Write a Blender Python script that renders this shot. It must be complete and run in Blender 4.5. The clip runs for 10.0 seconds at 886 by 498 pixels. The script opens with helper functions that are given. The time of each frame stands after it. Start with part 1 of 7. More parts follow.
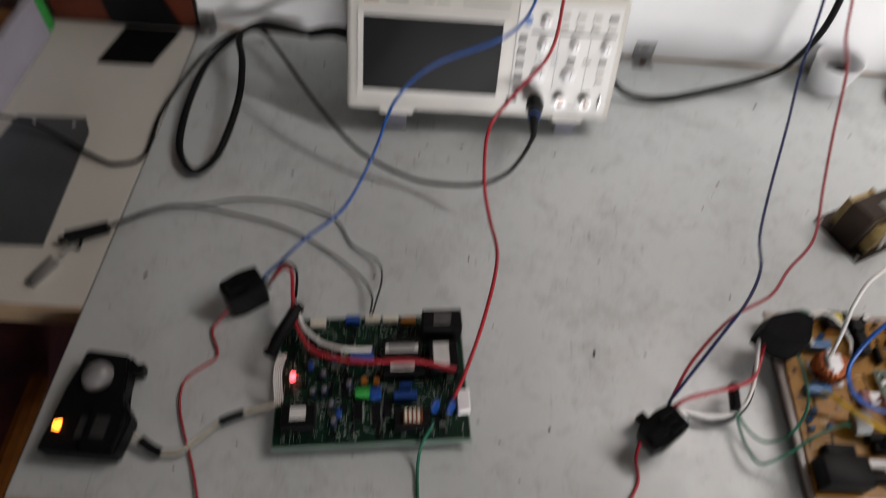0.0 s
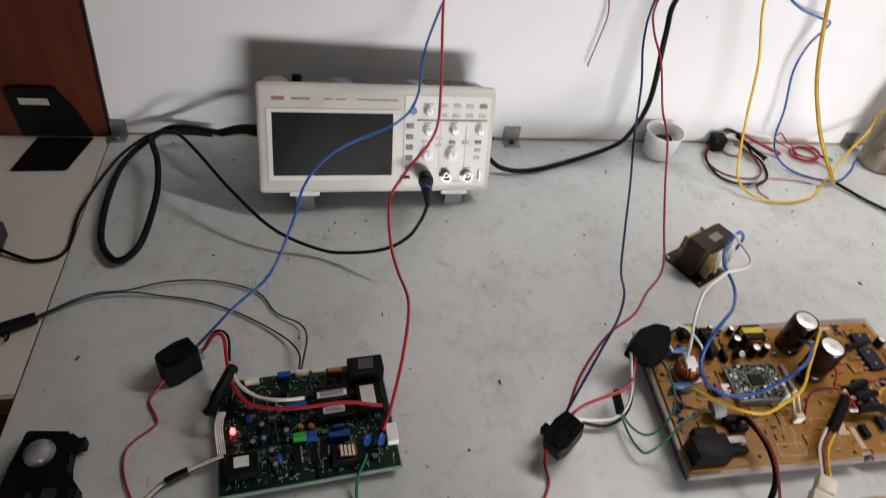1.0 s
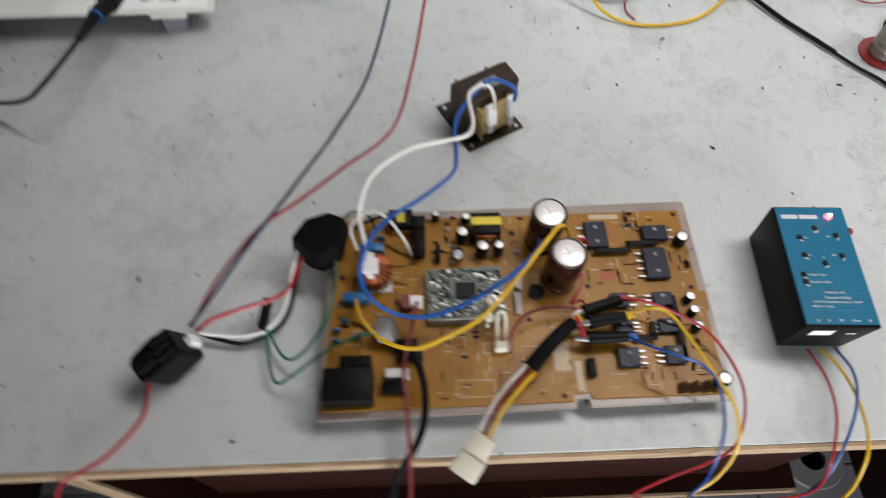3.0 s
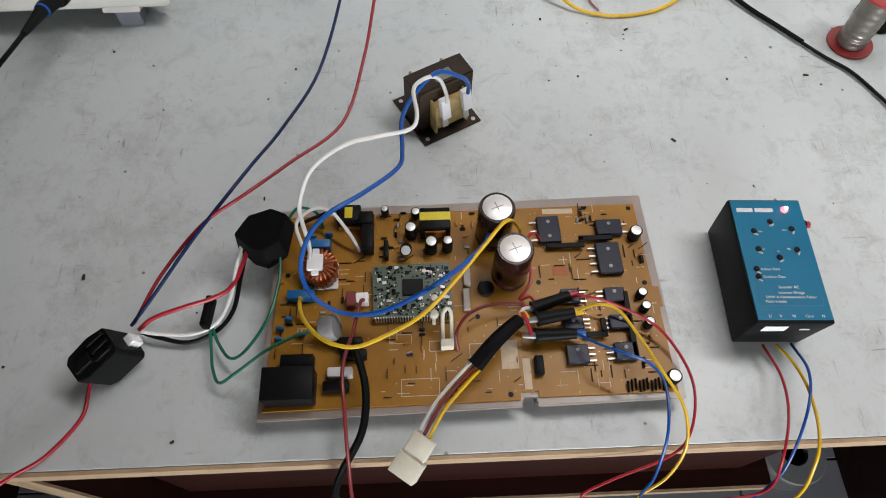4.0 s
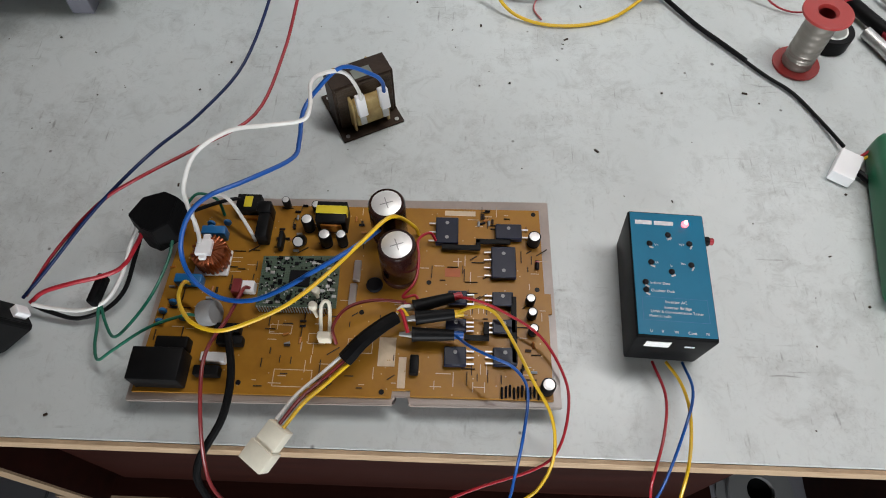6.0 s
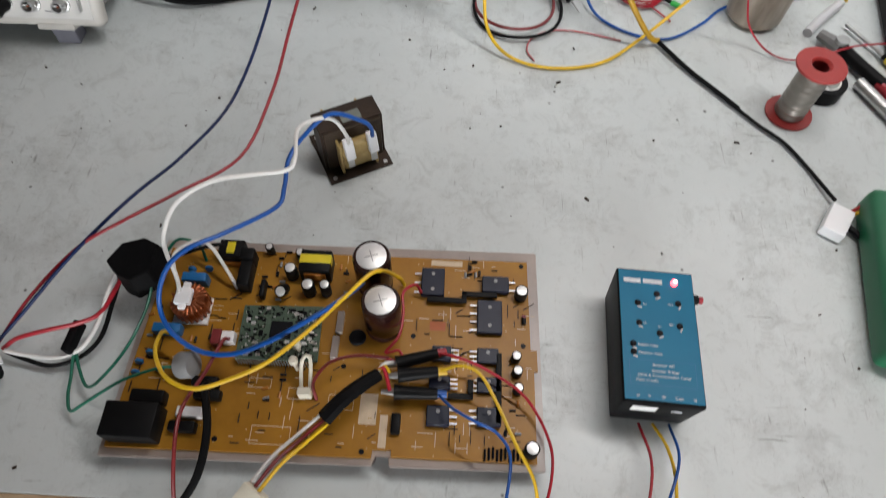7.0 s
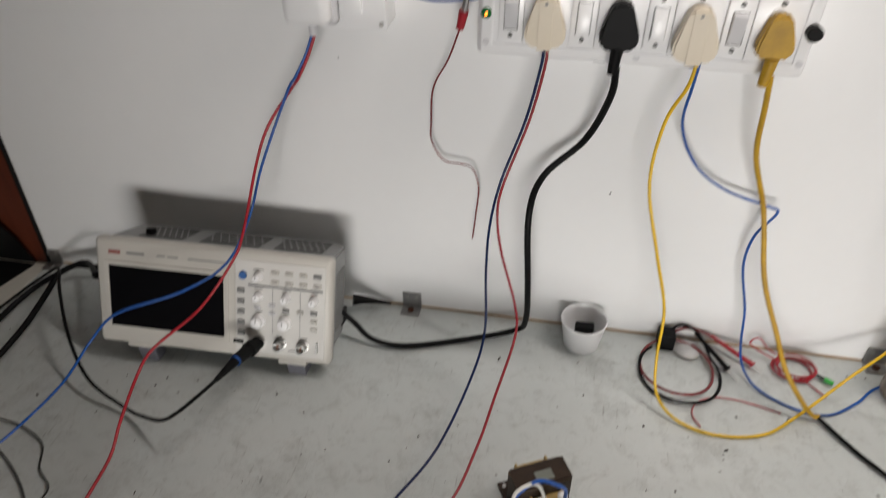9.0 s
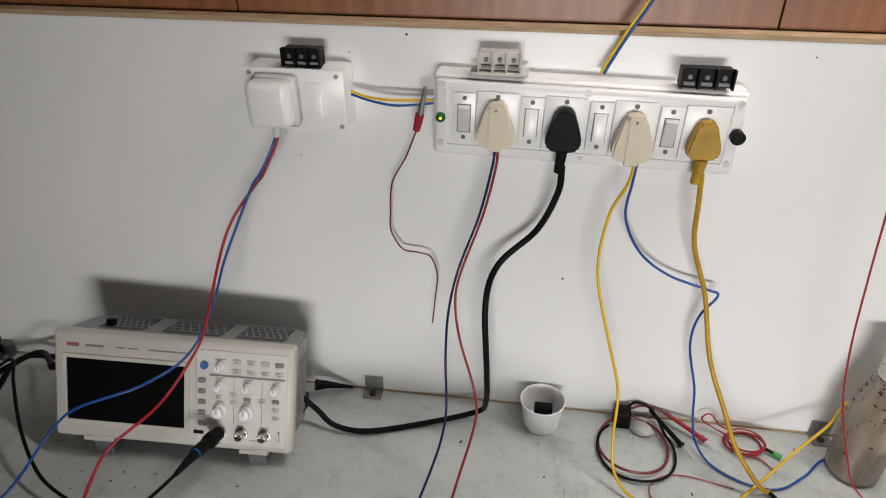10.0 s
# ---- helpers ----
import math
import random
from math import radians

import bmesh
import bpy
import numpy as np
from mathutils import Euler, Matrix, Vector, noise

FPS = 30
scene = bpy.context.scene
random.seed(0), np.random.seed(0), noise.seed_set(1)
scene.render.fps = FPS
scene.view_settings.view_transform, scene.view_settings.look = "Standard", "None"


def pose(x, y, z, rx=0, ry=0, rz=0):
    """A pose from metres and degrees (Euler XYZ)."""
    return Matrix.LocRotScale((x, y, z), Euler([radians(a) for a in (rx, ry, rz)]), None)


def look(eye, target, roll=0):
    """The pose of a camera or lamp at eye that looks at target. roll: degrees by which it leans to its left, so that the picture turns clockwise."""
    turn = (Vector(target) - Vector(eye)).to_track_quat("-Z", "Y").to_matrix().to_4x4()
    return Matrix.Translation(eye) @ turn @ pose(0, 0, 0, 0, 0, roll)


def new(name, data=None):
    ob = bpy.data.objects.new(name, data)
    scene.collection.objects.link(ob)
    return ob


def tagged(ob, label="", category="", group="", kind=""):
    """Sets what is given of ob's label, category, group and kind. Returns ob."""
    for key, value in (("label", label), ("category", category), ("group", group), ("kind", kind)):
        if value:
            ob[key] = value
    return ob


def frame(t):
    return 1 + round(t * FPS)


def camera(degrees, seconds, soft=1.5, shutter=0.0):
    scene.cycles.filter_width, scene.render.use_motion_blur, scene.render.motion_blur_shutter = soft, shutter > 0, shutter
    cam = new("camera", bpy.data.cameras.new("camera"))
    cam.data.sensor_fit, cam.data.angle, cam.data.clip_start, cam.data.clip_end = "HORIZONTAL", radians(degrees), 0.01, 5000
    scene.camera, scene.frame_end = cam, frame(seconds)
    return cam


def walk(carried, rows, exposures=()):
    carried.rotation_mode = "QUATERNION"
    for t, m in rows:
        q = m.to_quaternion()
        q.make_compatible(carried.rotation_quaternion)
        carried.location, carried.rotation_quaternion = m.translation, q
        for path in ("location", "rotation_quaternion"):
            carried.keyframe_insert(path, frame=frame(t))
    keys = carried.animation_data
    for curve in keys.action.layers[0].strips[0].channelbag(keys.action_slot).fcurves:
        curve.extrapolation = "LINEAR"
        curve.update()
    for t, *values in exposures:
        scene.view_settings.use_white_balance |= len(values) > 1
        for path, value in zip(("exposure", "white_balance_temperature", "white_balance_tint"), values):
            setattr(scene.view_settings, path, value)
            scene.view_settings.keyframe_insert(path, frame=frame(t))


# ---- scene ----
cam = camera(68.5, 10.0, 1.0, 0.45)
PATH = [
    (0, (0.156, 0.174, 1.328), (0.197, 1.339, -0.296), 5.4),
    (0.5, (0.139, 0.133, 1.38), (0.341, 1.621, 0.059), 6.5),
    (1, (0.135, 0.076, 1.372), (0.483, 1.459, -0.03), 9.1),
    (1.5, (0.208, 0.108, 1.355), (0.58, 1.387, -0.136), 8.3),
    (2, (0.327, 0.173, 1.329), (0.603, 1.349, -0.265), 6.1),
    (2.5, (0.389, 0.181, 1.308), (0.749, 1.217, -0.365), 9.3),
    (3, (0.572, 0.209, 1.29), (0.648, 1.145, -0.476), 2.6),
    (3.2, (0.609, 0.216, 1.274), (0.664, 1.081, -0.528), 3.7),
    (4.3, (0.628, 0.207, 1.283), (0.684, 1.144, -0.483), 0.6),
    (4.5, (0.662, 0.196, 1.277), (0.663, 1.13, -0.492), 0.6),
    (5, (0.723, 0.194, 1.273), (0.712, 1.203, -0.454), 1.7),
    (6.5, (0.739, 0.208, 1.269), (0.695, 1.171, -0.484), -0.6),
    (7, (0.741, 0.236, 1.28), (0.728, 1.231, -0.455), 2.4),
    (7.5, (0.717, 0.243, 1.323), (0.583, 1.47, -0.251), -0.6),
    (8, (0.666, 0.239, 1.36), (0.328, 1.636, -0.031), -2.9),
    (8.5, (0.634, 0.254, 1.399), (0.246, 1.667, 0.037), -3.1),
    (9, (0.628, 0.23, 1.411), (0.298, 1.794, 0.208), -1.1),
    (9.5, (0.633, 0.222, 1.451), (0.385, 1.932, 0.445), 0.1),
    (10, (0.634, 0.223, 1.449), (0.398, 1.916, 0.412), 0.2),
]
walk(cam, [(t, look(eye, target, roll)) for t, eye, target, roll in PATH], exposures=[(0.0, 0.25, 6750, 15), (0.5, 0.3, 6850, 17), (1.5, 0.22, 6650, 13), (2.5, 0.35, 6550, 12), (3.2, 0.3, 6450, 11), (4.5, 0.22, 6400, 11), (6.5, 0.15, 6400, 10), (7.5, 0.07, 6700, 13), (8.5, -0.15, 7000, 13), (10.0, -0.22, 6950, 12)])

# ---- world, light ----
world = bpy.data.worlds.new("world")
scene.world = world
world.use_nodes = True
wn = world.node_tree.nodes
sky = wn.new("ShaderNodeTexSky")
sky.sky_type = "NISHITA"
sky.sun_disc = False
sky.sun_elevation, sky.sun_rotation = radians(40), radians(160)
world.node_tree.links.new(sky.outputs["Color"], wn["Background"].inputs["Color"])
wn["Background"].inputs["Strength"].default_value = 0.1


def area_lamp(name, m, sx, sy, watts, color):
    data = bpy.data.lights.new(name, "AREA")
    data.shape, data.size, data.size_y, data.energy, data.color = "RECTANGLE", sx, sy, watts, color
    ob = new(name, data)
    ob.matrix_basis = m
    return ob


# daylight in the opening of the window behind the camera, and the tube lamp on the ceiling
day = area_lamp("window_daylight", look((1.0, -1.98, 0.95), (0.92, 0.93, 0.75)), 1.2, 0.34, 8.2, (0.95, 0.98, 1.0))
day.data.spread = radians(60)
area_lamp("tube_lamp_light", look((1.22, 0.70, 2.0), (1.2, 0.66, 0)), 1.15, 0.06, 10.0, (1.0, 0.985, 0.965))


# ---- materials ----
def mat(name, color, rough=0.5, metal=0.0, var=0.12, scale=20.0, fine=220.0, bump=0.05, stretch=(1, 1, 1), alpha=1.0, trans=0.0, second=None, coat=0.0, emit=0.0):
    m = bpy.data.materials.new(name)
    m.use_nodes = True
    n, l = m.node_tree.nodes, m.node_tree.links
    b = n["Principled BSDF"]
    b.inputs["Roughness"].default_value, b.inputs["Metallic"].default_value = rough, metal
    b.inputs["Transmission Weight"].default_value = trans
    b.inputs["Coat Weight"].default_value = coat
    tc = n.new("ShaderNodeTexCoord")
    mp = n.new("ShaderNodeMapping")
    mp.inputs["Scale"].default_value = stretch
    l.new(tc.outputs["Object"], mp.inputs["Vector"])
    big = n.new("ShaderNodeTexNoise")
    big.inputs["Scale"].default_value, big.inputs["Detail"].default_value = scale, 4
    small = n.new("ShaderNodeTexNoise")
    small.inputs["Scale"].default_value, small.inputs["Detail"].default_value = fine, 3
    for t in (big, small):
        l.new(mp.outputs["Vector"], t.inputs["Vector"])
    ramp = n.new("ShaderNodeMapRange")
    ramp.inputs["From Min"].default_value, ramp.inputs["From Max"].default_value = 0.3, 0.7
    l.new(big.outputs["Fac"], ramp.inputs["Value"])
    mix = n.new("ShaderNodeMix")
    mix.data_type = "RGBA"
    dark = second or tuple(c * (1 - 2 * var) for c in color)
    mix.inputs[6].default_value = (*dark, 1)
    mix.inputs[7].default_value = (*color, 1)
    l.new(ramp.outputs["Result"], mix.inputs[0])
    mix2 = n.new("ShaderNodeMix")
    mix2.data_type, mix2.blend_type = "RGBA", "MULTIPLY"
    mix2.inputs[0].default_value = var
    l.new(mix.outputs[2], mix2.inputs[6])
    l.new(small.outputs["Color"], mix2.inputs[7])
    grey = n.new("ShaderNodeMapRange")
    grey.inputs["From Min"].default_value, grey.inputs["From Max"].default_value = 0.3, 0.7
    grey.inputs["To Min"].default_value = 0.5
    l.new(small.outputs["Fac"], grey.inputs["Value"])
    l.new(grey.outputs["Result"], mix2.inputs[7])
    l.new(mix2.outputs[2], b.inputs["Base Color"])
    if bump:
        bp = n.new("ShaderNodeBump")
        bp.inputs["Strength"].default_value, bp.inputs["Distance"].default_value = bump, 0.001
        l.new(small.outputs["Fac"], bp.inputs["Height"])
        l.new(bp.outputs["Normal"], b.inputs["Normal"])
    if emit:
        b.inputs["Emission Color"].default_value = (*color, 1)
        b.inputs["Emission Strength"].default_value = emit
    return m


def laminate():
    """The worn white laminate of the bench: cloudy dirt, thin scratches, dark specks."""
    m = mat("bench_laminate", (0.615, 0.65, 0.645), 0.36, 0, 0.05, 3.5, 90, 0.02, second=(0.50, 0.535, 0.53))
    n, l = m.node_tree.nodes, m.node_tree.links
    b = n["Principled BSDF"]
    base = b.inputs["Base Color"].links[0].from_socket
    tc = n.new("ShaderNodeTexCoord")

    def over(prev, fac, color):
        mx = n.new("ShaderNodeMix")
        mx.data_type = "RGBA"
        l.new(prev, mx.inputs[6])
        mx.inputs[7].default_value = (*color, 1)
        l.new(fac, mx.inputs[0])
        return mx.outputs[2]

    def band(socket, lo, hi, top):
        r = n.new("ShaderNodeMapRange")
        r.inputs["From Min"].default_value, r.inputs["From Max"].default_value, r.inputs["To Max"].default_value = lo, hi, top
        l.new(socket, r.inputs["Value"])
        return r.outputs["Result"]

    # blotchy grime
    g = n.new("ShaderNodeTexNoise")
    g.inputs["Scale"].default_value, g.inputs["Detail"].default_value, g.inputs["Roughness"].default_value = 14, 8, 0.72
    l.new(tc.outputs["Object"], g.inputs["Vector"])
    out = over(base, band(g.outputs["Fac"], 0.52, 0.74, 0.5), (0.26, 0.27, 0.26))
    g2 = n.new("ShaderNodeTexNoise")
    g2.inputs["Scale"].default_value, g2.inputs["Detail"].default_value, g2.inputs["Roughness"].default_value, g2.inputs["Distortion"].default_value = 38, 10, 0.75, 0.8
    l.new(tc.outputs["Object"], g2.inputs["Vector"])
    out = over(out, band(g2.outputs["Fac"], 0.52, 0.72, 0.45), (0.26, 0.27, 0.26))
    g3 = n.new("ShaderNodeTexNoise")
    g3.inputs["Scale"].default_value, g3.inputs["Detail"].default_value, g3.inputs["Roughness"].default_value, g3.inputs["Distortion"].default_value = 120, 6, 0.7, 2.5
    l.new(tc.outputs["Object"], g3.inputs["Vector"])
    fleck = n.new("ShaderNodeMath")
    fleck.operation = "MULTIPLY"
    l.new(band(g3.outputs["Fac"], 0.54, 0.72, 0.6), fleck.inputs[0])
    l.new(band(g.outputs["Fac"], 0.42, 0.62, 1.0), fleck.inputs[1])
    out = over(out, fleck.outputs[0], (0.25, 0.255, 0.245))
    # scuffs, long and thin
    for rot, sc in ((0.5, (26, 240, 9)), (-0.9, (260, 24, 9)), (1.2, (190, 40, 9))):
        mp = n.new("ShaderNodeMapping")
        mp.inputs["Rotation"].default_value, mp.inputs["Scale"].default_value = (0, 0, rot), sc
        s = n.new("ShaderNodeTexNoise")
        s.inputs["Scale"].default_value, s.inputs["Detail"].default_value = 1.0, 2
        l.new(tc.outputs["Object"], mp.inputs["Vector"])
        l.new(mp.outputs["Vector"], s.inputs["Vector"])
        patch = n.new("ShaderNodeMath")
        patch.operation = "MULTIPLY"
        l.new(band(s.outputs["Fac"], 0.67, 0.77, 0.75), patch.inputs[0])
        l.new(band(g.outputs["Fac"], 0.46, 0.62, 1.0), patch.inputs[1])
        out = over(out, patch.outputs[0], (0.2, 0.2, 0.195))
    # specks of soot and flux
    for sc, size, keep in ((24, 0.04, 0.82), (55, 0.07, 0.9)):
        v = n.new("ShaderNodeTexVoronoi")
        v.inputs["Scale"].default_value = sc
        l.new(tc.outputs["Object"], v.inputs["Vector"])
        near_seed = band(v.outputs["Distance"], size * 1.5, size * 0.7, 1.0)
        sep = n.new("ShaderNodeSeparateColor")
        l.new(v.outputs["Color"], sep.inputs["Color"])
        pick = band(sep.outputs[0], keep, keep + 0.02, 0.8)
        mu = n.new("ShaderNodeMath")
        mu.operation = "MULTIPLY"
        l.new(near_seed, mu.inputs[0])
        l.new(pick, mu.inputs[1])
        out = over(out, mu.outputs[0], (0.06, 0.055, 0.05))
    l.new(out, b.inputs["Base Color"])
    rr = band(g.outputs["Fac"], 0.3, 0.8, 0.6)
    ad = n.new("ShaderNodeMath")
    ad.operation = "MULTIPLY_ADD"
    l.new(rr, ad.inputs[0])
    ad.inputs[1].default_value, ad.inputs[2].default_value = 0.5, 0.27
    l.new(ad.outputs[0], b.inputs["Roughness"])
    return m


def board_green(name, dark, light, scale):
    """Solder mask with copper tracks running both ways beneath it."""
    m = mat(name, dark, 0.35, 0, 0.1, 60, 300, 0.05)
    n, l = m.node_tree.nodes, m.node_tree.links
    b = n["Principled BSDF"]
    base = b.inputs["Base Color"].links[0].from_socket
    tc = n.new("ShaderNodeTexCoord")
    br = n.new("ShaderNodeTexBrick")
    br.inputs["Scale"].default_value = scale
    br.inputs["Mortar Size"].default_value = 0.03
    br.inputs["Color1"].default_value = (0, 0, 0, 1)
    br.inputs["Color2"].default_value = (0.25, 0.25, 0.25, 1)
    br.inputs["Mortar"].default_value = (1, 1, 1, 1)
    l.new(tc.outputs["Object"], br.inputs["Vector"])
    ns = n.new("ShaderNodeTexNoise")
    ns.inputs["Scale"].default_value = 70
    l.new(tc.outputs["Object"], ns.inputs["Vector"])
    mu = n.new("ShaderNodeMath")
    mu.operation = "MULTIPLY"
    l.new(br.outputs["Color"], mu.inputs[0])
    l.new(ns.outputs["Fac"], mu.inputs[1])
    mx = n.new("ShaderNodeMix")
    mx.data_type = "RGBA"
    l.new(mu.outputs[0], mx.inputs[0])
    l.new(base, mx.inputs[6])
    mx.inputs[7].default_value = (*light, 1)
    l.new(mx.outputs[2], b.inputs["Base Color"])
    return m


LAM = laminate()
BOARD_WHITE = mat("backboard_white", (0.80, 0.80, 0.80), 0.33, 0, 0.02, 2.0, 60, 0.015, second=(0.765, 0.77, 0.775))
PLY = mat("plywood_edge", (0.52, 0.38, 0.24), 0.7, 0, 0.2, 30, 300, 0.3, (1, 1, 14), second=(0.36, 0.24, 0.14))
WOOD = mat("brown_wood_laminate", (0.30, 0.115, 0.045), 0.38, 0, 0.2, 9, 120, 0.05, (6, 6, 0.6), second=(0.17, 0.06, 0.025))
WOOD_RED = mat("red_wood_laminate", (0.115, 0.026, 0.012), 0.42, 0, 0.2, 8, 120, 0.05, (6, 6, 0.6), second=(0.07, 0.017, 0.009))
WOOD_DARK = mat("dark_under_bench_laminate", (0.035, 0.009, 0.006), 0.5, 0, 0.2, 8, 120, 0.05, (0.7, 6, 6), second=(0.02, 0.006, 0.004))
PLASTER = mat("cream_plaster", (0.42, 0.39, 0.33), 0.8, 0, 0.06, 6, 160, 0.15)
CEIL = mat("ceiling_paint", (0.7, 0.7, 0.68), 0.85, 0, 0.03, 4, 120, 0.1)
TILE = mat("grey_floor_tile", (0.3, 0.3, 0.33), 0.3, 0, 0.08, 7, 160, 0.02)
GROUT = mat("floor_grout", (0.2, 0.2, 0.2), 0.9, 0, 0.1, 30, 200, 0.2)
SCOPE_WHITE = mat("instrument_cream_plastic", (0.54, 0.52, 0.48), 0.42, 0, 0.03, 14, 400, 0.04)
SCOPE_GREY = mat("instrument_grey_plastic", (0.27, 0.275, 0.275), 0.5, 0, 0.06, 14, 400, 0.06)
SCOPE_LIGHT = mat("instrument_panel_plastic", (0.62, 0.61, 0.585), 0.45, 0, 0.03, 14, 400, 0.04)
SCREEN = mat("dark_screen_glass", (0.004, 0.004, 0.005), 0.32, 0, 0.05, 20, 300, 0.0)
GREY_KEY = mat("grey_rubber_key", (0.22, 0.22, 0.22), 0.6, 0, 0.08, 60, 500, 0.05)
BLUE_KEY = mat("blue_key", (0.03, 0.12, 0.35), 0.4, 0, 0.05)
INK = mat("grey_print", (0.20, 0.20, 0.20), 0.6, 0, 0.05)
INK_RED = mat("dull_red_print", (0.30, 0.10, 0.09), 0.6, 0, 0.05)
WHITE_INK = mat("white_print", (0.72, 0.76, 0.78), 0.6, 0, 0.12, 300, 900)
STEEL = mat("bright_steel", (0.5, 0.5, 0.49), 0.42, 1.0, 0.1, 60, 500, 0.05)
TIN = mat("tinned_metal", (0.62, 0.62, 0.61), 0.42, 0.9, 0.12, 60, 400, 0.1)
SCREW = mat("dull_screw_head", (0.16, 0.16, 0.155), 0.5, 0.6, 0.25, 90, 500, 0.2)
VENT = mat("shaded_vent_grille", (0.09, 0.09, 0.092), 0.6, 0, 0.15, 60, 400, 0.1)
ZINC = mat("zinc_bracket", (0.42, 0.42, 0.42), 0.45, 0.85, 0.15, 60, 300, 0.1)
BLACK = mat("black_plastic", (0.007, 0.007, 0.0075), 0.45, 0, 0.15, 40, 400, 0.06)
BLACK_SOFT = mat("black_pvc", (0.006, 0.006, 0.0065), 0.45, 0, 0.15, 40, 400, 0.05)
TAPE = mat("black_insulating_tape", (0.005, 0.005, 0.0055), 0.6, 0, 0.2, 60, 250, 0.5)
RED = mat("red_pvc", (0.38, 0.012, 0.024), 0.4, 0, 0.1, 40, 300, 0.04)
CRIMSON = mat("crimson_pvc", (0.27, 0.011, 0.02), 0.4, 0, 0.1, 40, 300, 0.04)
DARK_RED = mat("dark_red_pvc", (0.20, 0.02, 0.022), 0.4, 0, 0.12, 40, 300, 0.04)
PINK = mat("pink_wire", (0.55, 0.16, 0.17), 0.45, 0, 0.1, 40, 300, 0.04)
BLUE = mat("blue_pvc", (0.003, 0.078, 0.34), 0.38, 0, 0.1, 40, 300, 0.04)
NAVY = mat("dark_blue_pvc", (0.004, 0.015, 0.07), 0.4, 0, 0.1, 40, 300, 0.04)
YELLOW = mat("yellow_pvc", (0.74, 0.46, 0.012), 0.4, 0, 0.1, 40, 300, 0.04)
YELLOW_DIRTY = mat("yellow_rubber", (0.52, 0.30, 0.012), 0.5, 0, 0.2, 50, 300, 0.1, second=(0.36, 0.2, 0.01))
WHITE_WIRE = mat("white_pvc", (0.72, 0.71, 0.68), 0.42, 0, 0.08, 40, 300, 0.04)
GREY_WIRE = mat("grey_flex", (0.04, 0.04, 0.04), 0.5, 0, 0.15, 40, 300, 0.04)
GREEN_WIRE = mat("green_pvc", (0.01, 0.14, 0.085), 0.4, 0, 0.1, 40, 300, 0.04)
WHITE_PLASTIC = mat("white_switch_plastic", (0.82, 0.82, 0.83), 0.3, 0, 0.015, 20, 400, 0.01)
# greyish white parts, and the shaded copy of white for rockers tilted on
SHADE_WHITE = mat("grey_and_shaded_white", (0.62, 0.62, 0.64), 0.32, 0, 0.03, 30, 400, 0.01)
IVORY = mat("ivory_plug_plastic", (0.66, 0.58, 0.46), 0.36, 0, 0.04, 30, 400, 0.03)
CREAM = mat("cream_nylon", (0.72, 0.68, 0.56), 0.45, 0, 0.06, 60, 400, 0.05)
PCB_TAN = mat("phenolic_board", (0.37, 0.178, 0.018), 0.36, 0, 0.12, 16, 260, 0.08, second=(0.285, 0.128, 0.014))
TRAY = mat("clear_potting_tray", (0.50, 0.42, 0.375), 0.3, 0, 0.14, 30, 300, 0.06, trans=0.35)
# same clear tray below its flange; the shade there is put into this colour
TRAY_BODY = mat("shade_dark_tray_body", (0.16, 0.125, 0.12), 0.4, 0, 0.2, 30, 300, 0.1)
GOLD = mat("flux_stained_solder", (0.62, 0.42, 0.2), 0.4, 0.7, 0.2, 90, 500, 0.1)
SILK = mat("pale_silk_print", (0.66, 0.52, 0.36), 0.6, 0, 0.1, 90, 600)
CHIP = mat("epoxy_package", (0.007, 0.007, 0.009), 0.4, 0, 0.12, 80, 600, 0.1)
CHIP_BLUE = mat("power_package", (0.012, 0.016, 0.034), 0.36, 0, 0.12, 80, 600, 0.1)
CAP_BROWN = mat("brown_capacitor_sleeve", (0.02, 0.006, 0.005), 0.25, 0, 0.15, 40, 300, 0.03, coat=0.3)
ALU = mat("aluminium_top", (0.72, 0.72, 0.71), 0.42, 0.6, 0.06, 60, 500, 0.1)
COPPER = mat("enamelled_copper", (0.45, 0.13, 0.05), 0.3, 0.75, 0.25, 120, 400, 0.2)
BLUE_CAP = mat("blue_film_capacitor", (0.012, 0.15, 0.40), 0.35, 0, 0.1, 50, 400, 0.03)
BLUE_DEEP = mat("deep_blue_component", (0.006, 0.06, 0.30), 0.38, 0, 0.1, 50, 400, 0.03)
YELLOW_TAPE = mat("yellow_polyester_tape", (0.72, 0.58, 0.02), 0.35, 0, 0.08, 60, 400, 0.05)
ORANGE_TAPE = mat("orange_bobbin", (0.45, 0.16, 0.02), 0.4, 0, 0.1, 60, 400)
MODULE_GREEN = board_green("grey_green_module_mask", (0.05, 0.085, 0.055), (0.13, 0.18, 0.13), 160)
BOARD_GREEN = board_green("dark_green_board_mask", (0.002, 0.010, 0.006), (0.012, 0.075, 0.04), 110)
GREEN_PART = mat("green_trimmer", (0.02, 0.32, 0.05), 0.4, 0, 0.05)
LABEL = mat("paper_label", (0.72, 0.72, 0.70), 0.7, 0, 0.04, 60, 500)
RUST = mat("rusty_brown_steel", (0.05, 0.032, 0.022), 0.55, 0.2, 0.3, 45, 300, 0.3, second=(0.03, 0.021, 0.016))
LAMS = mat("transformer_laminations", (0.075, 0.054, 0.037), 0.5, 0.4, 0.35, 12, 60, 0.5, (1, 1, 40), second=(0.045, 0.033, 0.026))
BOBBIN = mat("yellowed_bobbin", (0.56, 0.42, 0.17), 0.5, 0, 0.2, 80, 300, 0.15, second=(0.30, 0.19, 0.06))
TESTER_BLUE = mat("blue_printed_foil", (0.0, 0.16, 0.29), 0.42, 0, 0.06, 20, 300, 0.04)
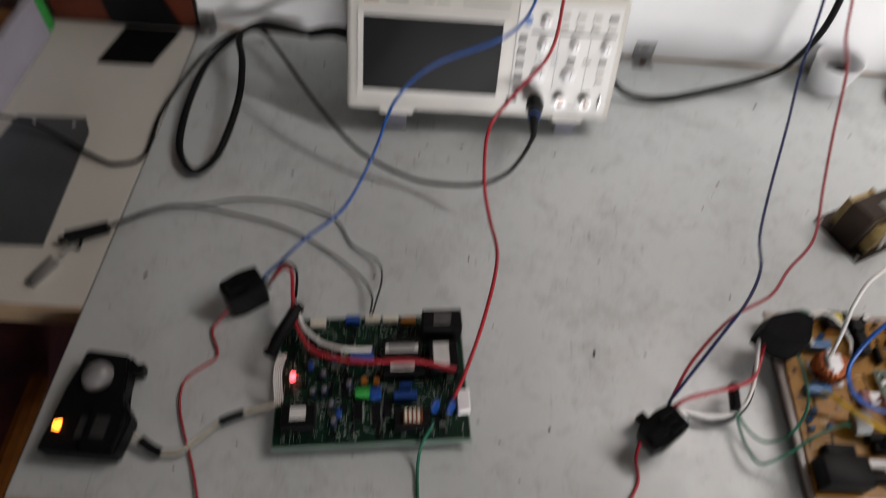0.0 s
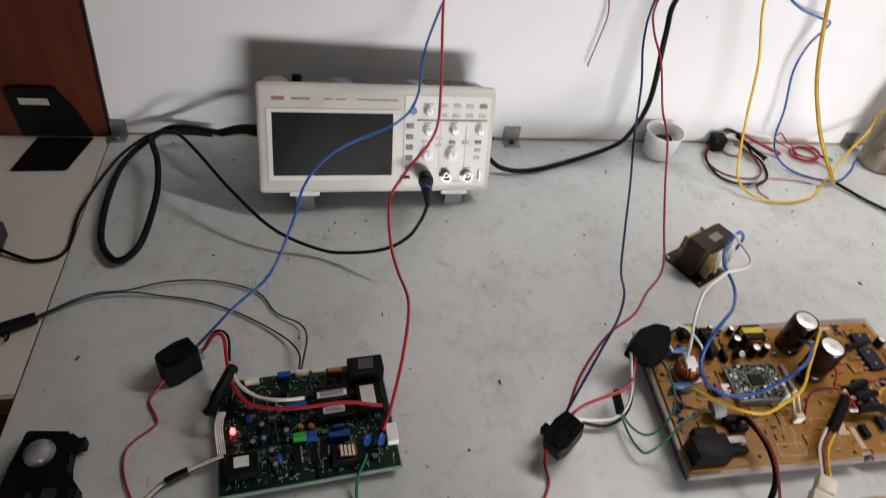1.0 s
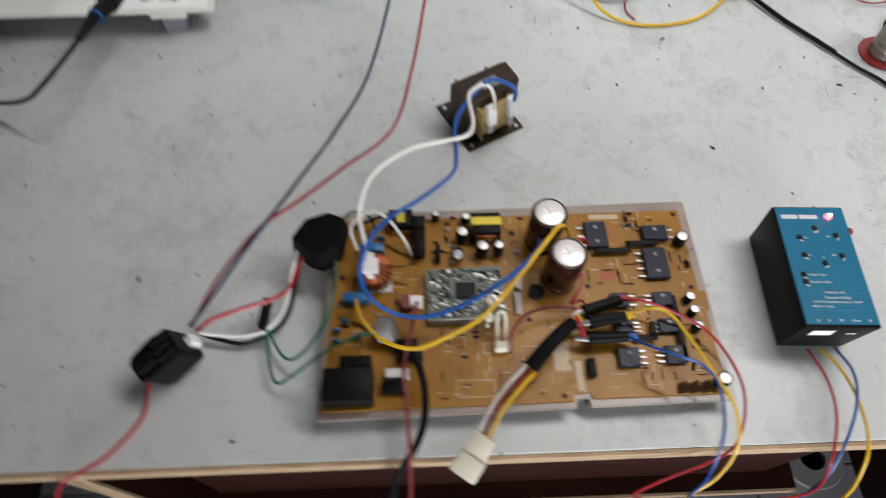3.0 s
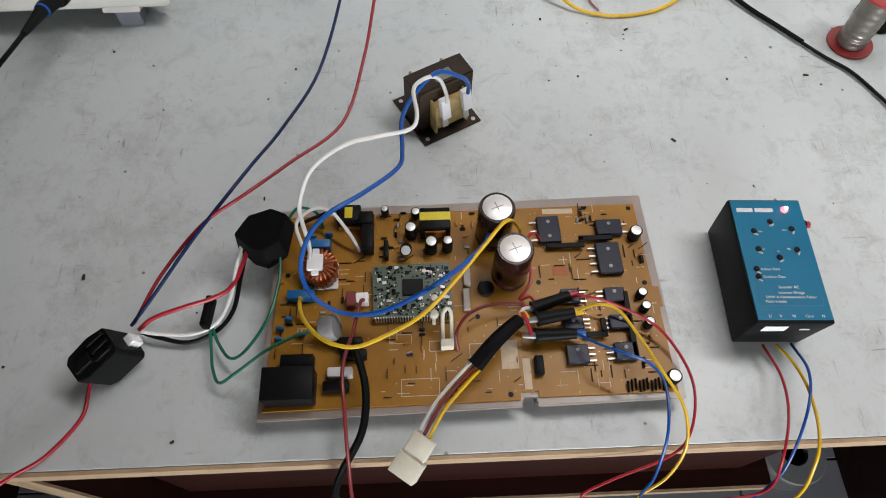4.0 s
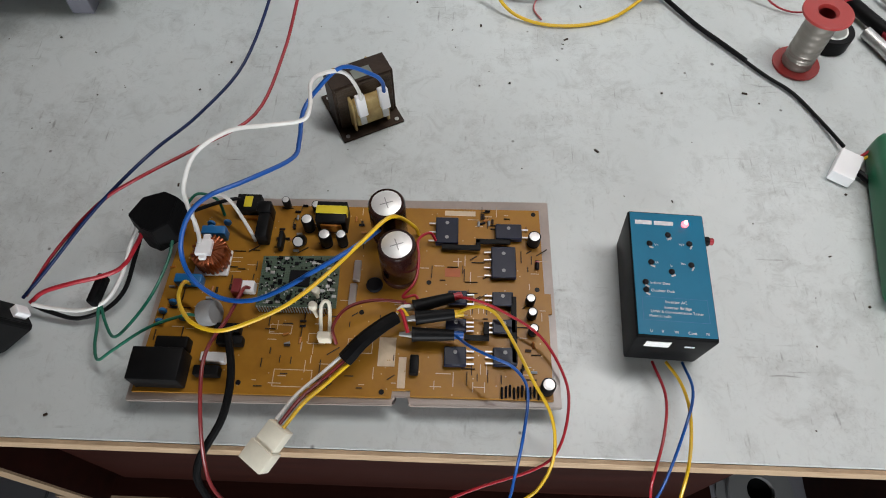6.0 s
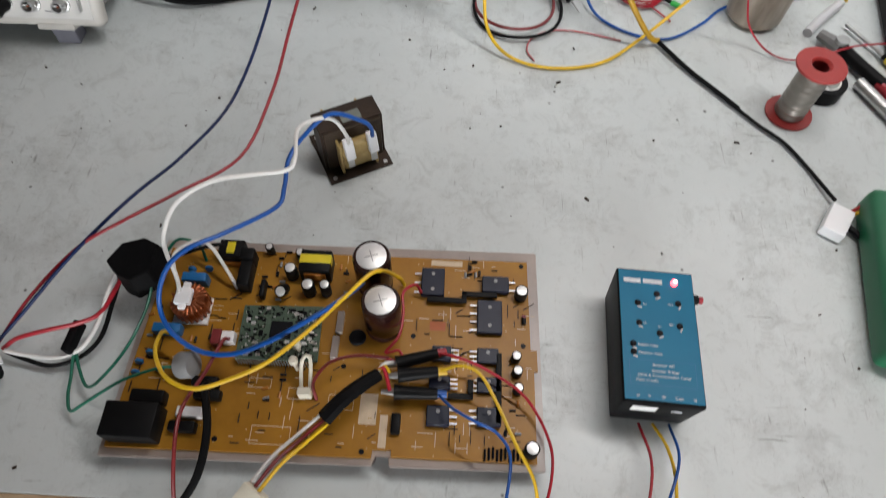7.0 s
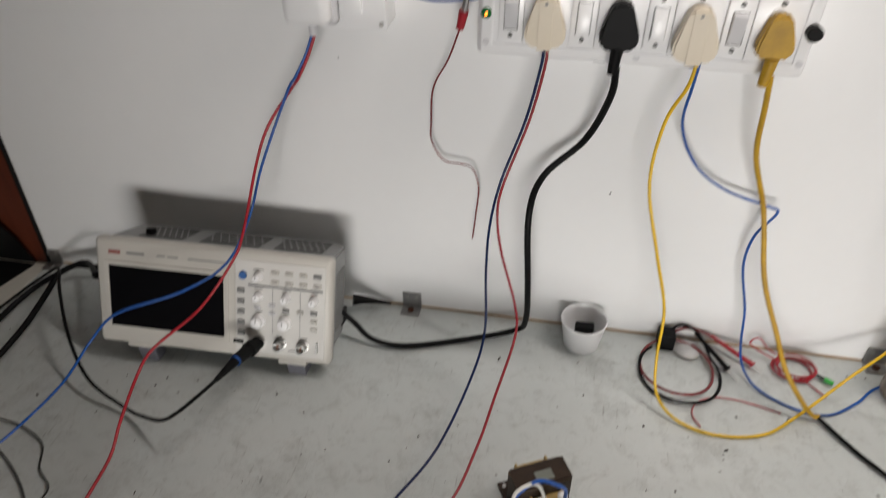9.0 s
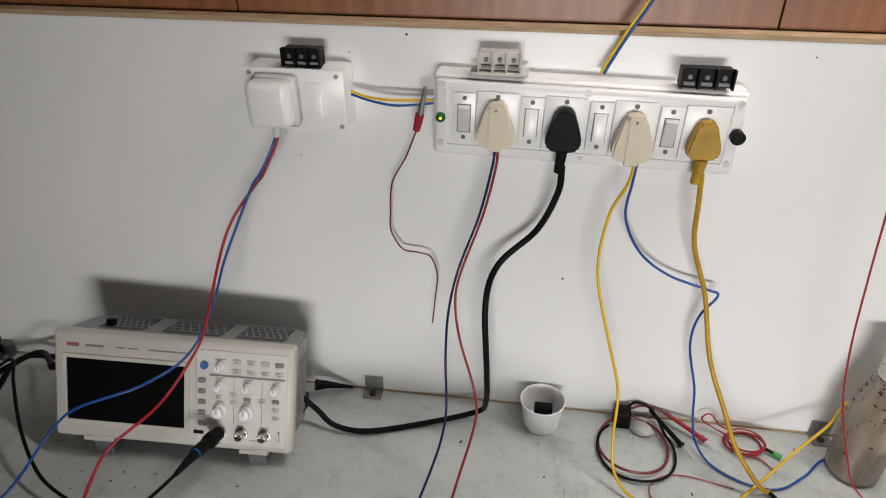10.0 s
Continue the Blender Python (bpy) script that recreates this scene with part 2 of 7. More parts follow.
SPOOL_RED = mat("red_spool_plastic", (0.36, 0.032, 0.028), 0.4, 0, 0.06, 40, 300, 0.03)
SOLDER = mat("solder_wire", (0.30, 0.275, 0.245), 0.38, 0.85, 0.12, 20, 300, 0.12, (1, 1, 12))
DIRTY_GLASS = mat("cloudy_bottle_plastic", (0.38, 0.33, 0.27), 0.3, 0, 0.25, 34, 130, 0.15, (1, 1, 0.3), second=(0.13, 0.095, 0.065))
RUST_SPOT = mat("rust_flakes", (0.11, 0.035, 0.015), 0.8, 0, 0.3, 120, 500, 0.4)
BIN_GREEN = mat("green_bin_plastic", (0.03, 0.34, 0.06), 0.4, 0, 0.08, 20, 300, 0.03)
BIN_GREY = mat("lavender_grey_plastic", (0.40, 0.39, 0.46), 0.45, 0, 0.06, 20, 300, 0.03)
METER_GREEN = mat("dark_green_case", (0.006, 0.13, 0.055), 0.4, 0, 0.08, 20, 300, 0.04)
PLATE = mat("grey_galvanised_plate", (0.16, 0.175, 0.19), 0.42, 0.7, 0.12, 12, 160, 0.05)
CLOTH = mat("maroon_cloth", (0.22, 0.06, 0.065), 0.9, 0, 0.25, 18, 350, 0.5, second=(0.06, 0.02, 0.035))
ORANGE = mat("orange_webbing", (0.42, 0.13, 0.01), 0.85, 0, 0.15, 60, 500, 0.4)
CLEAR = mat("clear_acetate", (0.55, 0.55, 0.55), 0.25, 0, 0.08, 40, 300)
LED_RED = mat("lit_red_led", (1.0, 0.05, 0.06), 0.3, 0, 0, emit=9)
LED_CORE = mat("lit_red_led_core", (1.0, 0.62, 0.6), 0.3, 0, 0, emit=6)
LED_AMBER = mat("lit_amber_led", (1.0, 0.24, 0.02), 0.3, 0, 0, emit=6)
LED_GREEN = mat("green_indicator_lens", (0.01, 0.13, 0.04), 0.2, 0, 0.05)
TUBE_GLOW = mat("tube_glow", (1.0, 0.98, 0.95), 0.4, 0, 0, emit=6)
LENS = mat("frosted_lens", (0.2, 0.2, 0.2), 0.3, 0, 0.05)

for m_ in (BLACK, BLACK_SOFT, TAPE, CHIP, CHIP_BLUE, BOARD_GREEN, WOOD_DARK, SCREEN, GREY_WIRE, NAVY, RUST, TESTER_BLUE):
    m_.node_tree.nodes["Principled BSDF"].inputs["Specular IOR Level"].default_value = 0.28

# ---- small builders ----
PLACE = {}


def bx(x0, y0, z0, x1, y1, z1, bev=0.0, seg=2):
    bm = bmesh.new()
    bmesh.ops.create_cube(bm, size=1)
    for v in bm.verts:
        v.co = Vector(((x0 + x1) / 2 + v.co.x * (x1 - x0), (y0 + y1) / 2 + v.co.y * (y1 - y0), (z0 + z1) / 2 + v.co.z * (z1 - z0)))
    if bev:
        bmesh.ops.bevel(bm, geom=bm.edges[:] + bm.verts[:], offset=bev, segments=seg, affect="EDGES", profile=0.5)
    return bm


def turned(profile, n=28, at=(0, 0, 0), m=None):
    """A solid of revolution round z, from (radius, height) pairs, bottom to top."""
    bm = bmesh.new()
    rings = []
    for r, z in profile:
        if r <= 1e-6:
            rings.append([bm.verts.new((0, 0, z))])
        else:
            rings.append([bm.verts.new((r * math.cos(2 * math.pi * k / n), r * math.sin(2 * math.pi * k / n), z)) for k in range(n)])
    for a, b in zip(rings, rings[1:]):
        for k in range(n):
            q = [a[k % len(a)], a[(k + 1) % len(a)], b[(k + 1) % len(b)], b[k % len(b)]]
            u = []
            for v in q:
                if v not in u:
                    u.append(v)
            if len(u) > 2:
                bm.faces.new(u)
    if m is not None:
        bm.transform(m)
    bm.transform(Matrix.Translation(at))
    bmesh.ops.recalc_face_normals(bm, faces=bm.faces)
    return bm


def cyl(r, h, at, n=20, bev=0.0, m=None):
    e = bev or r * 0.02
    return turned([(0, 0), (r - e, 0), (r, e), (r, h - e), (r - e, h), (0, h)], n, at, m)


def prism(outline, z0, z1, bev=0.0, m=None):
    """An upright block over an outline of (x, y), counter-clockwise."""
    bm = bmesh.new()
    low = [bm.verts.new((x, y, z0)) for x, y in outline]
    top = [bm.verts.new((x, y, z1)) for x, y in outline]
    bm.faces.new(low[::-1])
    bm.faces.new(top)
    for k in range(len(low)):
        j = (k + 1) % len(low)
        bm.faces.new((low[k], low[j], top[j], top[k]))
    if bev:
        bmesh.ops.bevel(bm, geom=bm.edges[:], offset=bev, segments=2, affect="EDGES")
    bmesh.ops.recalc_face_normals(bm, faces=bm.faces)
    if m is not None:
        bm.transform(m)
    return bm


def glide(pts, sub=6):
    """A smooth curve through the points."""
    p = [Vector(q) for q in pts]
    p = [p[0] * 2 - p[1]] + p + [p[-1] * 2 - p[-2]]
    out = []
    for k in range(1, len(p) - 2):
        a, b, c, d = p[k - 1:k + 3]
        for s in range(sub):
            t = s / sub
            out.append(0.5 * (2 * b + (c - a) * t + (2 * a - 5 * b + 4 * c - d) * t * t + (3 * b - a - 3 * c + d) * t ** 3))
    out.append(p[-2])
    return out


def tube(pts, r, n=10, sub=6, taper=None):
    c = glide(pts, sub) if sub else [Vector(q) for q in pts]
    bm = bmesh.new()
    side, rings = None, []
    for k, q in enumerate(c):
        d = (c[min(k + 1, len(c) - 1)] - c[max(k - 1, 0)]).normalized()
        if side is None:
            side = d.orthogonal().normalized()
        side = (side - d * side.dot(d)).normalized()
        up = d.cross(side)
        rad = r if taper is None else r + (taper - r) * k / (len(c) - 1)
        rings.append([bm.verts.new(q + rad * (side * math.cos(2 * math.pi * j / n) + up * math.sin(2 * math.pi * j / n))) for j in range(n)])
    for a, b in zip(rings, rings[1:]):
        for j in range(n):
            bm.faces.new((a[j], a[(j + 1) % n], b[(j + 1) % n], b[j]))
    bm.faces.new(rings[0][::-1])
    bm.faces.new(rings[-1])
    return bm


def join(*bms):
    out = bmesh.new()
    for b in bms:
        me = bpy.data.meshes.new("tmp")
        b.to_mesh(me)
        b.free()
        out.from_mesh(me)
        bpy.data.meshes.remove(me)
    return out


def moved(bm, m):
    bm.transform(m)
    return bm


def mesh_ob(name, bm, material, centre=True):
    c = Vector((0, 0, 0))
    if centre and len(bm.verts):
        lo = Vector([min(v.co[i] for v in bm.verts) for i in range(3)])
        hi = Vector([max(v.co[i] for v in bm.verts) for i in range(3)])
        c = (lo + hi) / 2
        c.z = lo.z
        bm.transform(Matrix.Translation(-c))
    me = bpy.data.meshes.new(name)
    bm.to_mesh(me)
    bm.free()
    me.materials.append(material)
    me.polygons.foreach_set("use_smooth", [True] * len(me.polygons))
    me.set_sharp_from_angle(angle=radians(38))
    ob = new(name, me)
    ob.matrix_basis = Matrix.Translation(c)
    PLACE[ob] = Matrix.Translation(c)
    return ob


def thing(name, at, label, category, group="", kind=""):
    ob = new(name)
    ob.empty_display_size = 0.02
    ob.matrix_basis = Matrix.Translation(at)
    PLACE[ob] = Matrix.Translation(at)
    return tagged(ob, label, category, group, kind)


def part(name, bm, material, parent, label=""):
    ob = mesh_ob(name, bm, material)
    ob.parent = parent
    ob.matrix_parent_inverse = PLACE[parent].inverted()
    return tagged(ob, label)


def solo(name, bm, material, label, category, group="", kind=""):
    return tagged(mesh_ob(name, bm, material), label, category, group, kind)


def setting(name, bm, material, label, category):
    return tagged(mesh_ob(name, bm, material, False), label, category, "", "structure")


def words(s, size, material, parent, m, align="CENTER"):
    cu = bpy.data.curves.new("lettering", "FONT")
    cu.body, cu.size, cu.extrude, cu.align_x, cu.align_y = s, size, 0.0001, align, "CENTER"
    cu.materials.append(material)
    ob = new("lettering", cu)
    ob.matrix_basis = m
    ob.parent = parent
    ob.matrix_parent_inverse = PLACE[parent].inverted()
    return ob


def cable(name, pts, r, material, label, category="cable", sub=6, group=""):
    return solo(name, tube(pts, r * 0.9, 10, sub), material, label, category, group)


T = 0.76   # height of the bench top
W = 0.93   # face of the white backboard

# dull black plastics and boards give back little light
for m, level in ((BLACK, 0.1), (BLACK_SOFT, 0.1), (TAPE, 0.08), (CHIP, 0.12), (CHIP_BLUE, 0.2), (BOARD_GREEN, 0.2), (CAP_BROWN, 0.25), (TESTER_BLUE, 0.2), (PCB_TAN, 0.24), (RUST, 0.2), (LAMS, 0.2), (SCREEN, 0.05), (WOOD_DARK, 0.15), (WOOD_RED, 0.2), (GREY_WIRE, 0.2)):
    m.node_tree.nodes["Principled BSDF"].inputs["Specular IOR Level"].default_value = level

# ---- the room ----
def room():
    x0, x1, y0, y1, h = -1.6, 2.9, -2.0, 0.97, 2.6
    setting("floor", bx(x0, y0, -0.05, x1, y1 + 0.02, -0.006), GROUT, "grey tiled floor of the workshop", "floor")
    setting("ceiling", bx(x0, y0, h, x1, y1 + 0.02, h + 0.05), CEIL, "plain white painted ceiling", "ceiling")
    setting("wall_north", bx(x0, 0.985, 0, x1, 1.1, h), PLASTER, "cream plastered wall behind the bench", "wall")
    setting("wall_west", bx(x0 - 0.1, y0, 0, x0, 1.1, h), PLASTER, "plain cream plastered wall", "wall")
    setting("wall_east", bx(x1, y0, 0, x1 + 0.1, 1.1, h), PLASTER, "plain cream plastered wall", "wall")
    # south wall round a window opening
    wx0, wx1, wz0, wz1 = 0.35, 1.65, 0.73, 1.2
    south = join(bx(x0, y0 - 0.12, 0, wx0, y0, h), bx(wx1, y0 - 0.12, 0, x1, y0, h),
                 bx(wx0, y0 - 0.12, 0, wx1, y0, wz0), bx(wx0, y0 - 0.12, wz1, wx1, y0, h))
    setting("wall_south", south, PLASTER, "cream plastered wall with a window opening", "wall")
    win = thing("window_1", ((wx0 + wx1) / 2, y0 - 0.06, wz0), "window opening with a white frame", "window", "", "structure")
    part("window_frame", join(bx(wx0, y0 - 0.09, wz0, wx0 + 0.05, y0 - 0.04, wz1), bx(wx1 - 0.05, y0 - 0.09, wz0, wx1, y0 - 0.04, wz1),
                              bx(wx0 + 0.05, y0 - 0.09, wz0, wx1 - 0.05, y0 - 0.04, wz0 + 0.05),
                              bx(wx0 + 0.05, y0 - 0.09, wz1 - 0.05, wx1 - 0.05, y0 - 0.04, wz1)), WHITE_PLASTIC, win)
    lamp = thing("tube_lamp", (1.22, 0.70, 2.02), "white tube lamp hung over the bench", "lamp")
    part("lamp_body", bx(0.62, 0.67, 2.045, 1.82, 0.73, 2.08, 0.004), WHITE_PLASTIC, lamp)
    part("lamp_tube", cyl(0.013, 1.1, (0.67, 0.70, 2.025), 14, 0, Matrix.Rotation(radians(90), 4, "Y")), TUBE_GLOW, lamp)
    for x in (0.82, 1.62):
        part("hanger", bx(x - 0.004, 0.696, 2.0805, x + 0.004, 0.704, h), ZINC, lamp)


def lean(z):
    """The west edge of the backboard, a little out of plumb."""
    return -0.177 + 0.06 * (z - T)


def backboard():
    ob = thing("backboard", (0.6, W + 0.009, T), "white laminated plywood backboard fixed behind the bench", "board", "", "structure")
    part("panel", prism([(lean(T + 0.0035), T + 0.0035), (2.2, T + 0.0035), (2.2, 1.29), (lean(1.29), 1.29)], -W - 0.018, -W, 0, Matrix.Rotation(radians(90), 4, "X")), BOARD_WHITE, ob)
    part("plywood_edge", bx(lean(1.29), W - 0.0005, 1.2903, 2.2, W + 0.02, 1.2955), PLY, ob, "bare plywood top edge")
    part("joint_strip", bx(-0.177, W - 0.0012, T + 0.0003, 2.2, W + 0.012, T + 0.0034), PLY, ob, "brown gap along the bench")
    for x, z, r in ((0.69, 0.985, 0.0013), (0.495, 1.283, 0.0014), (0.43, 1.262, 0.0008), (0.36, 1.135, 0.0008), (0.915, 1.275, 0.0009)):
        part("nail_hole", cyl(r, 0.0004, (x, W, z), 10, 0, Matrix.Rotation(radians(90), 4, "X")), CHIP, ob)
    # brown wood panels over the backboard
    xs = [-0.08, 0.297, 0.879, 1.46, 2.2]
    wall = thing("wood_panelling", (0.8, 0.97, 1.296), "brown wood-grain laminate panels with open vertical joints", "panelling", "", "structure")
    for a, b in zip(xs, xs[1:]):
        part("panel", bx(a + 0.0008, 0.953, 1.2957, b - 0.0008, 0.984, 2.3, 0.0006, 1), WOOD, wall)
    side = thing("cabinet_side", (-0.28, 0.96, T), "reddish brown wood-grain panel beside the backboard", "panel", "", "structure")
    upright = Matrix.Rotation(radians(90), 4, "X")
    part("panel", prism([(-0.372, T + 0.0005), (lean(T) - 0.0035, T + 0.0005), (lean(2.3) - 0.0035, 2.3), (-0.372, 2.3)], -0.984, -0.925, 0.0008, upright), WOOD_RED, side)
    part("edge_band", prism([(lean(T) - 0.0032, T + 0.0005), (lean(T) - 0.0003, T + 0.0005), (lean(2.3) - 0.0003, 2.3), (lean(2.3) - 0.0032, 2.3)], -0.984, -0.924, 0, upright), BLACK, side, "black edge strip")
    part("post", bx(-0.44, 0.945, T + 0.0005, -0.3725, 0.984, 2.3), PLASTER, side, "cream painted post")
    part("batten", bx(-0.47, 0.93, T + 0.0005, -0.4405, 0.984, 2.3), PLY, side, "pale bare wooden batten")


def bench():
    ob = thing("workbench", (0.9, 0.6, 0), "workbench with a worn white laminate top and bare plywood edges", "workbench")
    part("benchtop", bx(-0.1772, 0.3045, T - 0.018, 2.2, W + 0.012, T, 0.0005, 1), LAM, ob, "stained and scratched white laminate top")
    part("edge_strip", bx(-0.1772, 0.3005, T - 0.019, 2.2, 0.304, T - 0.0008, 0.0004, 1), PLY, ob, "chipped plywood front edge")
    part("side_top", bx(-0.75, 0.484, T - 0.018, -0.1795, W - 0.006, T - 0.0005, 0.0005, 1), mat("side_laminate", (0.66, 0.64, 0.58), 0.4, 0, 0.05, 6, 120, 0.03), ob, "cream laminate side top")
    part("side_edge", bx(-0.75, 0.479, T - 0.03, -0.1795, 0.4835, T - 0.001), PLY, ob, "bare plywood edge")
    part("joint", bx(-0.1794, 0.3, T - 0.018, -0.1773, W - 0.006, T - 0.0025), WOOD_DARK, ob, "dark open joint between the tops")
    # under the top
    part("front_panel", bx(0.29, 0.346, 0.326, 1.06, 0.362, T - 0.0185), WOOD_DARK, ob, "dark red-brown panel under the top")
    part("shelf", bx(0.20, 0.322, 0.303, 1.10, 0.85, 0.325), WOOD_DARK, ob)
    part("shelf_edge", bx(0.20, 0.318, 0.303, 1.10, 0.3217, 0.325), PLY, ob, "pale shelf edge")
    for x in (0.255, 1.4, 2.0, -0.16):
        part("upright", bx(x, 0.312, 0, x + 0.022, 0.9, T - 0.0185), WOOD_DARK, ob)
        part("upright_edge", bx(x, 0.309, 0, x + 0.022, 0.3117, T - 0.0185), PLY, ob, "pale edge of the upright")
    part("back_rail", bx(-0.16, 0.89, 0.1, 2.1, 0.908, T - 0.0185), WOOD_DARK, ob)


def floor_tiles():
    me = None
    fl = bpy.data.objects["floor"]
    for i in range(11):
        for j in range(7):
            if me is None:
                bm = bx(-0.198, -0.198, 0, 0.198, 0.198, 0.006, 0.001, 1)
                ob = part("tile", bm, TILE, fl) if fl in PLACE else None
                me = ob.data
            else:
                ob = new("tile", me)
                ob.parent = fl
            ob.matrix_basis = Matrix.Translation((-1.4 + 0.4 * i, -1.8 + 0.4 * j, -0.006))


def bracket(x, z=T, rust=False):
    """A small angle bracket in the joint between bench and backboard."""
    ob = thing("angle_bracket", (x, W - 0.01, z), "small zinc angle bracket screwed into the bench joint" if not rust else "small zinc angle bracket with a rusty screw", "bracket", "angle brackets")
    part("upright_leaf", bx(x - 0.014, W - 0.0022, z + 0.0002, x + 0.014, W - 0.0003, z + 0.027, 0.0006, 1), ZINC, ob)
    part("flat_leaf", bx(x - 0.014, W - 0.022, z + 0.0002, x + 0.014, W - 0.0023, z + 0.0018, 0.0006, 1), ZINC, ob)
    for dx in (-0.007, 0.007):
        part("screw", cyl(0.0026, 0.0016, (x + dx, W - 0.0022, z + 0.02), 12, 0, Matrix.Rotation(radians(90), 4, "X")), STEEL, ob)
    part("screw_head", cyl(0.0045, 0.003, (x, W - 0.012, z + 0.0018), 12), RUST_SPOT if rust else STEEL, ob)


# ---- oscilloscope ----
def oscilloscope():
    m = Matrix.Translation((0.0479, 0.7499, 0.7966)) @ Matrix.Rotation(radians(3.44), 4, "Z") @ Matrix.Rotation(radians(1.95), 4, "Y") @ Matrix.Rotation(radians(-22.5), 4, "X")
    wd, ht = 0.3148, 0.1437
    ob = thing("oscilloscope", m @ Vector((0.16, 0.05, 0)), "cream digital oscilloscope with a dark screen, tilted back on its feet", "oscilloscope")

    def add(name, bm, material, label="", parent=None):
        return part(name, moved(bm, m), material, parent or ob, label)

    def uv(u, v):
        return u * wd, (1 - v) * ht

    bez = add("bezel", bx(0, 0, 0, wd, 0.02, ht, 0.006, 3), SCOPE_WHITE)
    add("case", prism([(0.004, 0.0205), (wd - 0.003, 0.0205), (wd - 0.006, 0.085), (wd - 0.025, 0.1), (0.03, 0.1), (0.009, 0.085)], 0.016, ht - 0.004, 0.003), SCOPE_GREY, "grey rear case")
    # vents on the top of the case
    for a, b in ((0.04, 0.10), (0.125, 0.205), (0.225, 0.29)):
        v = add("vent", bx(a, 0.034, ht - 0.0042, b, 0.09, ht - 0.0032, 0.0003, 1), VENT, "dark slotted vent")
        for k in range(7):
            add("vent_bar", moved(bx(-0.0008, -0.024, 0, 0.0008, 0.024, 0.0012), Matrix.Translation((a + 0.005 + k * (b - a - 0.01) / 6, 0.062, ht - 0.0033)) @ Matrix.Rotation(radians(24), 4, "Z")), SCOPE_GREY, "", v)
        for k in range(4):
            add("cross_bar", bx(a + 0.003, 0.042 + 0.0125 * k, ht - 0.0031, b - 0.003, 0.0432 + 0.0125 * k, ht - 0.0023), SCOPE_GREY, "", v)
    add("power_button", cyl(0.0065, 0.009, (0.052, 0.045, ht - 0.0035), 16, 0.001), BLACK, "black power button")
    for k in range(6):
        add("side_vent", bx(wd - 0.0065, 0.034 + k * 0.007, 0.035, wd - 0.003, 0.037 + k * 0.007, 0.115), GREY_KEY)
    # the screen in its sloped surround
    x0, z1 = uv(0.0587, 0.245)
    x1, z0 = uv(0.552, 0.825)
    s = add("screen_surround", join(bx(x0 - 0.006, -0.002, z0 - 0.006, x1 + 0.006, 0.0005, z0), bx(x0 - 0.006, -0.002, z1, x1 + 0.006, 0.0005, z1 + 0.005),
                                    bx(x0 - 0.006, -0.002, z0, x0, 0.0005, z1), bx(x1, -0.002, z0, x1 + 0.006, 0.0005, z1)), SCOPE_WHITE)
    add("screen", bx(x0, -0.0006, z0, x1, 0.0005, z1), SCREEN, "switched-off black screen")
    # control panel
    px0, pz1 = uv(0.60, 0.075)
    px1, pz0 = uv(0.975, 0.94)
    add("control_panel", bx(px0, -0.0012, pz0, px1, 0.0004, pz1, 0.0008, 1), SCOPE_LIGHT)
    f = -0.0012

    def knob(u, v, r, h):
        x, z = uv(u, v)
        k = add("knob", turned([(0, 0), (r, 0), (r, h * 0.35), (r * 0.78, h * 0.5), (r * 0.72, h), (r * 0.6, h * 1.05), (0, h * 1.05)], 20, (x, f, z), Matrix.Rotation(radians(90), 4, "X")), WHITE_PLASTIC)
        add("pointer", bx(x - 0.0005, f - h * 1.05 - 0.0006, z, x + 0.0005, f - h, z + r * 0.6), GREY_KEY, "", k)

    for u, v, r in ((0.70, 0.215, 0.006), (0.70, 0.395, 0.006), (0.815, 0.39, 0.006), (0.93, 0.39, 0.006), (0.70, 0.625, 0.0092), (0.81, 0.625, 0.0092)):
        knob(u, v, r, 0.012)

    def key(u, v, w=0.0105, h=0.0055, material=SCOPE_WHITE, d=0.0022):
        x, z = uv(u, v)
        k = add("key", bx(x - w / 2, f - d, z - h / 2, x + w / 2, f + 0.0002, z + h / 2, 0.0007, 1), material)
        add("key_print", bx(x - w * 0.3, f - d - 0.0002, z - 0.0006, x + w * 0.3, f - d, z + 0.0006), INK, "", k)

    for u in (0.768, 0.826, 0.884, 0.942):
        for v in (0.165, 0.255):
            key(u, v, material=SCOPE_WHITE if u < 0.93 or v > 0.2 else GREY_KEY)
    for u, v, g in ((0.695, 0.505, SHADE_WHITE), (0.755, 0.47, SHADE_WHITE), (0.755, 0.545, SHADE_WHITE), (0.813, 0.505, GREY_KEY), (0.872, 0.51, SCOPE_WHITE), (0.93, 0.505, GREY_KEY), (0.93, 0.585, SCOPE_WHITE), (0.93, 0.66, SCOPE_WHITE)):
        key(u, v, 0.009, 0.005, g)
    for v in (0.355, 0.455, 0.555, 0.655, 0.755):
        key(0.625, v, 0.0095, 0.0065, GREY_KEY)
    x, z = uv(0.635, 0.215)
    add("round_key", cyl(0.0052, 0.003, (x, f, z), 18, 0.0005, Matrix.Rotation(radians(90), 4, "X")), BLUE_KEY, "blue round key")
    ax, az = uv(0.655, 0.30)
    bx_, bz = uv(0.965, 0.30)
    add("divider", bx(ax, f - 0.0006, az - 0.0012, bx_, f, az + 0.0012), INK)
    for u in (0.757, 0.872):
        ax, az = uv(u, 0.33)
        bx_, bz = uv(u, 0.74)
        add("print_line", bx(ax - 0.0003, f - 0.0002, bz, ax + 0.0003, f, az), INK)
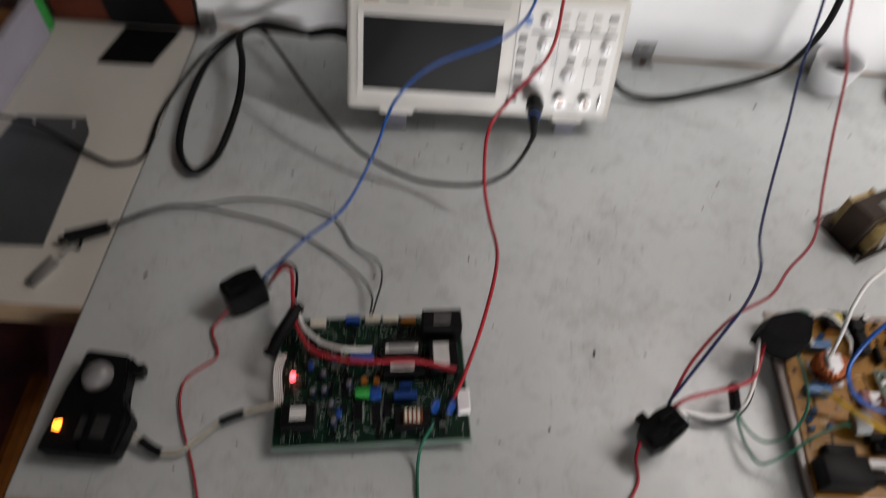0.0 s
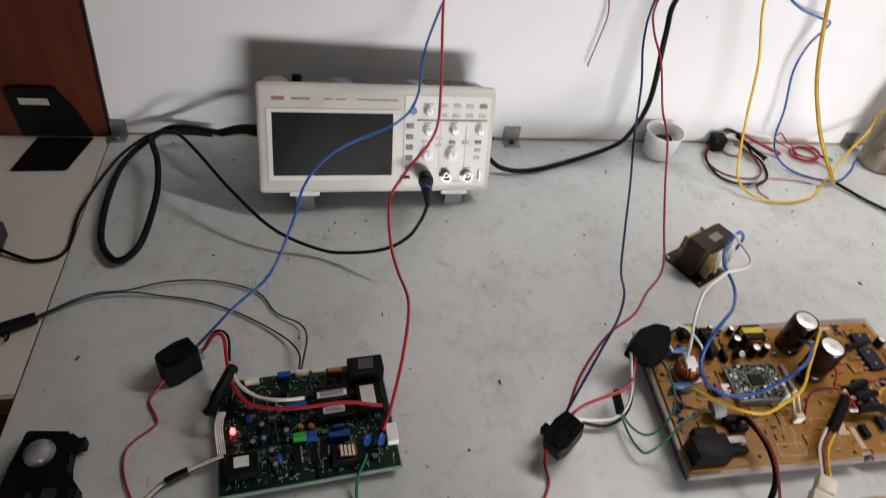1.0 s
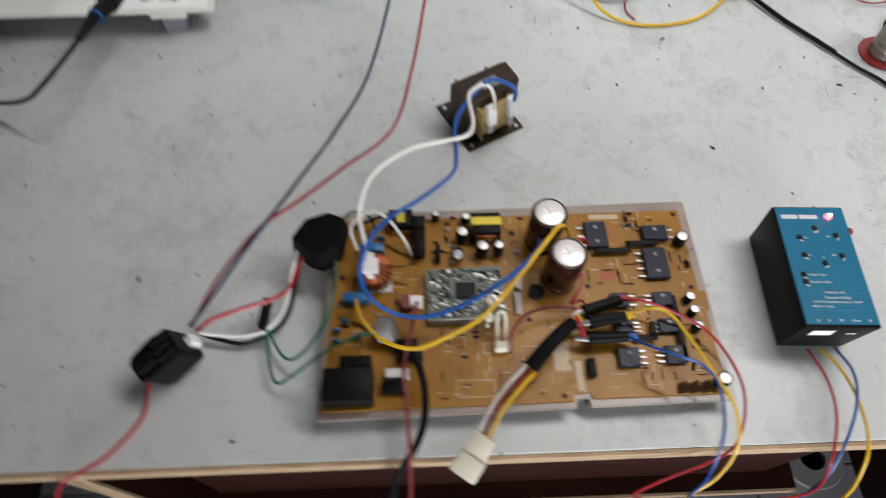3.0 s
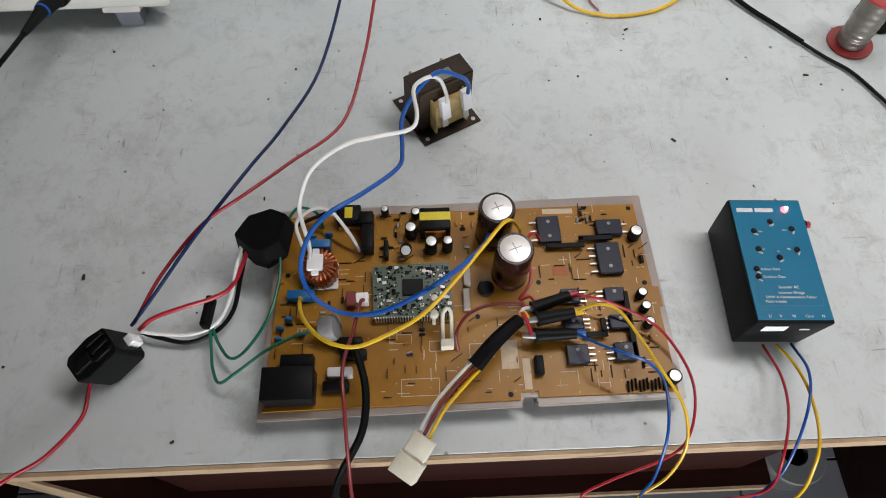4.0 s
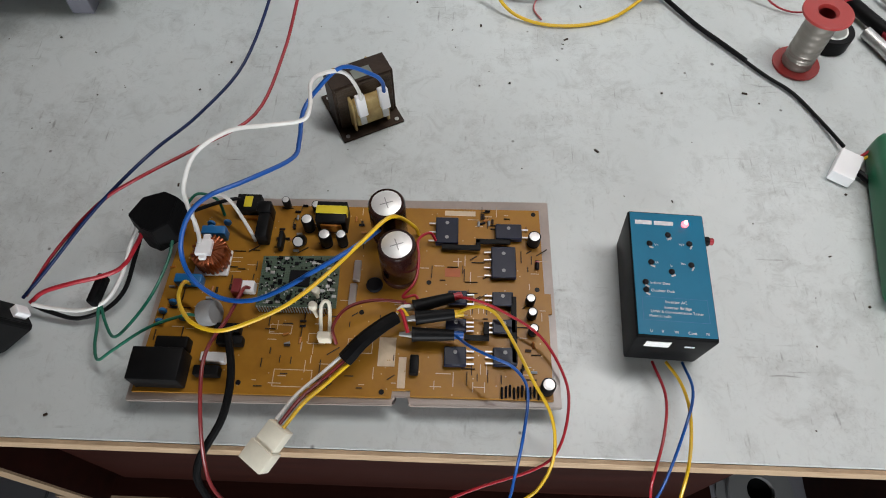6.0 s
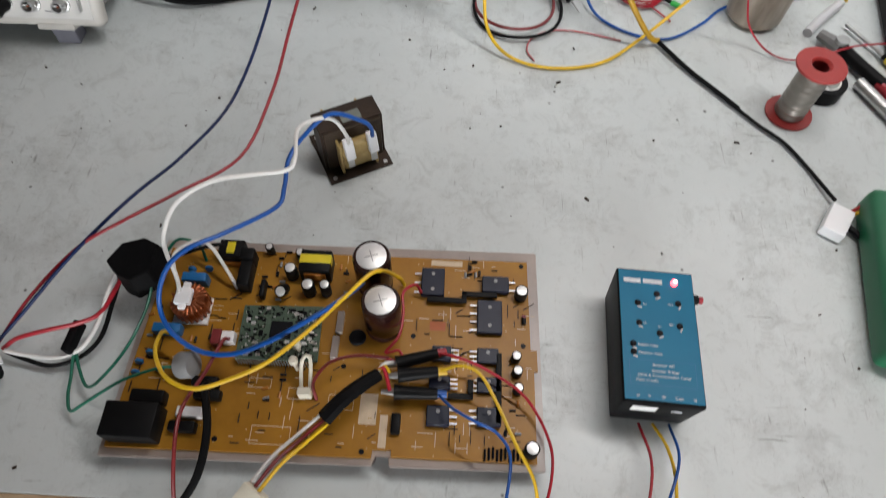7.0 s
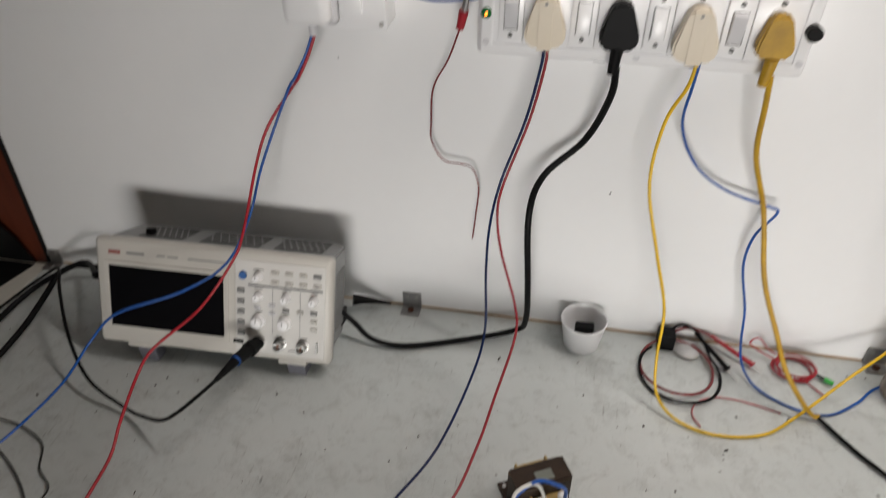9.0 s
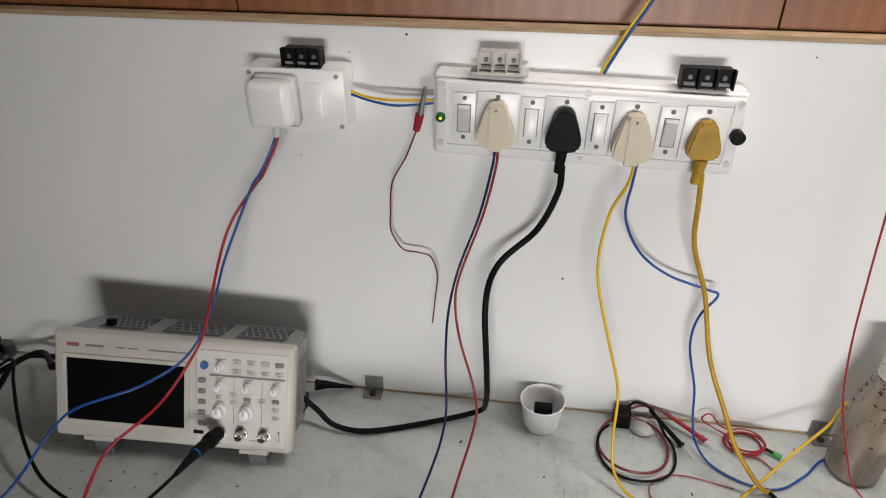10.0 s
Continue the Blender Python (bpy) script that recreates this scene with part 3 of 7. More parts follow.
    for u, v, w in ((0.70, 0.15, 0.014), (0.70, 0.325, 0.011), (0.815, 0.325, 0.011), (0.93, 0.325, 0.009), (0.70, 0.54, 0.009), (0.81, 0.54, 0.011), (0.785, 0.755, 0.008), (0.885, 0.755, 0.012), (0.84, 0.885, 0.01)):
        x, z = uv(u, v)
        add("print", bx(x - w / 2, f - 0.0002, z - 0.0006, x + w / 2, f, z + 0.0006), INK)
    # input sockets
    for u in (0.70, 0.79, 0.885):
        x, z = uv(u, 0.83)
        r90 = Matrix.Rotation(radians(90), 4, "X")
        c = add("input_socket", turned([(0, 0), (0.0085, 0), (0.0085, 0.002), (0.0062, 0.0025), (0.0062, 0.0125), (0.0048, 0.0125), (0.0046, 0.004), (0, 0.004)], 20, (x, f, z), r90), STEEL, "bright metal input socket")
        add("pin", cyl(0.0011, 0.008, (x, f - 0.003, z), 10, 0, r90), COPPER, "", c)
        add("lug", bx(x - 0.0078, f - 0.008, z - 0.001, x + 0.0078, f - 0.0055, z + 0.001), STEEL, "", c)
    x, z = uv(0.612, 0.845)
    add("usb_slot", bx(x - 0.0065, f - 0.0008, z - 0.0022, x + 0.0065, f, z + 0.0022), BLACK)
    x, z = uv(0.945, 0.83)
    add("test_lug", bx(x - 0.0012, f - 0.005, z - 0.006, x + 0.0012, f, z + 0.007, 0.0003, 1), STEEL)
    # maker's mark and model line as plain bars
    for u, w, h, c in ((0.06, 0.016, 0.005, INK_RED), (0.175, 0.024, 0.003, INK), (0.285, 0.011, 0.0018, INK), (0.335, 0.014, 0.0018, INK), (0.485, 0.053, 0.0018, INK)):
        x, z = uv(u, 0.125)
        add("print_bar", bx(x - (0 if u < 0.1 else w / 2), -0.0003, z - h / 2, x + (w if u < 0.1 else w / 2), 0.0004, z + h / 2), c)
    # lower lip and fold-out feet
    for a, b in ((0.038, 0.078), (0.245, 0.283)):
        add("foot_lip", bx(a, 0.0005, -0.004, b, 0.018, 0.003, 0.001, 1), SCOPE_WHITE)
    for a in (0.05, 0.258):
        p = m @ Vector((a + 0.008, 0.008, -0.002))
        part("foot", moved(bx(-0.0125, -0.002, T - p.z, 0.0125, 0.018, 0.0, 0.001, 1), Matrix.Translation(p)), mat("foot_grey", (0.2, 0.2, 0.24), 0.5), ob, "grey fold-out foot")
    add("mains_inlet", bx(wd - 0.014, 0.07, 0.028, wd - 0.004, 0.095, 0.05, 0.001, 1), BLACK)
    # leads
    x, z = uv(0.70, 0.83)
    p0 = m @ Vector((x, f - 0.004, z))
    p1 = Vector((0.263, 0.722, 0.828))
    e = Vector((0.259, 0.682, 0.836))
    pr = thing("probe_lead", p1, "black oscilloscope probe lead plugged into the first input", "probe lead")
    part("plug", join(tube([p0, p0.lerp(p1, 0.5), p1], 0.0088, 14, 4, 0.0075), tube([p0.lerp(p1, 0.25), p0.lerp(p1, 0.45)], 0.0102, 14, 0)), BLACK, pr, "ribbed black plug")
    part("ring", tube([p1, p1.lerp(e, 0.06)], 0.0072, 14, 0), BLUE, pr, "blue marker ring")
    part("strain_relief", tube([p1.lerp(e, 0.06), p1.lerp(e, 0.5), e], 0.0062, 12, 5, 0.003), BLACK, pr)
    part("cord", tube([e, (0.247, 0.656, 0.833), (0.23, 0.637, 0.824), (0.204, 0.639, 0.803), (0.165, 0.654, 0.782), (0.126, 0.669, 0.773), (0.069, 0.689, 0.79), (0.017, 0.734, 0.814), (-0.033, 0.795, 0.834), (-0.064, 0.835, 0.832), (-0.1, 0.862, 0.81), (-0.13, 0.862, 0.79), (-0.155, 0.838, 0.776), (-0.179, 0.758, 0.765), (-0.179, 0.685, 0.763), (-0.205, 0.668, 0.763), (-0.233, 0.676, 0.764), (-0.32, 0.715, 0.772), (-0.42, 0.73, 0.766)], 0.0022, 8), BLACK_SOFT, pr)
    # a thick lead looped beside the case
    lp = thing("thick_lead", (-0.1, 0.8, T), "thick black lead in a standing loop beside the oscilloscope", "cable")
    q = m @ Vector((-0.001, 0.05, 0.072))
    part("plug", tube([q + Vector((0.004, 0, 0)), q + Vector((-0.02, 0.008, -0.002)), q + Vector((-0.05, 0.012, -0.012))], 0.0085, 12, 5, 0.0055), BLACK, lp, "black moulded plug")
    part("cord", tube([q + Vector((-0.048, 0.012, -0.012)), (-0.075, 0.895, 0.80), (-0.11, 0.882, 0.788), (-0.140, 0.84, 0.778), (-0.148, 0.77, 0.772), (-0.142, 0.70, 0.768), (-0.122, 0.664, 0.768), (-0.105, 0.663, 0.77), (-0.09, 0.69, 0.776), (-0.083, 0.76, 0.788), (-0.09, 0.82, 0.796), (-0.105, 0.868, 0.794), (-0.098, 0.895, 0.79), (-0.07, 0.902, 0.786), (-0.03, 0.905, 0.78)], 0.0042, 10), BLACK_SOFT, lp)


# ---- mains boxes on the backboard ----
def screw(parent, p, r=0.0026):
    s = part("screw", cyl(r, 0.0016, p, 12, 0, Matrix.Rotation(radians(90), 4, "X")), STEEL, parent, "steel screw")
    part("screw_slot", bx(p[0] - r * 0.7, p[1] - 0.0019, p[2] - 0.0004, p[0] + r * 0.7, p[1] - 0.0014, p[2] + 0.0004), GREY_KEY, s)


def terminal(x, z, w, material, label, base=False):
    """A three-way screw terminal block standing on a box."""
    y = 0.902
    ob = thing("terminal_block", (x, y, z), label, "terminal block", "terminal blocks")
    if base:
        part("foot", bx(x - w * 0.7, y - 0.012, z, x + w * 0.7, y + 0.012, z + 0.004, 0.0008, 1), material, ob)
    z += 0.0041 if base else 0.0003
    h = 0.019
    part("body", bx(x - w / 2, y - 0.004, z, x + w / 2, y + 0.010, z + h, 0.0006, 1), material, ob)
    for k in range(4):
        xx = x - w / 2 + k * w / 3
        part("rib", bx(xx - 0.0011, y - 0.012, z, xx + 0.0011, y - 0.0042, z + h + 0.001, 0.0003, 1), material, ob)
    for k in range(3):
        xx = x - w / 2 + (k + 0.5) * w / 3
        c = part("clamp", bx(xx - w / 9, y - 0.009, z + 0.003, xx + w / 9, y - 0.0043, z + 0.006, 0.0003, 1), GREY_KEY, ob, "dull metal clamp plate")
        part("clamp_screw", cyl(0.0024, 0.003, (xx, y - 0.0043, z + 0.011), 12, 0, Matrix.Rotation(radians(90), 4, "X")), SCREW, c)


def rocker(parent, x, z, w, h, y, on, m=None):
    r = Matrix.Translation((x, y, z)) @ Matrix.Rotation(radians(7 if on else -7), 4, "X")
    # a key tilted on takes the greyer white, its shading put into the colour
    part("rocker", moved(bx(-w / 2, -0.0045, -h / 2, w / 2, 0.004, h / 2, 0.0009, 2), r), WHITE_PLASTIC if not on else SHADE_WHITE, parent, "white rocker key")


def small_box():
    ob = thing("switch_box", (0.379, 0.91, 1.19), "white surface box with one rocker switch and a socket", "switch box")
    part("back_box", bx(0.323, 0.893, 1.185, 0.4325, W - 0.0003, 1.2515, 0.0015), WHITE_PLASTIC, ob)
    part("front_plate", bx(0.3205, 0.8885, 1.183, 0.4335, 0.8928, 1.2525, 0.0012), WHITE_PLASTIC, ob)
    rocker(ob, 0.3995, 1.2195, 0.019, 0.037, 0.888, False)
    for p in ((0.3285, 1.247), (0.4255, 1.246), (0.428, 1.1905), (0.3285, 1.191)):
        screw(ob, (p[0], 0.8885, p[1]))
    plug = thing("plug_top", (0.36, 0.88, 1.19), "cream square plug top pushed into the switch box", "plug")
    part("body", bx(0.3295, 0.862, 1.192, 0.379, 0.8879, 1.2435, 0.009, 4), WHITE_PLASTIC, plug)
    part("collar", bx(0.333, 0.879, 1.1895, 0.3835, 0.8878, 1.247, 0.006, 3), SHADE_WHITE, plug)
    part("cord_grip", cyl(0.0045, 0.014, (0.3575, 0.873, 1.181), 12), SHADE_WHITE, plug)
    terminal(0.387, 1.2528, 0.041, BLACK, "black three-way screw terminal block on the switch box")


PLUG_OUT = [(-0.0055, 0.0245), (-0.0085, 0.0225), (-0.0105, 0.0185), (-0.0182, -0.004), (-0.0188, -0.009), (-0.0182, -0.014), (-0.0155, -0.018), (-0.0085, -0.021), (0.0085, -0.021), (0.0155, -0.018), (0.0182, -0.014), (0.0188, -0.009), (0.0182, -0.004), (0.0105, 0.0185), (0.0085, 0.0225), (0.0055, 0.0245)]


def plug(x, z, y, material, label, s=1.0, ribbed=False):
    ob = thing("mains_plug", (x, y, z), label, "plug", "mains plugs")
    up = Matrix.Translation((x, y, z)) @ Matrix.Rotation(radians(90), 4, "X")
    part("body", prism([(a * s, b * s) for a, b in PLUG_OUT], 0.0, 0.0165 * s, 0.0025, up), material, ob)
    if ribbed:
        part("ridge", bx(x - 0.0062 * s, y - 0.0172 * s, z - 0.0222 * s, x + 0.0062 * s, y - 0.012 * s, z + 0.0225 * s, 0.0003, 1), material, ob)
        part("screw", cyl(0.0016, 0.0008, (x, y - 0.0172 * s, z + 0.0195 * s), 10, 0, Matrix.Rotation(radians(90), 4, "X")), GREY_KEY, ob)
    return ob


def main_board():
    cx, cz = 0.6935, 1.2105
    m = Matrix.Translation((cx, 0, cz)) @ Matrix.Rotation(radians(1.2), 4, "Y") @ Matrix.Diagonal((0.978, 1, 0.95, 1)) @ Matrix.Translation((-cx - 0.0035, 0, -cz - 0.0035))
    ob = thing("extension_board", (cx, 0.91, 1.17), "white mains extension board with four switches and four sockets", "socket board")

    def add(name, bm, material, label="", parent=None):
        return part(name, moved(bm, m), material, parent or ob, label)

    add("base", bx(0.528, 0.897, 1.159, 0.859, W - 0.0003, 1.2545, 0.006, 3), WHITE_PLASTIC)
    add("face", bx(0.532, 0.888, 1.163, 0.855, 0.8968, 1.2505, 0.004, 3), WHITE_PLASTIC)
    add("raised_rim", join(bx(0.5435, 0.8862, 1.1735, 0.8445, 0.8879, 1.1765), bx(0.5435, 0.8862, 1.2445, 0.8445, 0.8879, 1.247),
                           bx(0.5435, 0.8862, 1.1765, 0.546, 0.8879, 1.2445), bx(0.842, 0.8862, 1.1765, 0.8445, 0.8879, 1.2445)), WHITE_PLASTIC)
    for k in range(4):
        xs = 0.5645 + 0.0725 * k
        s = add("switch_module", bx(xs - 0.0125, 0.884, 1.1815, xs + 0.0125, 0.8878, 1.238, 0.001, 2), WHITE_PLASTIC)
        r = Matrix.Translation((xs, 0.884, 1.2095)) @ Matrix.Rotation(radians(13 if k in (0, 3) else -9), 4, "X")
        # first and last rocker: shade of their tilt painted as a greyer white
        add("rocker", moved(bx(-0.0065, -0.004, -0.0155, 0.0065, 0.003, 0.0155, 0.0008, 2), r), SHADE_WHITE if k in (0, 3) else WHITE_PLASTIC, "", s)
        add("switch_seam", bx(xs - 0.0075, 0.8836, 1.193, xs + 0.0075, 0.8839, 1.226), GREY_KEY, "", s)
        for zz in (1.1875, 1.233):
            add("screw", cyl(0.0024, 0.0014, (xs, 0.884, zz), 12, 0, Matrix.Rotation(radians(90), 4, "X")), SCREW, "steel screw", s)
        xk = 0.6 + 0.0725 * k
        s = add("socket_module", bx(xk - 0.0225, 0.8845, 1.1785, xk + 0.0225, 0.8878, 1.2405, 0.001, 2), WHITE_PLASTIC)
        add("screw", cyl(0.0026, 0.0014, (xk, 0.8845, 1.236), 12, 0, Matrix.Rotation(radians(90), 4, "X")), SCREW, "steel screw", s)
    for p in ((0.539, 1.2455), (0.848, 1.2455), (0.539, 1.177), (0.848, 1.177), (0.694, 1.2455), (0.694, 1.172)):
        add("cap", cyl(0.0036, 0.0012, (p[0], 0.888, p[1]), 14, 0, Matrix.Rotation(radians(90), 4, "X")), SHADE_WHITE)
    i = add("indicator", turned([(0, 0), (0.0058, 0), (0.0055, 0.003), (0.003, 0.0055), (0, 0.006)], 18, (0.5385, 0.888, 1.2075), Matrix.Rotation(radians(90), 4, "X")), LED_GREEN, "green indicator lens")
    add("glow", cyl(0.0014, 0.0012, (0.539, 0.8826, 1.208), 10, 0, Matrix.Rotation(radians(90), 4, "X")), LED_AMBER, "", i)
    add("fuse_cap", cyl(0.0075, 0.011, (0.8505, 0.888, 1.2105), 18, 0.001, Matrix.Rotation(radians(90), 4, "X")), BLACK, "black fuse cap")
    add("cable_tab", bx(0.652, 0.8885, 1.163, 0.664, 0.9, 1.169), ZINC)
    for k, (material, label, s, rb) in enumerate(((IVORY, "ivory plug with a ridged back", 1.08, True), (BLACK, "black moulded plug", 1.0, False), (IVORY, "ivory plug with a ridged back", 1.12, True), (YELLOW_DIRTY, "dirty yellow rubber plug", 0.9, False))):
        p = m @ Vector((0.6 + 0.0725 * k, 0.8842, 1.205 - (0.003 if k == 2 else 0)))
        o = plug(p.x, p.z, p.y, material, label + " in the extension board", s, rb)
        if not rb:
            part("cord_grip", tube([(p.x, p.y - 0.012, p.z - 0.018), (p.x - 0.001, p.y - 0.012, p.z - 0.032), (p.x - 0.002, p.y - 0.012, p.z - 0.044)], 0.0062, 12, 4, 0.0048), material, o)
    terminal(0.5985, 1.2533, 0.043, SCOPE_WHITE, "white three-way screw terminal block on the extension board", True)
    terminal(0.8055, 1.2485, 0.05, BLACK, "black three-way screw terminal block on the extension board")
    # lead between the boxes and the feed from above
    for dz, c, n in ((0.0018, YELLOW, "yellow"), (-0.0018, BLUE, "blue")):
        cable("link_wire", [(0.436, 0.905, 1.224 + dz), (0.46, 0.9, 1.219 + dz), (0.49, 0.899, 1.217 + 1.7 * dz), (0.529, 0.905, 1.2185 + dz)], 0.0016, c, n + " wire joining the two mains boxes", "wire")
        cable("feed_wire", [(0.704 - dz, 0.912, 1.254), (0.712 - dz, 0.915, 1.27), (0.726 - dz, 0.92, 1.296), (0.752 - dz, 0.925, 1.342), (0.79 - dz, 0.94, 1.42), (0.80, 0.948, 1.6)], 0.0019, c, n + " wire feeding the extension board from above", "wire")
    # crocodile clip with its thin lead
    ob = thing("crocodile_clip", (0.514, 0.905, 1.21), "crocodile clip with a red sleeve hanging on the link wire", "clip")
    part("jaw", tube([(0.5195, 0.901, 1.236), (0.5175, 0.897, 1.222), (0.5135, 0.897, 1.203)], 0.0018, 8, 4, 0.0036), ZINC, ob)
    part("sleeve", tube([(0.514, 0.897, 1.206), (0.5095, 0.898, 1.187)], 0.0052, 12, 0, 0.0042), RED, ob, "red sleeve")
    cable("thin_lead", [(0.5095, 0.898, 1.187), (0.495, 0.908, 1.15), (0.476, 0.914, 1.113), (0.472, 0.916, 1.07), (0.472, 0.916, 1.045), (0.486, 0.915, 1.021), (0.507, 0.914, 1.018), (0.522, 0.915, 1.012), (0.53, 0.916, 0.985), (0.527, 0.917, 0.945), (0.523, 0.918, 0.905)], 0.0011, DARK_RED, "thin dark red lead hanging against the backboard", "wire")


def hanging_cables():
    cable("pair_wire", [(0.3565, 0.873, 1.183), (0.347, 0.868, 1.16), (0.334, 0.862, 1.137), (0.318, 0.868, 1.115), (0.281, 0.846, 1.03), (0.26, 0.83, 0.967), (0.248, 0.777, 0.934), (0.217, 0.724, 0.929), (0.148, 0.695, 0.911), (0.111, 0.68, 0.875), (0.094, 0.635, 0.847), (0.071, 0.573, 0.832), (0.033, 0.55, 0.806), (0.006, 0.53, 0.786), (-0.008, 0.514, 0.781)], 0.0018, BLUE, "blue wire hanging from the square plug to the black connector", "wire")
    cable("pair_wire", [(0.3595, 0.873, 1.183), (0.35, 0.868, 1.16), (0.338, 0.862, 1.137), (0.319, 0.875, 1.115), (0.295, 0.856, 1.08), (0.279, 0.841, 1.039), (0.275, 0.786, 0.978), (0.272, 0.755, 0.958), (0.259, 0.693, 0.938), (0.223, 0.65, 0.915), (0.205, 0.633, 0.888), (0.204, 0.589, 0.863), (0.21, 0.556, 0.851), (0.217, 0.509, 0.853), (0.208, 0.46, 0.832), (0.195, 0.422, 0.80), (0.186, 0.403, 0.786)], 0.0019, RED, "red wire hanging from the square plug to the green board", "wire")
    cable("pair_wire", [(0.599, 0.873, 1.183), (0.597, 0.873, 1.16), (0.585, 0.872, 1.10), (0.563, 0.862, 1.03), (0.555, 0.838, 0.985), (0.556, 0.807, 0.942), (0.56, 0.781, 0.871), (0.55, 0.733, 0.835), (0.526, 0.66, 0.803), (0.497, 0.592, 0.805), (0.477, 0.538, 0.822), (0.455, 0.50, 0.822), (0.43, 0.47, 0.81), (0.40, 0.435, 0.79), (0.381, 0.413, 0.779)], 0.0017, NAVY, "dark blue wire hanging from an ivory plug to a black connector", "wire")
    cable("pair_wire", [(0.602, 0.873, 1.183), (0.601, 0.873, 1.16), (0.589, 0.872, 1.10), (0.567, 0.862, 1.03), (0.563, 0.838, 1.005), (0.572, 0.806, 0.975), (0.592, 0.791, 0.912), (0.597, 0.763, 0.888), (0.583, 0.702, 0.852), (0.571, 0.651, 0.826), (0.551, 0.59, 0.81), (0.508, 0.543, 0.817), (0.475, 0.504, 0.828), (0.44, 0.485, 0.815), (0.405, 0.45, 0.795), (0.383, 0.415, 0.779)], 0.0017, CRIMSON, "red wire hanging from an ivory plug to a black connector", "wire")
    cable("cord", [(0.671, 0.872, 1.165), (0.67, 0.88, 1.13), (0.651, 0.90, 1.07), (0.609, 0.89, 1.025), (0.597, 0.863, 0.985), (0.603, 0.85, 0.89), (0.603, 0.872, 0.815), (0.59, 0.888, 0.778), (0.52, 0.868, 0.766), (0.444, 0.842, 0.766), (0.398, 0.84, 0.772), (0.372, 0.848, 0.79), (0.352, 0.85, 0.81)], 0.0043, BLACK_SOFT, "thick black mains cord of the oscilloscope", "cable")
    cable("pair_wire", [(0.7455, 0.872, 1.178), (0.742, 0.872, 1.15), (0.728, 0.878, 1.106), (0.724, 0.868, 1.038), (0.744, 0.848, 0.962), (0.767, 0.848, 0.88), (0.766, 0.82, 0.826), (0.772, 0.80, 0.785), (0.797, 0.78, 0.766), (0.842, 0.768, 0.763), (0.898, 0.779, 0.763), (0.944, 0.814, 0.768), (1.004, 0.862, 0.792), (1.045, 0.888, 0.818), (1.08, 0.918, 0.838), (1.14, 0.915, 0.82), (1.2, 0.9, 0.765)], 0.0021, YELLOW, "yellow wire looping from an ivory plug over the bench", "wire")
    cable("pair_wire", [(0.748, 0.872, 1.178), (0.748, 0.88, 1.15), (0.75, 0.90, 1.095), (0.775, 0.908, 1.045), (0.814, 0.91, 1.015), (0.862, 0.908, 1.0), (0.874, 0.905, 0.994), (0.858, 0.905, 0.96), (0.857, 0.905, 0.914), (0.874, 0.90, 0.85), (0.881, 0.896, 0.80), (0.886, 0.878, 0.775), (0.902, 0.852, 0.764), (0.938, 0.828, 0.763), (0.979, 0.823, 0.763), (1.02, 0.85, 0.763), (1.06, 0.885, 0.763), (1.15, 0.905, 0.763)], 0.0018, BLUE, "blue wire looping from an ivory plug over the bench", "wire")
    cable("rubber_cord", [(0.8145, 0.872, 1.165), (0.82, 0.88, 1.13), (0.829, 0.89, 1.07), (0.856, 0.895, 1.0), (0.872, 0.87, 0.925), (0.898, 0.848, 0.863), (0.914, 0.825, 0.827), (0.942, 0.812, 0.788), (0.958, 0.813, 0.77), (0.966, 0.816, 0.766)], 0.0033, YELLOW_DIRTY, "thick yellow rubber cord from the yellow plug", "cable")
    cable("sleeved_cord", [(0.963, 0.818, 0.766), (0.994, 0.775, 0.7645), (1.018, 0.747, 0.7645), (1.04, 0.721, 0.7645)], 0.0029, TAPE, "black taped cord lying on the bench", "cable")
    cable("sleeved_cord", [(1.037, 0.7245, 0.7635), (1.058, 0.7, 0.7635), (1.08, 0.678, 0.7635), (1.099, 0.643, 0.7635), (1.112, 0.607, 0.767)], 0.0021, BLACK_SOFT, "thin black end of the taped cord", "cable")
    solo("cone_plug", tube([(0.352, 0.9, 0.786), (0.372, 0.908, 0.781), (0.402, 0.921, 0.768)], 0.0085, 12, 5, 0.0018), BLACK, "black tapered plug end lying behind the oscilloscope", "plug")


room()
backboard()
bench()
floor_tiles()
bracket(-0.168)
bracket(0.4325, rust=True)
bracket(1.062, rust=True)
oscilloscope()
small_box()
main_board()
hanging_cables()


# ---- electronics on the bench ----
def rot_at(x, y, deg):
    return Matrix.Translation((x, y, 0)) @ Matrix.Rotation(radians(deg), 4, "Z")


def elcap(parent, x, y, z, r, h, sleeve, name="capacitor", tilt=0.0, top=None):
    m = Matrix.Translation((x, y, z)) @ Matrix.Rotation(radians(tilt), 4, "X")
    c = part(name, turned([(0, 0), (r * 0.97, 0), (r, h * 0.03), (r, h * 0.1), (r * 0.95, h * 0.13), (r, h * 0.17), (r, h * 0.96), (r * 0.93, h), (r * 0.8, h * 1.0), (0, h * 0.995)], 26, (0, 0, 0), m), sleeve, parent)
    part("can_top", turned([(0, h * 0.997), (r * 0.8, h * 1.001), (r * 0.78, h * 1.004), (0, h * 1.002)], 26, (0, 0, 0), m), top or ALU, c, "bare aluminium top")
    if r > 0.01:
        a = h * 1.0045
        for k in range(2):
            part("score", moved(bx(-r * 0.36, -0.0004, a, r * 0.36, 0.0004, a + 0.0002), m @ Matrix.Rotation(radians(20 + 90 * k), 4, "Z")), SCOPE_GREY, c)
    return c


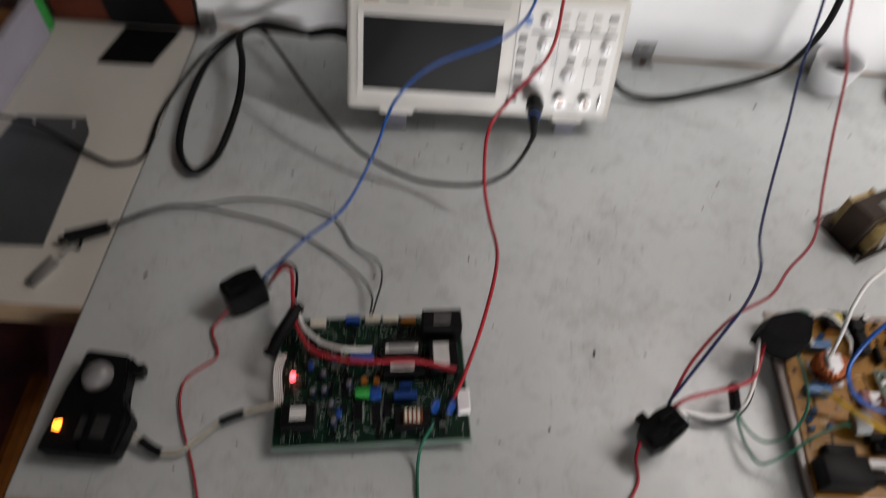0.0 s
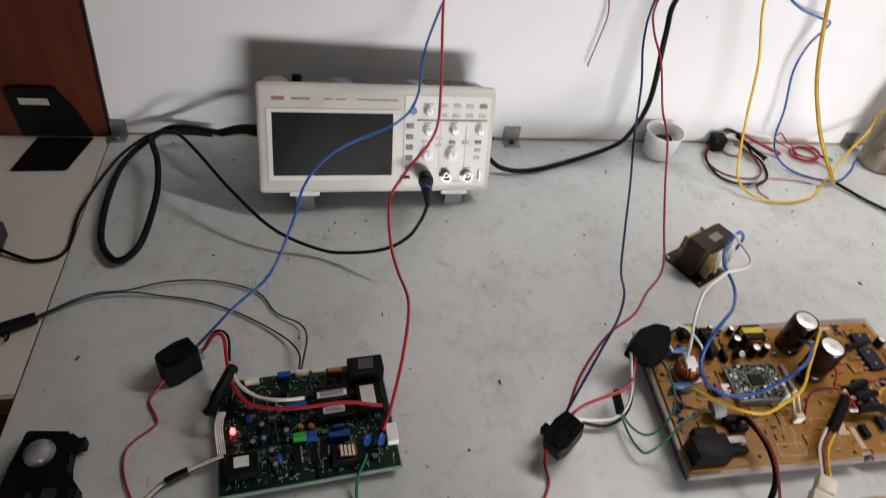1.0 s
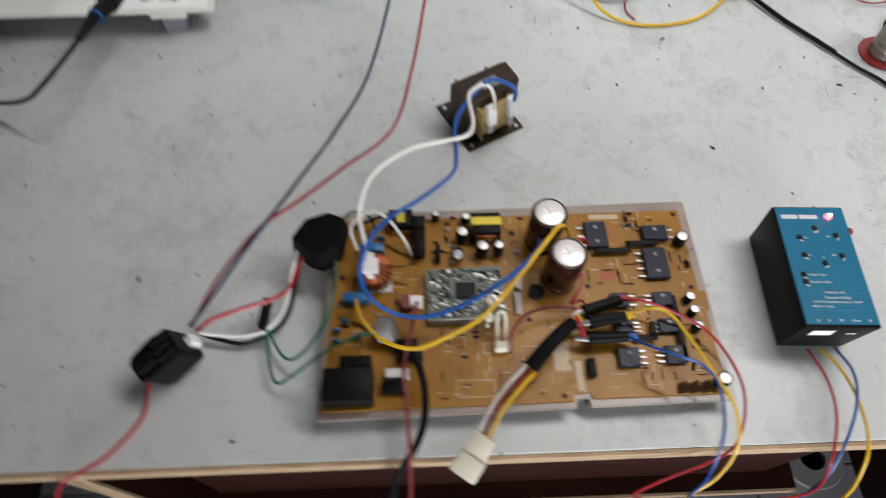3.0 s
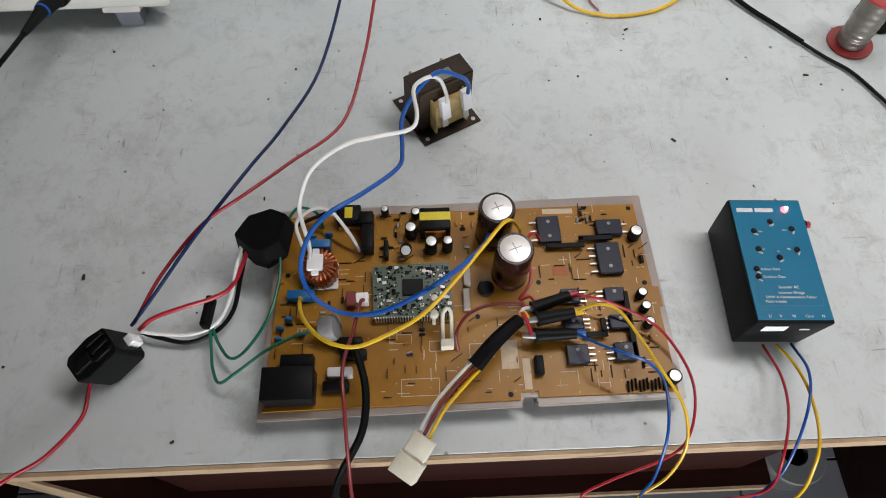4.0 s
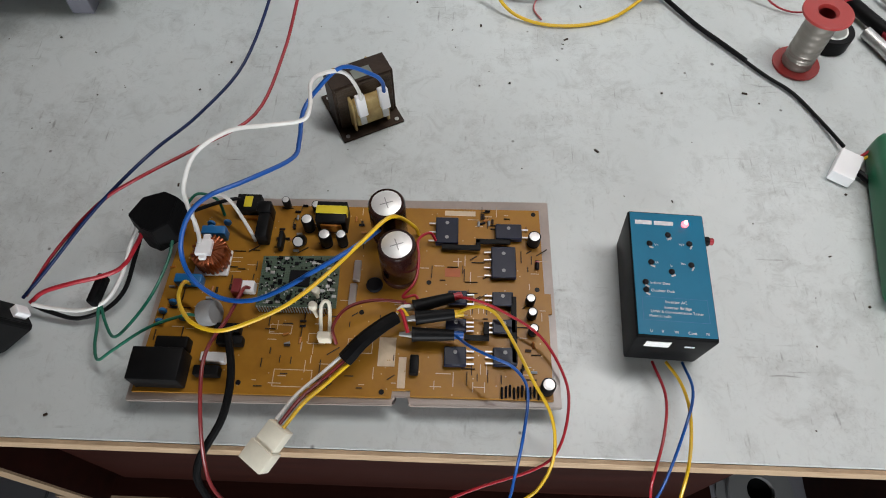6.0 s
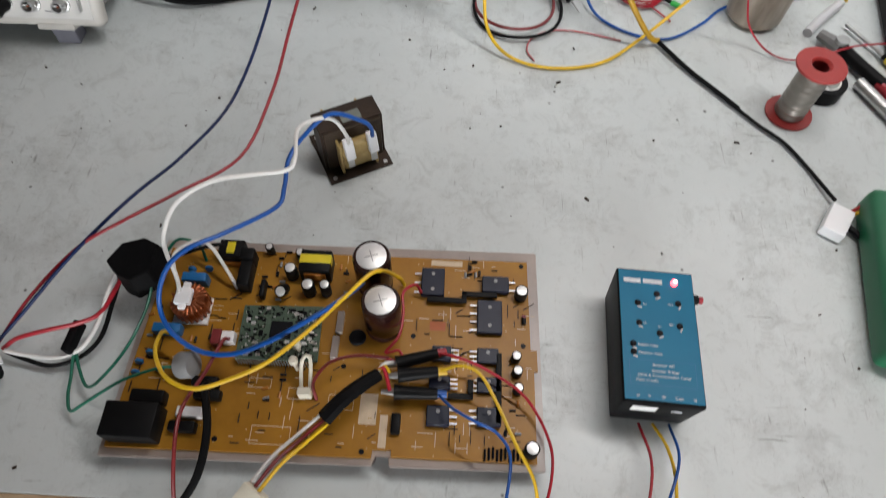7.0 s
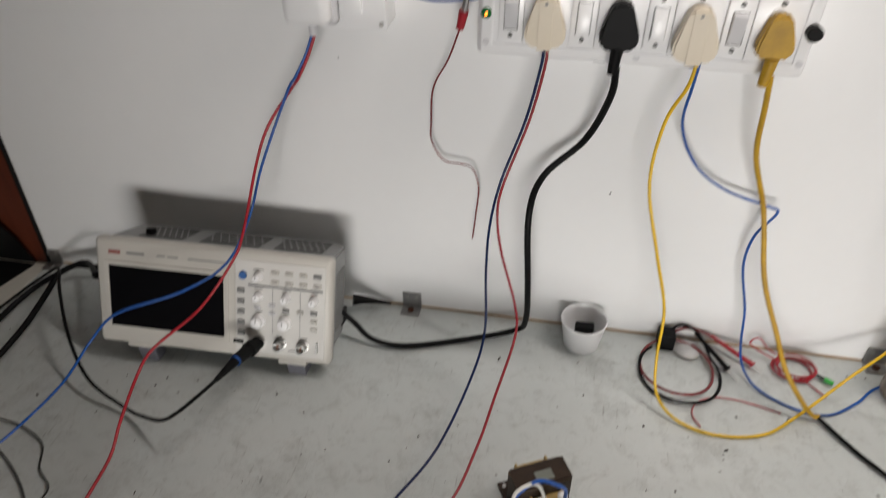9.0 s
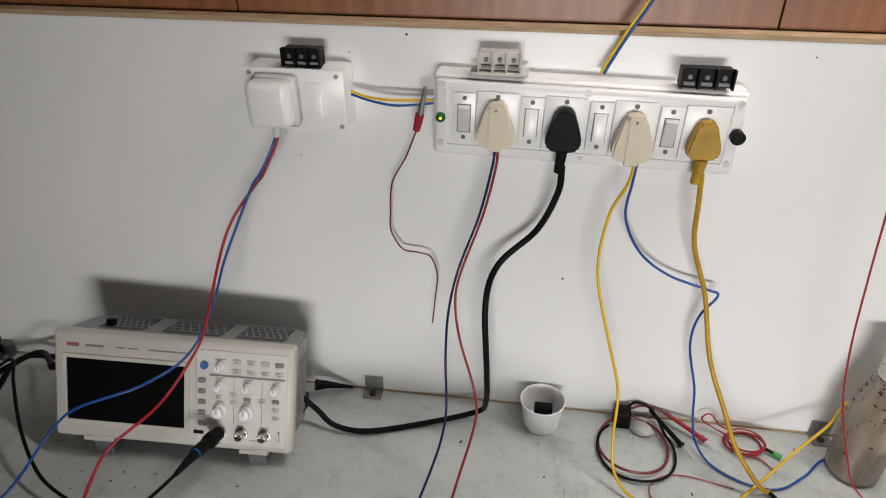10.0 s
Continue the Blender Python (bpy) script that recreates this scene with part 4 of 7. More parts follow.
def package(parent, x, y, w, d, z, h, side, pins, rot=0.0, mat_=None):
    """A power package lying flat; side: which edge its legs leave by."""
    m = rot_at(x, y, rot)
    c = part("power_package", moved(bx(-w / 2, -d / 2, z, w / 2, d / 2, z + h, 0.0007, 1), m), mat_ or CHIP_BLUE, parent)
    for k in range(pins):
        t = (k + 0.5) / pins - 0.5
        if side in "lr":
            sx = -1 if side == "l" else 1
            b = bx(sx * w / 2 if sx > 0 else -w / 2 - 0.006, t * d - 0.0006, z + 0.001, w / 2 + 0.006 if sx > 0 else -w / 2, t * d + 0.0006, z + 0.0018)
        else:
            sy = -1 if side == "d" else 1
            b = bx(t * w - 0.0006, sy * d / 2 if sy > 0 else -d / 2 - 0.006, z + 0.001, t * w + 0.0006, d / 2 + 0.006 if sy > 0 else -d / 2, z + 0.0018)
        part("leg", moved(b, m), TIN, c)
    for k in range(2 if d > 0.02 else 1):
        part("hole", cyl(0.0016, 0.0004, (x, y + (k - 0.5) * d * 0.55 if d > 0.02 else y + d * 0.2, z + h), 12), SCOPE_GREY, c)
    return c


def wire(parent, pts, r, material, label=""):
    return part("wire", tube(pts, r * 0.76, 9, 6), material, parent, label)


def inverter_board():
    zb, zt = 0.7797, 0.782
    ob = thing("inverter_board", (0.655, 0.425, T), "tan inverter circuit board in a clear potted tray, crowded with parts", "circuit board")
    rim = [(0.489, 0.331), (0.694, 0.3345), (0.6945, 0.3425), (0.7055, 0.3425), (0.706, 0.3345), (0.823, 0.3365), (0.8195, 0.5235), (0.494, 0.5175)]
    # inset tray body, its dark colour standing for the shadow gap under the flange
    tray = part("tray", prism([(x + (0.005 if x < 0.6 else -0.005 if x > 0.8 else 0), y + (0.005 if y < 0.4 else -0.005)) for x, y in rim], T + 0.0005, zb - 0.0046, 0.0008), TRAY_BODY, ob, "tray body, coloured dark for the shade under its flange")
    part("tray_flange", prism(rim, zb - 0.0045, zb - 0.0002, 0.0008), TRAY, tray, "pinkish clear tray flange")
    bd = part("board", prism([(0.4935, 0.3375), (0.6925, 0.3395), (0.693, 0.3455), (0.707, 0.346), (0.707, 0.341), (0.8165, 0.3415), (0.8155, 0.413), (0.8185, 0.4135), (0.818, 0.431), (0.813, 0.431), (0.811, 0.5125), (0.5015, 0.5085)], zb, zt), PCB_TAN, ob, "tan phenolic board")
    # big capacitors
    for x, y in ((0.6815, 0.4835), (0.6925, 0.4455)):
        elcap(ob, x, y, zt, 0.0152, 0.0495, CAP_BROWN, "main_capacitor")
    part("glue", cyl(0.007, 0.003, (0.672, 0.4335, zt), 16, 0.001), CHIP, ob)
    # small capacitors
    for x, y, r, h in ((0.588, 0.509, 0.0035, 0.011), (0.615, 0.506, 0.004, 0.01), (0.6105, 0.487, 0.0052, 0.016), (0.6275, 0.472, 0.0054, 0.017), (0.6415, 0.4725, 0.0045, 0.017), (0.805, 0.479, 0.0055, 0.012), (0.8005, 0.4225, 0.004, 0.010), (0.8015, 0.4105, 0.004, 0.010), (0.802, 0.3965, 0.004, 0.010), (0.8115, 0.35, 0.0056, 0.013)):
        elcap(ob, x, y, zt, r, h, BLACK)
    elcap(ob, 0.606, 0.4725, zt + 0.004, 0.005, 0.013, BLACK, "capacitor", 35)
    # transformers on the board
    t1 = part("pulse_transformer", bx(0.5465, 0.496, zt, 0.5675, 0.512, zt + 0.014, 0.001), BLACK, ob)
    part("tape_band", bx(0.5535, 0.4985, zt + 0.004, 0.5605, 0.5095, zt + 0.0146, 0.0005, 1), YELLOW_TAPE, t1, "yellow tape band")
    part("bobbin_foot", bx(0.5475, 0.494, zt, 0.5665, 0.4958, zt + 0.005, 0.0005, 1), ORANGE_TAPE, t1)
    t2 = part("pulse_transformer", bx(0.6185, 0.483, zt, 0.6445, 0.503, zt + 0.02, 0.001), BLACK, ob)
    part("tape_band", bx(0.6183, 0.4905, zt + 0.012, 0.6447, 0.4985, zt + 0.0206, 0.0005, 1), YELLOW_TAPE, t2, "yellow tape band")
    part("winding", bx(0.6225, 0.481, zt + 0.005, 0.6405, 0.4828, zt + 0.0155, 0.0006, 1), ORANGE_TAPE, t2, "orange winding")
    # choke
    ch = part("choke", moved(turned([(0.0055, 0.0), (0.0125, 0.0), (0.0145, 0.003), (0.0145, 0.012), (0.0125, 0.0155), (0.0055, 0.0155), (0.004, 0.012), (0.004, 0.003), (0.0055, 0.0)], 26), Matrix.Translation((0.5345, 0.452, zt + 0.003))), COPPER, ob, "copper-wound ring choke")
    for k in range(22):
        a = 2 * math.pi * k / 22
        if abs(math.sin(a)) > 0.22:
            part("turn", moved(join(bx(0.0035, -0.0012, 0, 0.0152, 0.0012, 0.0166, 0.0011, 2)), Matrix.Translation((0.5345, 0.452, zt + 0.0025)) @ Matrix.Rotation(a, 4, "Z")), COPPER, ch)
    part("choke_base", bx(0.5195, 0.4375, zt, 0.5485, 0.4615, zt + 0.0024, 0.0005, 1), WHITE_PLASTIC, ch, "white base")
    part("choke_bar", join(bx(0.5255, 0.4455, zt + 0.0195, 0.5385, 0.4595, zt + 0.0245, 0.001, 2), bx(0.529, 0.4415, zt + 0.0193, 0.535, 0.4655, zt + 0.0228, 0.0008, 1)), WHITE_PLASTIC, ch, "white holding bar")
    # film and disc capacitors
    for x0, y0, x1, y1, h in ((0.5215, 0.4715, 0.542, 0.4795, 0.013), (0.508, 0.4265, 0.5305, 0.4345, 0.010)):
        part("film_capacitor", bx(x0, y0, zt, x1, y1, zt + h, 0.001, 2), BLUE_CAP, ob, "blue film capacitor")
    for x, y in ((0.5255, 0.4875), (0.5395, 0.489), (0.527, 0.483), (0.5035, 0.404), (0.503, 0.395), (0.51, 0.412), (0.521, 0.3985)):
        part("disc_capacitor", moved(turned([(0, 0), (0.003, 0.0002), (0.0036, 0.0015), (0.003, 0.0028), (0, 0.003)], 16, (0, 0, 0), Matrix.Rotation(radians(80), 4, "X")), Matrix.Translation((x, y, zt + 0.0045))), BLUE_CAP, ob, "blue disc capacitor")
    part("varistor", turned([(0, 0), (0.0098, 0), (0.0105, 0.0015), (0.0105, 0.011), (0.0096, 0.0128), (0, 0.013)], 22, (0.5385, 0.399, zt + 0.0105), Matrix.Rotation(radians(72), 4, "Y")), GREY_KEY, ob, "grey round varistor")
    # relays and boxes
    for x0, y0, x1, y1, h in ((0.4955, 0.3405, 0.5345, 0.3665, 0.021), (0.507, 0.3685, 0.5325, 0.379, 0.012), (0.540, 0.3495, 0.56, 0.3575, 0.009), (0.550, 0.3845, 0.57, 0.392, 0.011), (0.553, 0.375, 0.5735, 0.3825, 0.009), (0.7055, 0.357, 0.7125, 0.3725, 0.007), (0.5685, 0.4685, 0.5785, 0.492, 0.016), (0.5665, 0.492, 0.5785, 0.503, 0.018), (0.587, 0.4625, 0.591, 0.4785, 0.01)):
        part("relay" if h > 0.02 else "black_box", bx(x0, y0, zt, x1, y1, zt + h, 0.0012, 2), BLACK, ob)
    part("cement_resistor", bx(0.543, 0.3605, zt, 0.5625, 0.3685, zt + 0.008, 0.0008, 1), WHITE_PLASTIC, ob, "white cement resistor")
    # control module
    mo = part("control_module", prism([(0.5785, 0.4075), (0.6435, 0.409), (0.642, 0.4565), (0.5775, 0.454)], zt + 0.006, zt + 0.0078), MODULE_GREEN, ob, "grey-green control module")
    part("controller_chip", bx(0.6025, 0.4265, zt + 0.0079, 0.6195, 0.441, zt + 0.0098, 0.0004, 1), CHIP, mo)
    rng = random.Random(4)
    bits, pale = [], []
    for k in range(330):
        x, y = rng.uniform(0.58, 0.641), rng.uniform(0.41, 0.4535)
        if 0.6 < x < 0.622 and 0.424 < y < 0.4435:
            continue
        w, d = rng.choice(((0.0008, 0.0016), (0.0016, 0.0008), (0.0012, 0.0012), (0.0034, 0.0026), (0.002, 0.001)))
        (bits if rng.random() < 0.72 else pale).append(bx(x - w / 2, y - d / 2, zt + 0.0079, x + w / 2, y + d / 2, zt + 0.0089))
    tagged(part("chip_component", join(*bits), CHIP, mo), kind="stuff")
    tagged(part("solder_pads", join(*pale), TIN, mo), kind="stuff")
    part("module_pins", join(*[bx(0.58 + 0.0022 * k, 0.4065, zt, 0.5808 + 0.0022 * k, 0.4073, zt + 0.0105) for k in range(27)]), TIN, mo)
    for x, y in ((0.628, 0.4175), (0.6275, 0.4045)):
        part("standoff", turned([(0, 0), (0.0016, 0), (0.0016, 0.016), (0.0034, 0.0175), (0.0038, 0.0205), (0.0028, 0.0235), (0, 0.0245)], 14, (x, y, zt)), CREAM, ob, "cream nylon standoff")
    part("wire_clip", join(bx(0.632, 0.381, zt, 0.6425, 0.387, zt + 0.012, 0.0008, 1), tube([(0.634, 0.386, zt + 0.006), (0.6345, 0.405, zt + 0.021), (0.6405, 0.406, zt + 0.021), (0.641, 0.386, zt + 0.006)], 0.0016, 8, 4)), CREAM, ob, "cream nylon wire clip")
    for x, y, h in ((0.6565, 0.4455, 0.009), (0.655, 0.4235, 0.009)):
        part("wire_jumper_strip", bx(x - 0.0028, y - 0.0095, zt, x + 0.0028, y + 0.0095, zt + 0.0045, 0.0005, 1), TRAY, ob, "white connector strip")
    cn = part("pin_header", bx(0.564, 0.4215, zt, 0.5745, 0.4305, zt + 0.009, 0.0006, 1), WHITE_PLASTIC, ob, "white pin header")
    part("plug_housing", bx(0.5565, 0.419, zt, 0.564, 0.4315, zt + 0.01, 0.0006, 1), DARK_RED, cn, "red plug housing")
    # power packages
    for x, y, w, d, side, pins in ((0.7305, 0.486, 0.0195, 0.026, "l", 3), (0.7835, 0.4865, 0.0225, 0.015, "r", 2), (0.779, 0.4565, 0.0205, 0.0295, "l", 4),
                                   (0.741, 0.4225, 0.0155, 0.0125, "r", 3), (0.778, 0.4225, 0.017, 0.0125, "l", 3), (0.7405, 0.3985, 0.0165, 0.011, "r", 3),
                                   (0.779, 0.3985, 0.0185, 0.012, "l", 3), (0.7405, 0.3725, 0.0175, 0.0155, "r", 3), (0.7795, 0.3735, 0.0185, 0.0145, "l", 3)):
        package(ob, x, y, w, d, zt + 0.001, 0.0055, side, pins, 0.8)
    # dark bus bars
    for pts in (((0.7265, 0.4675, 0.7595, 0.472), (0.7555, 0.472, 0.7595, 0.4775), (0.7555, 0.474, 0.785, 0.4785)), ((0.7845, 0.368, 0.789, 0.425),), ((0.7475, 0.386, 0.767, 0.3905), (0.7625, 0.3905, 0.767, 0.402))):
        part("bus_bar", join(*[bx(a, b, zt + 0.004, c, d, zt + 0.0065, 0.0004, 1) for a, b, c, d in pts]), BLACK, ob)
    di = part("diode", cyl(0.0018, 0.008, (0.8075, 0.4525, zt + 0.0025), 12, 0.0003, Matrix.Rotation(radians(-90), 4, "X")), CHIP, ob)
    part("diode_band", cyl(0.0019, 0.0012, (0.8075, 0.4585, zt + 0.0025), 12, 0, Matrix.Rotation(radians(-90), 4, "X")), PINK, di)
    # wire links, holes and print over the free stretches
    rng = random.Random(11)
    links = bx(-0.5, -0.00028, 0, 0.5, 0.00028, 0.0011)
    shared = None
    free = ((0.59, 0.372, 0.65, 0.405), (0.585, 0.343, 0.645, 0.37), (0.72, 0.345, 0.8, 0.365), (0.585, 0.46, 0.66, 0.51), (0.71, 0.43, 0.765, 0.465), (0.75, 0.49, 0.80, 0.51), (0.745, 0.405, 0.768, 0.43), (0.648, 0.345, 0.70, 0.42), (0.55, 0.43, 0.575, 0.465), (0.5, 0.38, 0.53, 0.42), (0.79, 0.365, 0.812, 0.47))
    for k in range(95):
        a, b, c, d = free[k % len(free)]
        x, y = rng.uniform(a, c), rng.uniform(b, d)
        ln = rng.uniform(0.004, 0.012)
        if shared is None:
            o = part("wire_link", links, RUST, ob)
            shared = o.data
        else:
            o = new("wire_link", shared)
            o.parent = ob
            o.matrix_parent_inverse = PLACE[ob].inverted()
        turn = rng.choice((0, 0, 90, 90, 90, 35))
        o.matrix_basis = Matrix.Translation((x, y, zt + 0.0002)) @ Matrix.Rotation(radians(turn), 4, "Z") @ Matrix.Diagonal((ln, 1, 1, 1))
    # small resistors and diodes lying on the board
    tint = (CHIP, ORANGE_TAPE, RUST, SCOPE_GREY)
    spots = ((0.575, 0.495, 0.66, 0.511), (0.5, 0.4, 0.52, 0.47), (0.585, 0.458, 0.605, 0.49), (0.75, 0.488, 0.772, 0.51), (0.79, 0.36, 0.81, 0.39), (0.655, 0.47, 0.665, 0.51), (0.59, 0.375, 0.62, 0.4), (0.535, 0.415, 0.56, 0.435))
    body = None
    for k in range(52):
        a, b, c, d = spots[k % len(spots)]
        if body is None or k % 13 == 0:
            o = part("small_resistor", cyl(0.0011, 0.0048, (-0.0024, 0, 0.0012), 8, 0.0002, Matrix.Rotation(radians(90), 4, "Y")), tint[(k // 13) % 4], ob)
            body = o.data
        else:
            o = new("small_resistor", body)
            o.parent = ob
            o.matrix_parent_inverse = PLACE[ob].inverted()
        o.matrix_basis = Matrix.Translation((rng.uniform(a, c), rng.uniform(b, d), zt + 0.0001)) @ Matrix.Rotation(radians(rng.choice((0, 90, 90, 0, 20))), 4, "Z")
    for x, y, w, d in ((0.615, 0.352, 0.03, 0.014), (0.63, 0.385, 0.014, 0.009), (0.665, 0.38, 0.02, 0.012), (0.6, 0.392, 0.018, 0.008)):
        part("print_outline", join(bx(x - w / 2, y - d / 2, zt, x + w / 2, y - d / 2 + 0.0005, zt + 0.00015), bx(x - w / 2, y + d / 2 - 0.0005, zt, x + w / 2, y + d / 2, zt + 0.00015), bx(x - w / 2, y - d / 2, zt, x - w / 2 + 0.0005, y + d / 2, zt + 0.00016), bx(x + w / 2 - 0.0005, y - d / 2, zt, x + w / 2, y + d / 2, zt + 0.00016)), SILK, bd)
    marks, pads, holes = [], [], []
    for k in range(75):
        a, b, c, d = free[(k * 3) % len(free)]
        x, y, w = rng.uniform(a, c), rng.uniform(b, d), rng.uniform(0.003, 0.012)
        flat = rng.random() < 0.6
        marks.append(bx(x - w / 2, y - 0.0003, zt, x + w / 2, y + 0.0003, zt + 0.00015) if flat else bx(x - 0.0003, y - w / 2, zt, x + 0.0003, y + w / 2, zt + 0.00015))
    for k in range(150):
        x, y = rng.uniform(0.5, 0.81), rng.uniform(0.343, 0.508)
        pads.append(cyl(0.0006, 0.0004, (x, y, zt), 8))
    for x, y in ((0.6635, 0.409), (0.574, 0.347), (0.685, 0.3435), (0.717, 0.438), (0.807, 0.4345), (0.497, 0.3425), (0.506, 0.452), (0.806, 0.508)):
        holes.append(cyl(0.0021, 0.0004, (x, y, zt), 14))
    tagged(part("silk_print", join(*marks), SILK, bd), kind="stuff")
    tagged(part("solder_joints", join(*pads), GOLD, bd), kind="stuff")
    for h_ in holes:
        part("fixing_hole", h_, CHIP, bd)
    part("print_letter", join(bx(0.7545, 0.346, zt, 0.7551, 0.354, zt + 0.00015), bx(0.7635, 0.346, zt, 0.7641, 0.354, zt + 0.00015), bx(0.7551, 0.3497, zt, 0.7635, 0.3503, zt + 0.00016)), SILK, bd, "large pale printed letter H")
    row = None
    for k in range(10):
        if row is None:
            o = part("standing_diode", cyl(0.0009, 0.009, (0, 0, 0), 8, 0.0002, Matrix.Rotation(radians(-78), 4, "X")), CHIP, ob)
            row = o.data
        else:
            o = new("standing_diode", row)
            o.parent = ob
            o.matrix_parent_inverse = PLACE[ob].inverted()
        o.matrix_basis = Matrix.Translation((0.777 + 0.0031 * k, 0.3455 + 0.001 * (k % 3), zt + 0.0002))
    part("print_panel", bx(0.680, 0.364, zt, 0.6935, 0.388, zt + 0.0002), SILK, bd, "pale printed patch")
    part("print_panel", bx(0.6965, 0.347, zt, 0.7025, 0.372, zt + 0.0002), SILK, bd, "pale printed patch")
    part("print_panel", bx(0.728, 0.5045, zt, 0.755, 0.5095, zt + 0.0002), SILK, bd, "pale printed patch")
    part("print_mark", bx(0.73, 0.444, zt, 0.743, 0.452, zt + 0.0002), mat("red_silk", (0.46, 0.12, 0.03), 0.6), bd, "red printed mark")
    # taped bundle, test clips and the leads soldered to this board
    wad = prism([(0.464, 0.475), (0.48, 0.459), (0.492, 0.454), (0.508, 0.462), (0.514, 0.488), (0.499, 0.496), (0.477, 0.492)], 0.792, 0.817, 0.0008)
    for v in wad.verts:
        if v.co.z > 0.805:
            v.co.x, v.co.y = 0.49 + (v.co.x - 0.49) * 0.88, 0.475 + (v.co.y - 0.475) * 0.8
        v.co.z += 0.22 * (v.co.x - 0.49) + 0.25 * (v.co.y - 0.475) + 0.004
    part("taped_joint", wad, TAPE, ob, "angular black tape joint")
    wire(ob, [(0.52, 0.47, 0.80), (0.515, 0.49, 0.805), (0.53, 0.503, 0.806), (0.545, 0.497, 0.808), (0.56, 0.48, 0.797), (0.566, 0.472, 0.783)], 0.002, WHITE_WIRE)
    wire(ob, [(0.508, 0.487, 0.80), (0.53, 0.498, 0.80), (0.548, 0.506, 0.796), (0.552, 0.5, 0.784)], 0.0022, BLACK_SOFT)
    wire(ob, [(0.505, 0.493, 0.80), (0.515, 0.505, 0.804), (0.53, 0.504, 0.797), (0.534, 0.497, 0.783)], 0.0017, GREEN_WIRE)
    wire(ob, [(0.52, 0.429, 0.783), (0.5205, 0.422, 0.80), (0.527, 0.40, 0.815), (0.545, 0.378, 0.826), (0.568, 0.37, 0.83), (0.592, 0.378, 0.831), (0.619, 0.391, 0.837), (0.644, 0.418, 0.835), (0.667, 0.445, 0.837), (0.687, 0.468, 0.836), (0.702, 0.481, 0.802), (0.706, 0.484, 0.783)], 0.0021, YELLOW, "yellow lead arching over the board")
    wire(ob, [(0.571, 0.424, 0.79), (0.569, 0.418, 0.799), (0.564, 0.391, 0.805), (0.559, 0.358, 0.82), (0.561, 0.326, 0.818), (0.562, 0.29, 0.79), (0.561, 0.272, 0.745), (0.56, 0.268, 0.65), (0.57, 0.27, 0.55)], 0.0019, DARK_RED, "dark red lead hanging over the bench edge")
    wire(ob, [(0.563, 0.387, 0.789), (0.566, 0.378, 0.803), (0.574, 0.348, 0.802), (0.571, 0.317, 0.793), (0.553, 0.29, 0.772), (0.546, 0.276, 0.735), (0.55, 0.27, 0.66), (0.60, 0.275, 0.5)], 0.004, BLACK_SOFT, "black sleeved lead hanging over the bench edge")
    wire(ob, [(0.646, 0.381, 0.783), (0.6445, 0.39, 0.797), (0.655, 0.404, 0.802), (0.675, 0.412, 0.80), (0.70, 0.413, 0.796)], 0.0018, DARK_RED)
    wire(ob, [(0.698, 0.412, 0.796), (0.71, 0.412, 0.793), (0.707, 0.421, 0.792), (0.697, 0.417, 0.797), (0.7065, 0.43, 0.80), (0.7085, 0.45, 0.80), (0.707, 0.468, 0.80), (0.716, 0.478, 0.796), (0.7215, 0.474, 0.79)], 0.0016, RED)
    # sleeve with the three crocodile clips and the white socket
    sl = part("taped_sleeve", tube([(0.694, 0.3965, 0.803), (0.684, 0.388, 0.806), (0.67, 0.375, 0.806), (0.6575, 0.362, 0.80)], 0.0054, 7, 4, 0.0066), TAPE, ob, "black taped sleeve")
    for dx, c in ((-0.003, WHITE_WIRE), (0.0, DARK_RED), (0.003, YELLOW)):
        wire(ob, [(0.66 + dx, 0.3645 - dx, 0.80), (0.642 + dx, 0.347 - dx, 0.797), (0.628 + dx, 0.33 - dx, 0.802), (0.617 + dx, 0.311 - dx, 0.805)], 0.0019, c)
    mh = Matrix.Translation((0.610, 0.2985, 0.799)) @ Matrix.Rotation(radians(-36), 4, "Z") @ Matrix.Rotation(radians(18), 4, "X") @ Matrix.Diagonal((0.84, 0.92, 0.9, 1))
    part("white_socket", moved(join(bx(-0.0105, -0.003, -0.007, 0.0105, 0.016, 0.007, 0.0012, 2), bx(-0.0125, -0.02, -0.0085, 0.0125, -0.0025, 0.0085, 0.0012, 2)), mh), CREAM, ob, "cream four-way socket")
    for (a, b), c in ((((0.7065, 0.4085, 0.797), (0.738, 0.4185, 0.797)), RED), (((0.7085, 0.398, 0.80), (0.739, 0.4025, 0.80)), YELLOW), (((0.7065, 0.386, 0.796), (0.7395, 0.3865, 0.796)), BLUE)):
        a, b = Vector(a), Vector(b)
        k = part("crocodile_sleeve", tube([a, a.lerp(b, 0.12), a.lerp(b, 0.6), b], 0.0062, 12, 4, 0.0042), BLACK, ob, "black crocodile-clip sleeve")
        part("jaw", tube([a + (a - b).normalized() * 0.01, a], 0.0016, 8, 0, 0.003), STEEL, k)
        part("tail", tube([b, b + (b - a).normalized() * 0.007], 0.0032, 10, 0, 0.0028), c, k)
    for y0, c, y1 in ((0.402, RED, 0.386), (0.403, YELLOW, 0.398), (0.404, WHITE_WIRE, 0.4085)):
        wire(ob, [(0.69, 0.393, 0.803), (0.697, y0, 0.805), (0.7035, y1, 0.799)], 0.002, c)
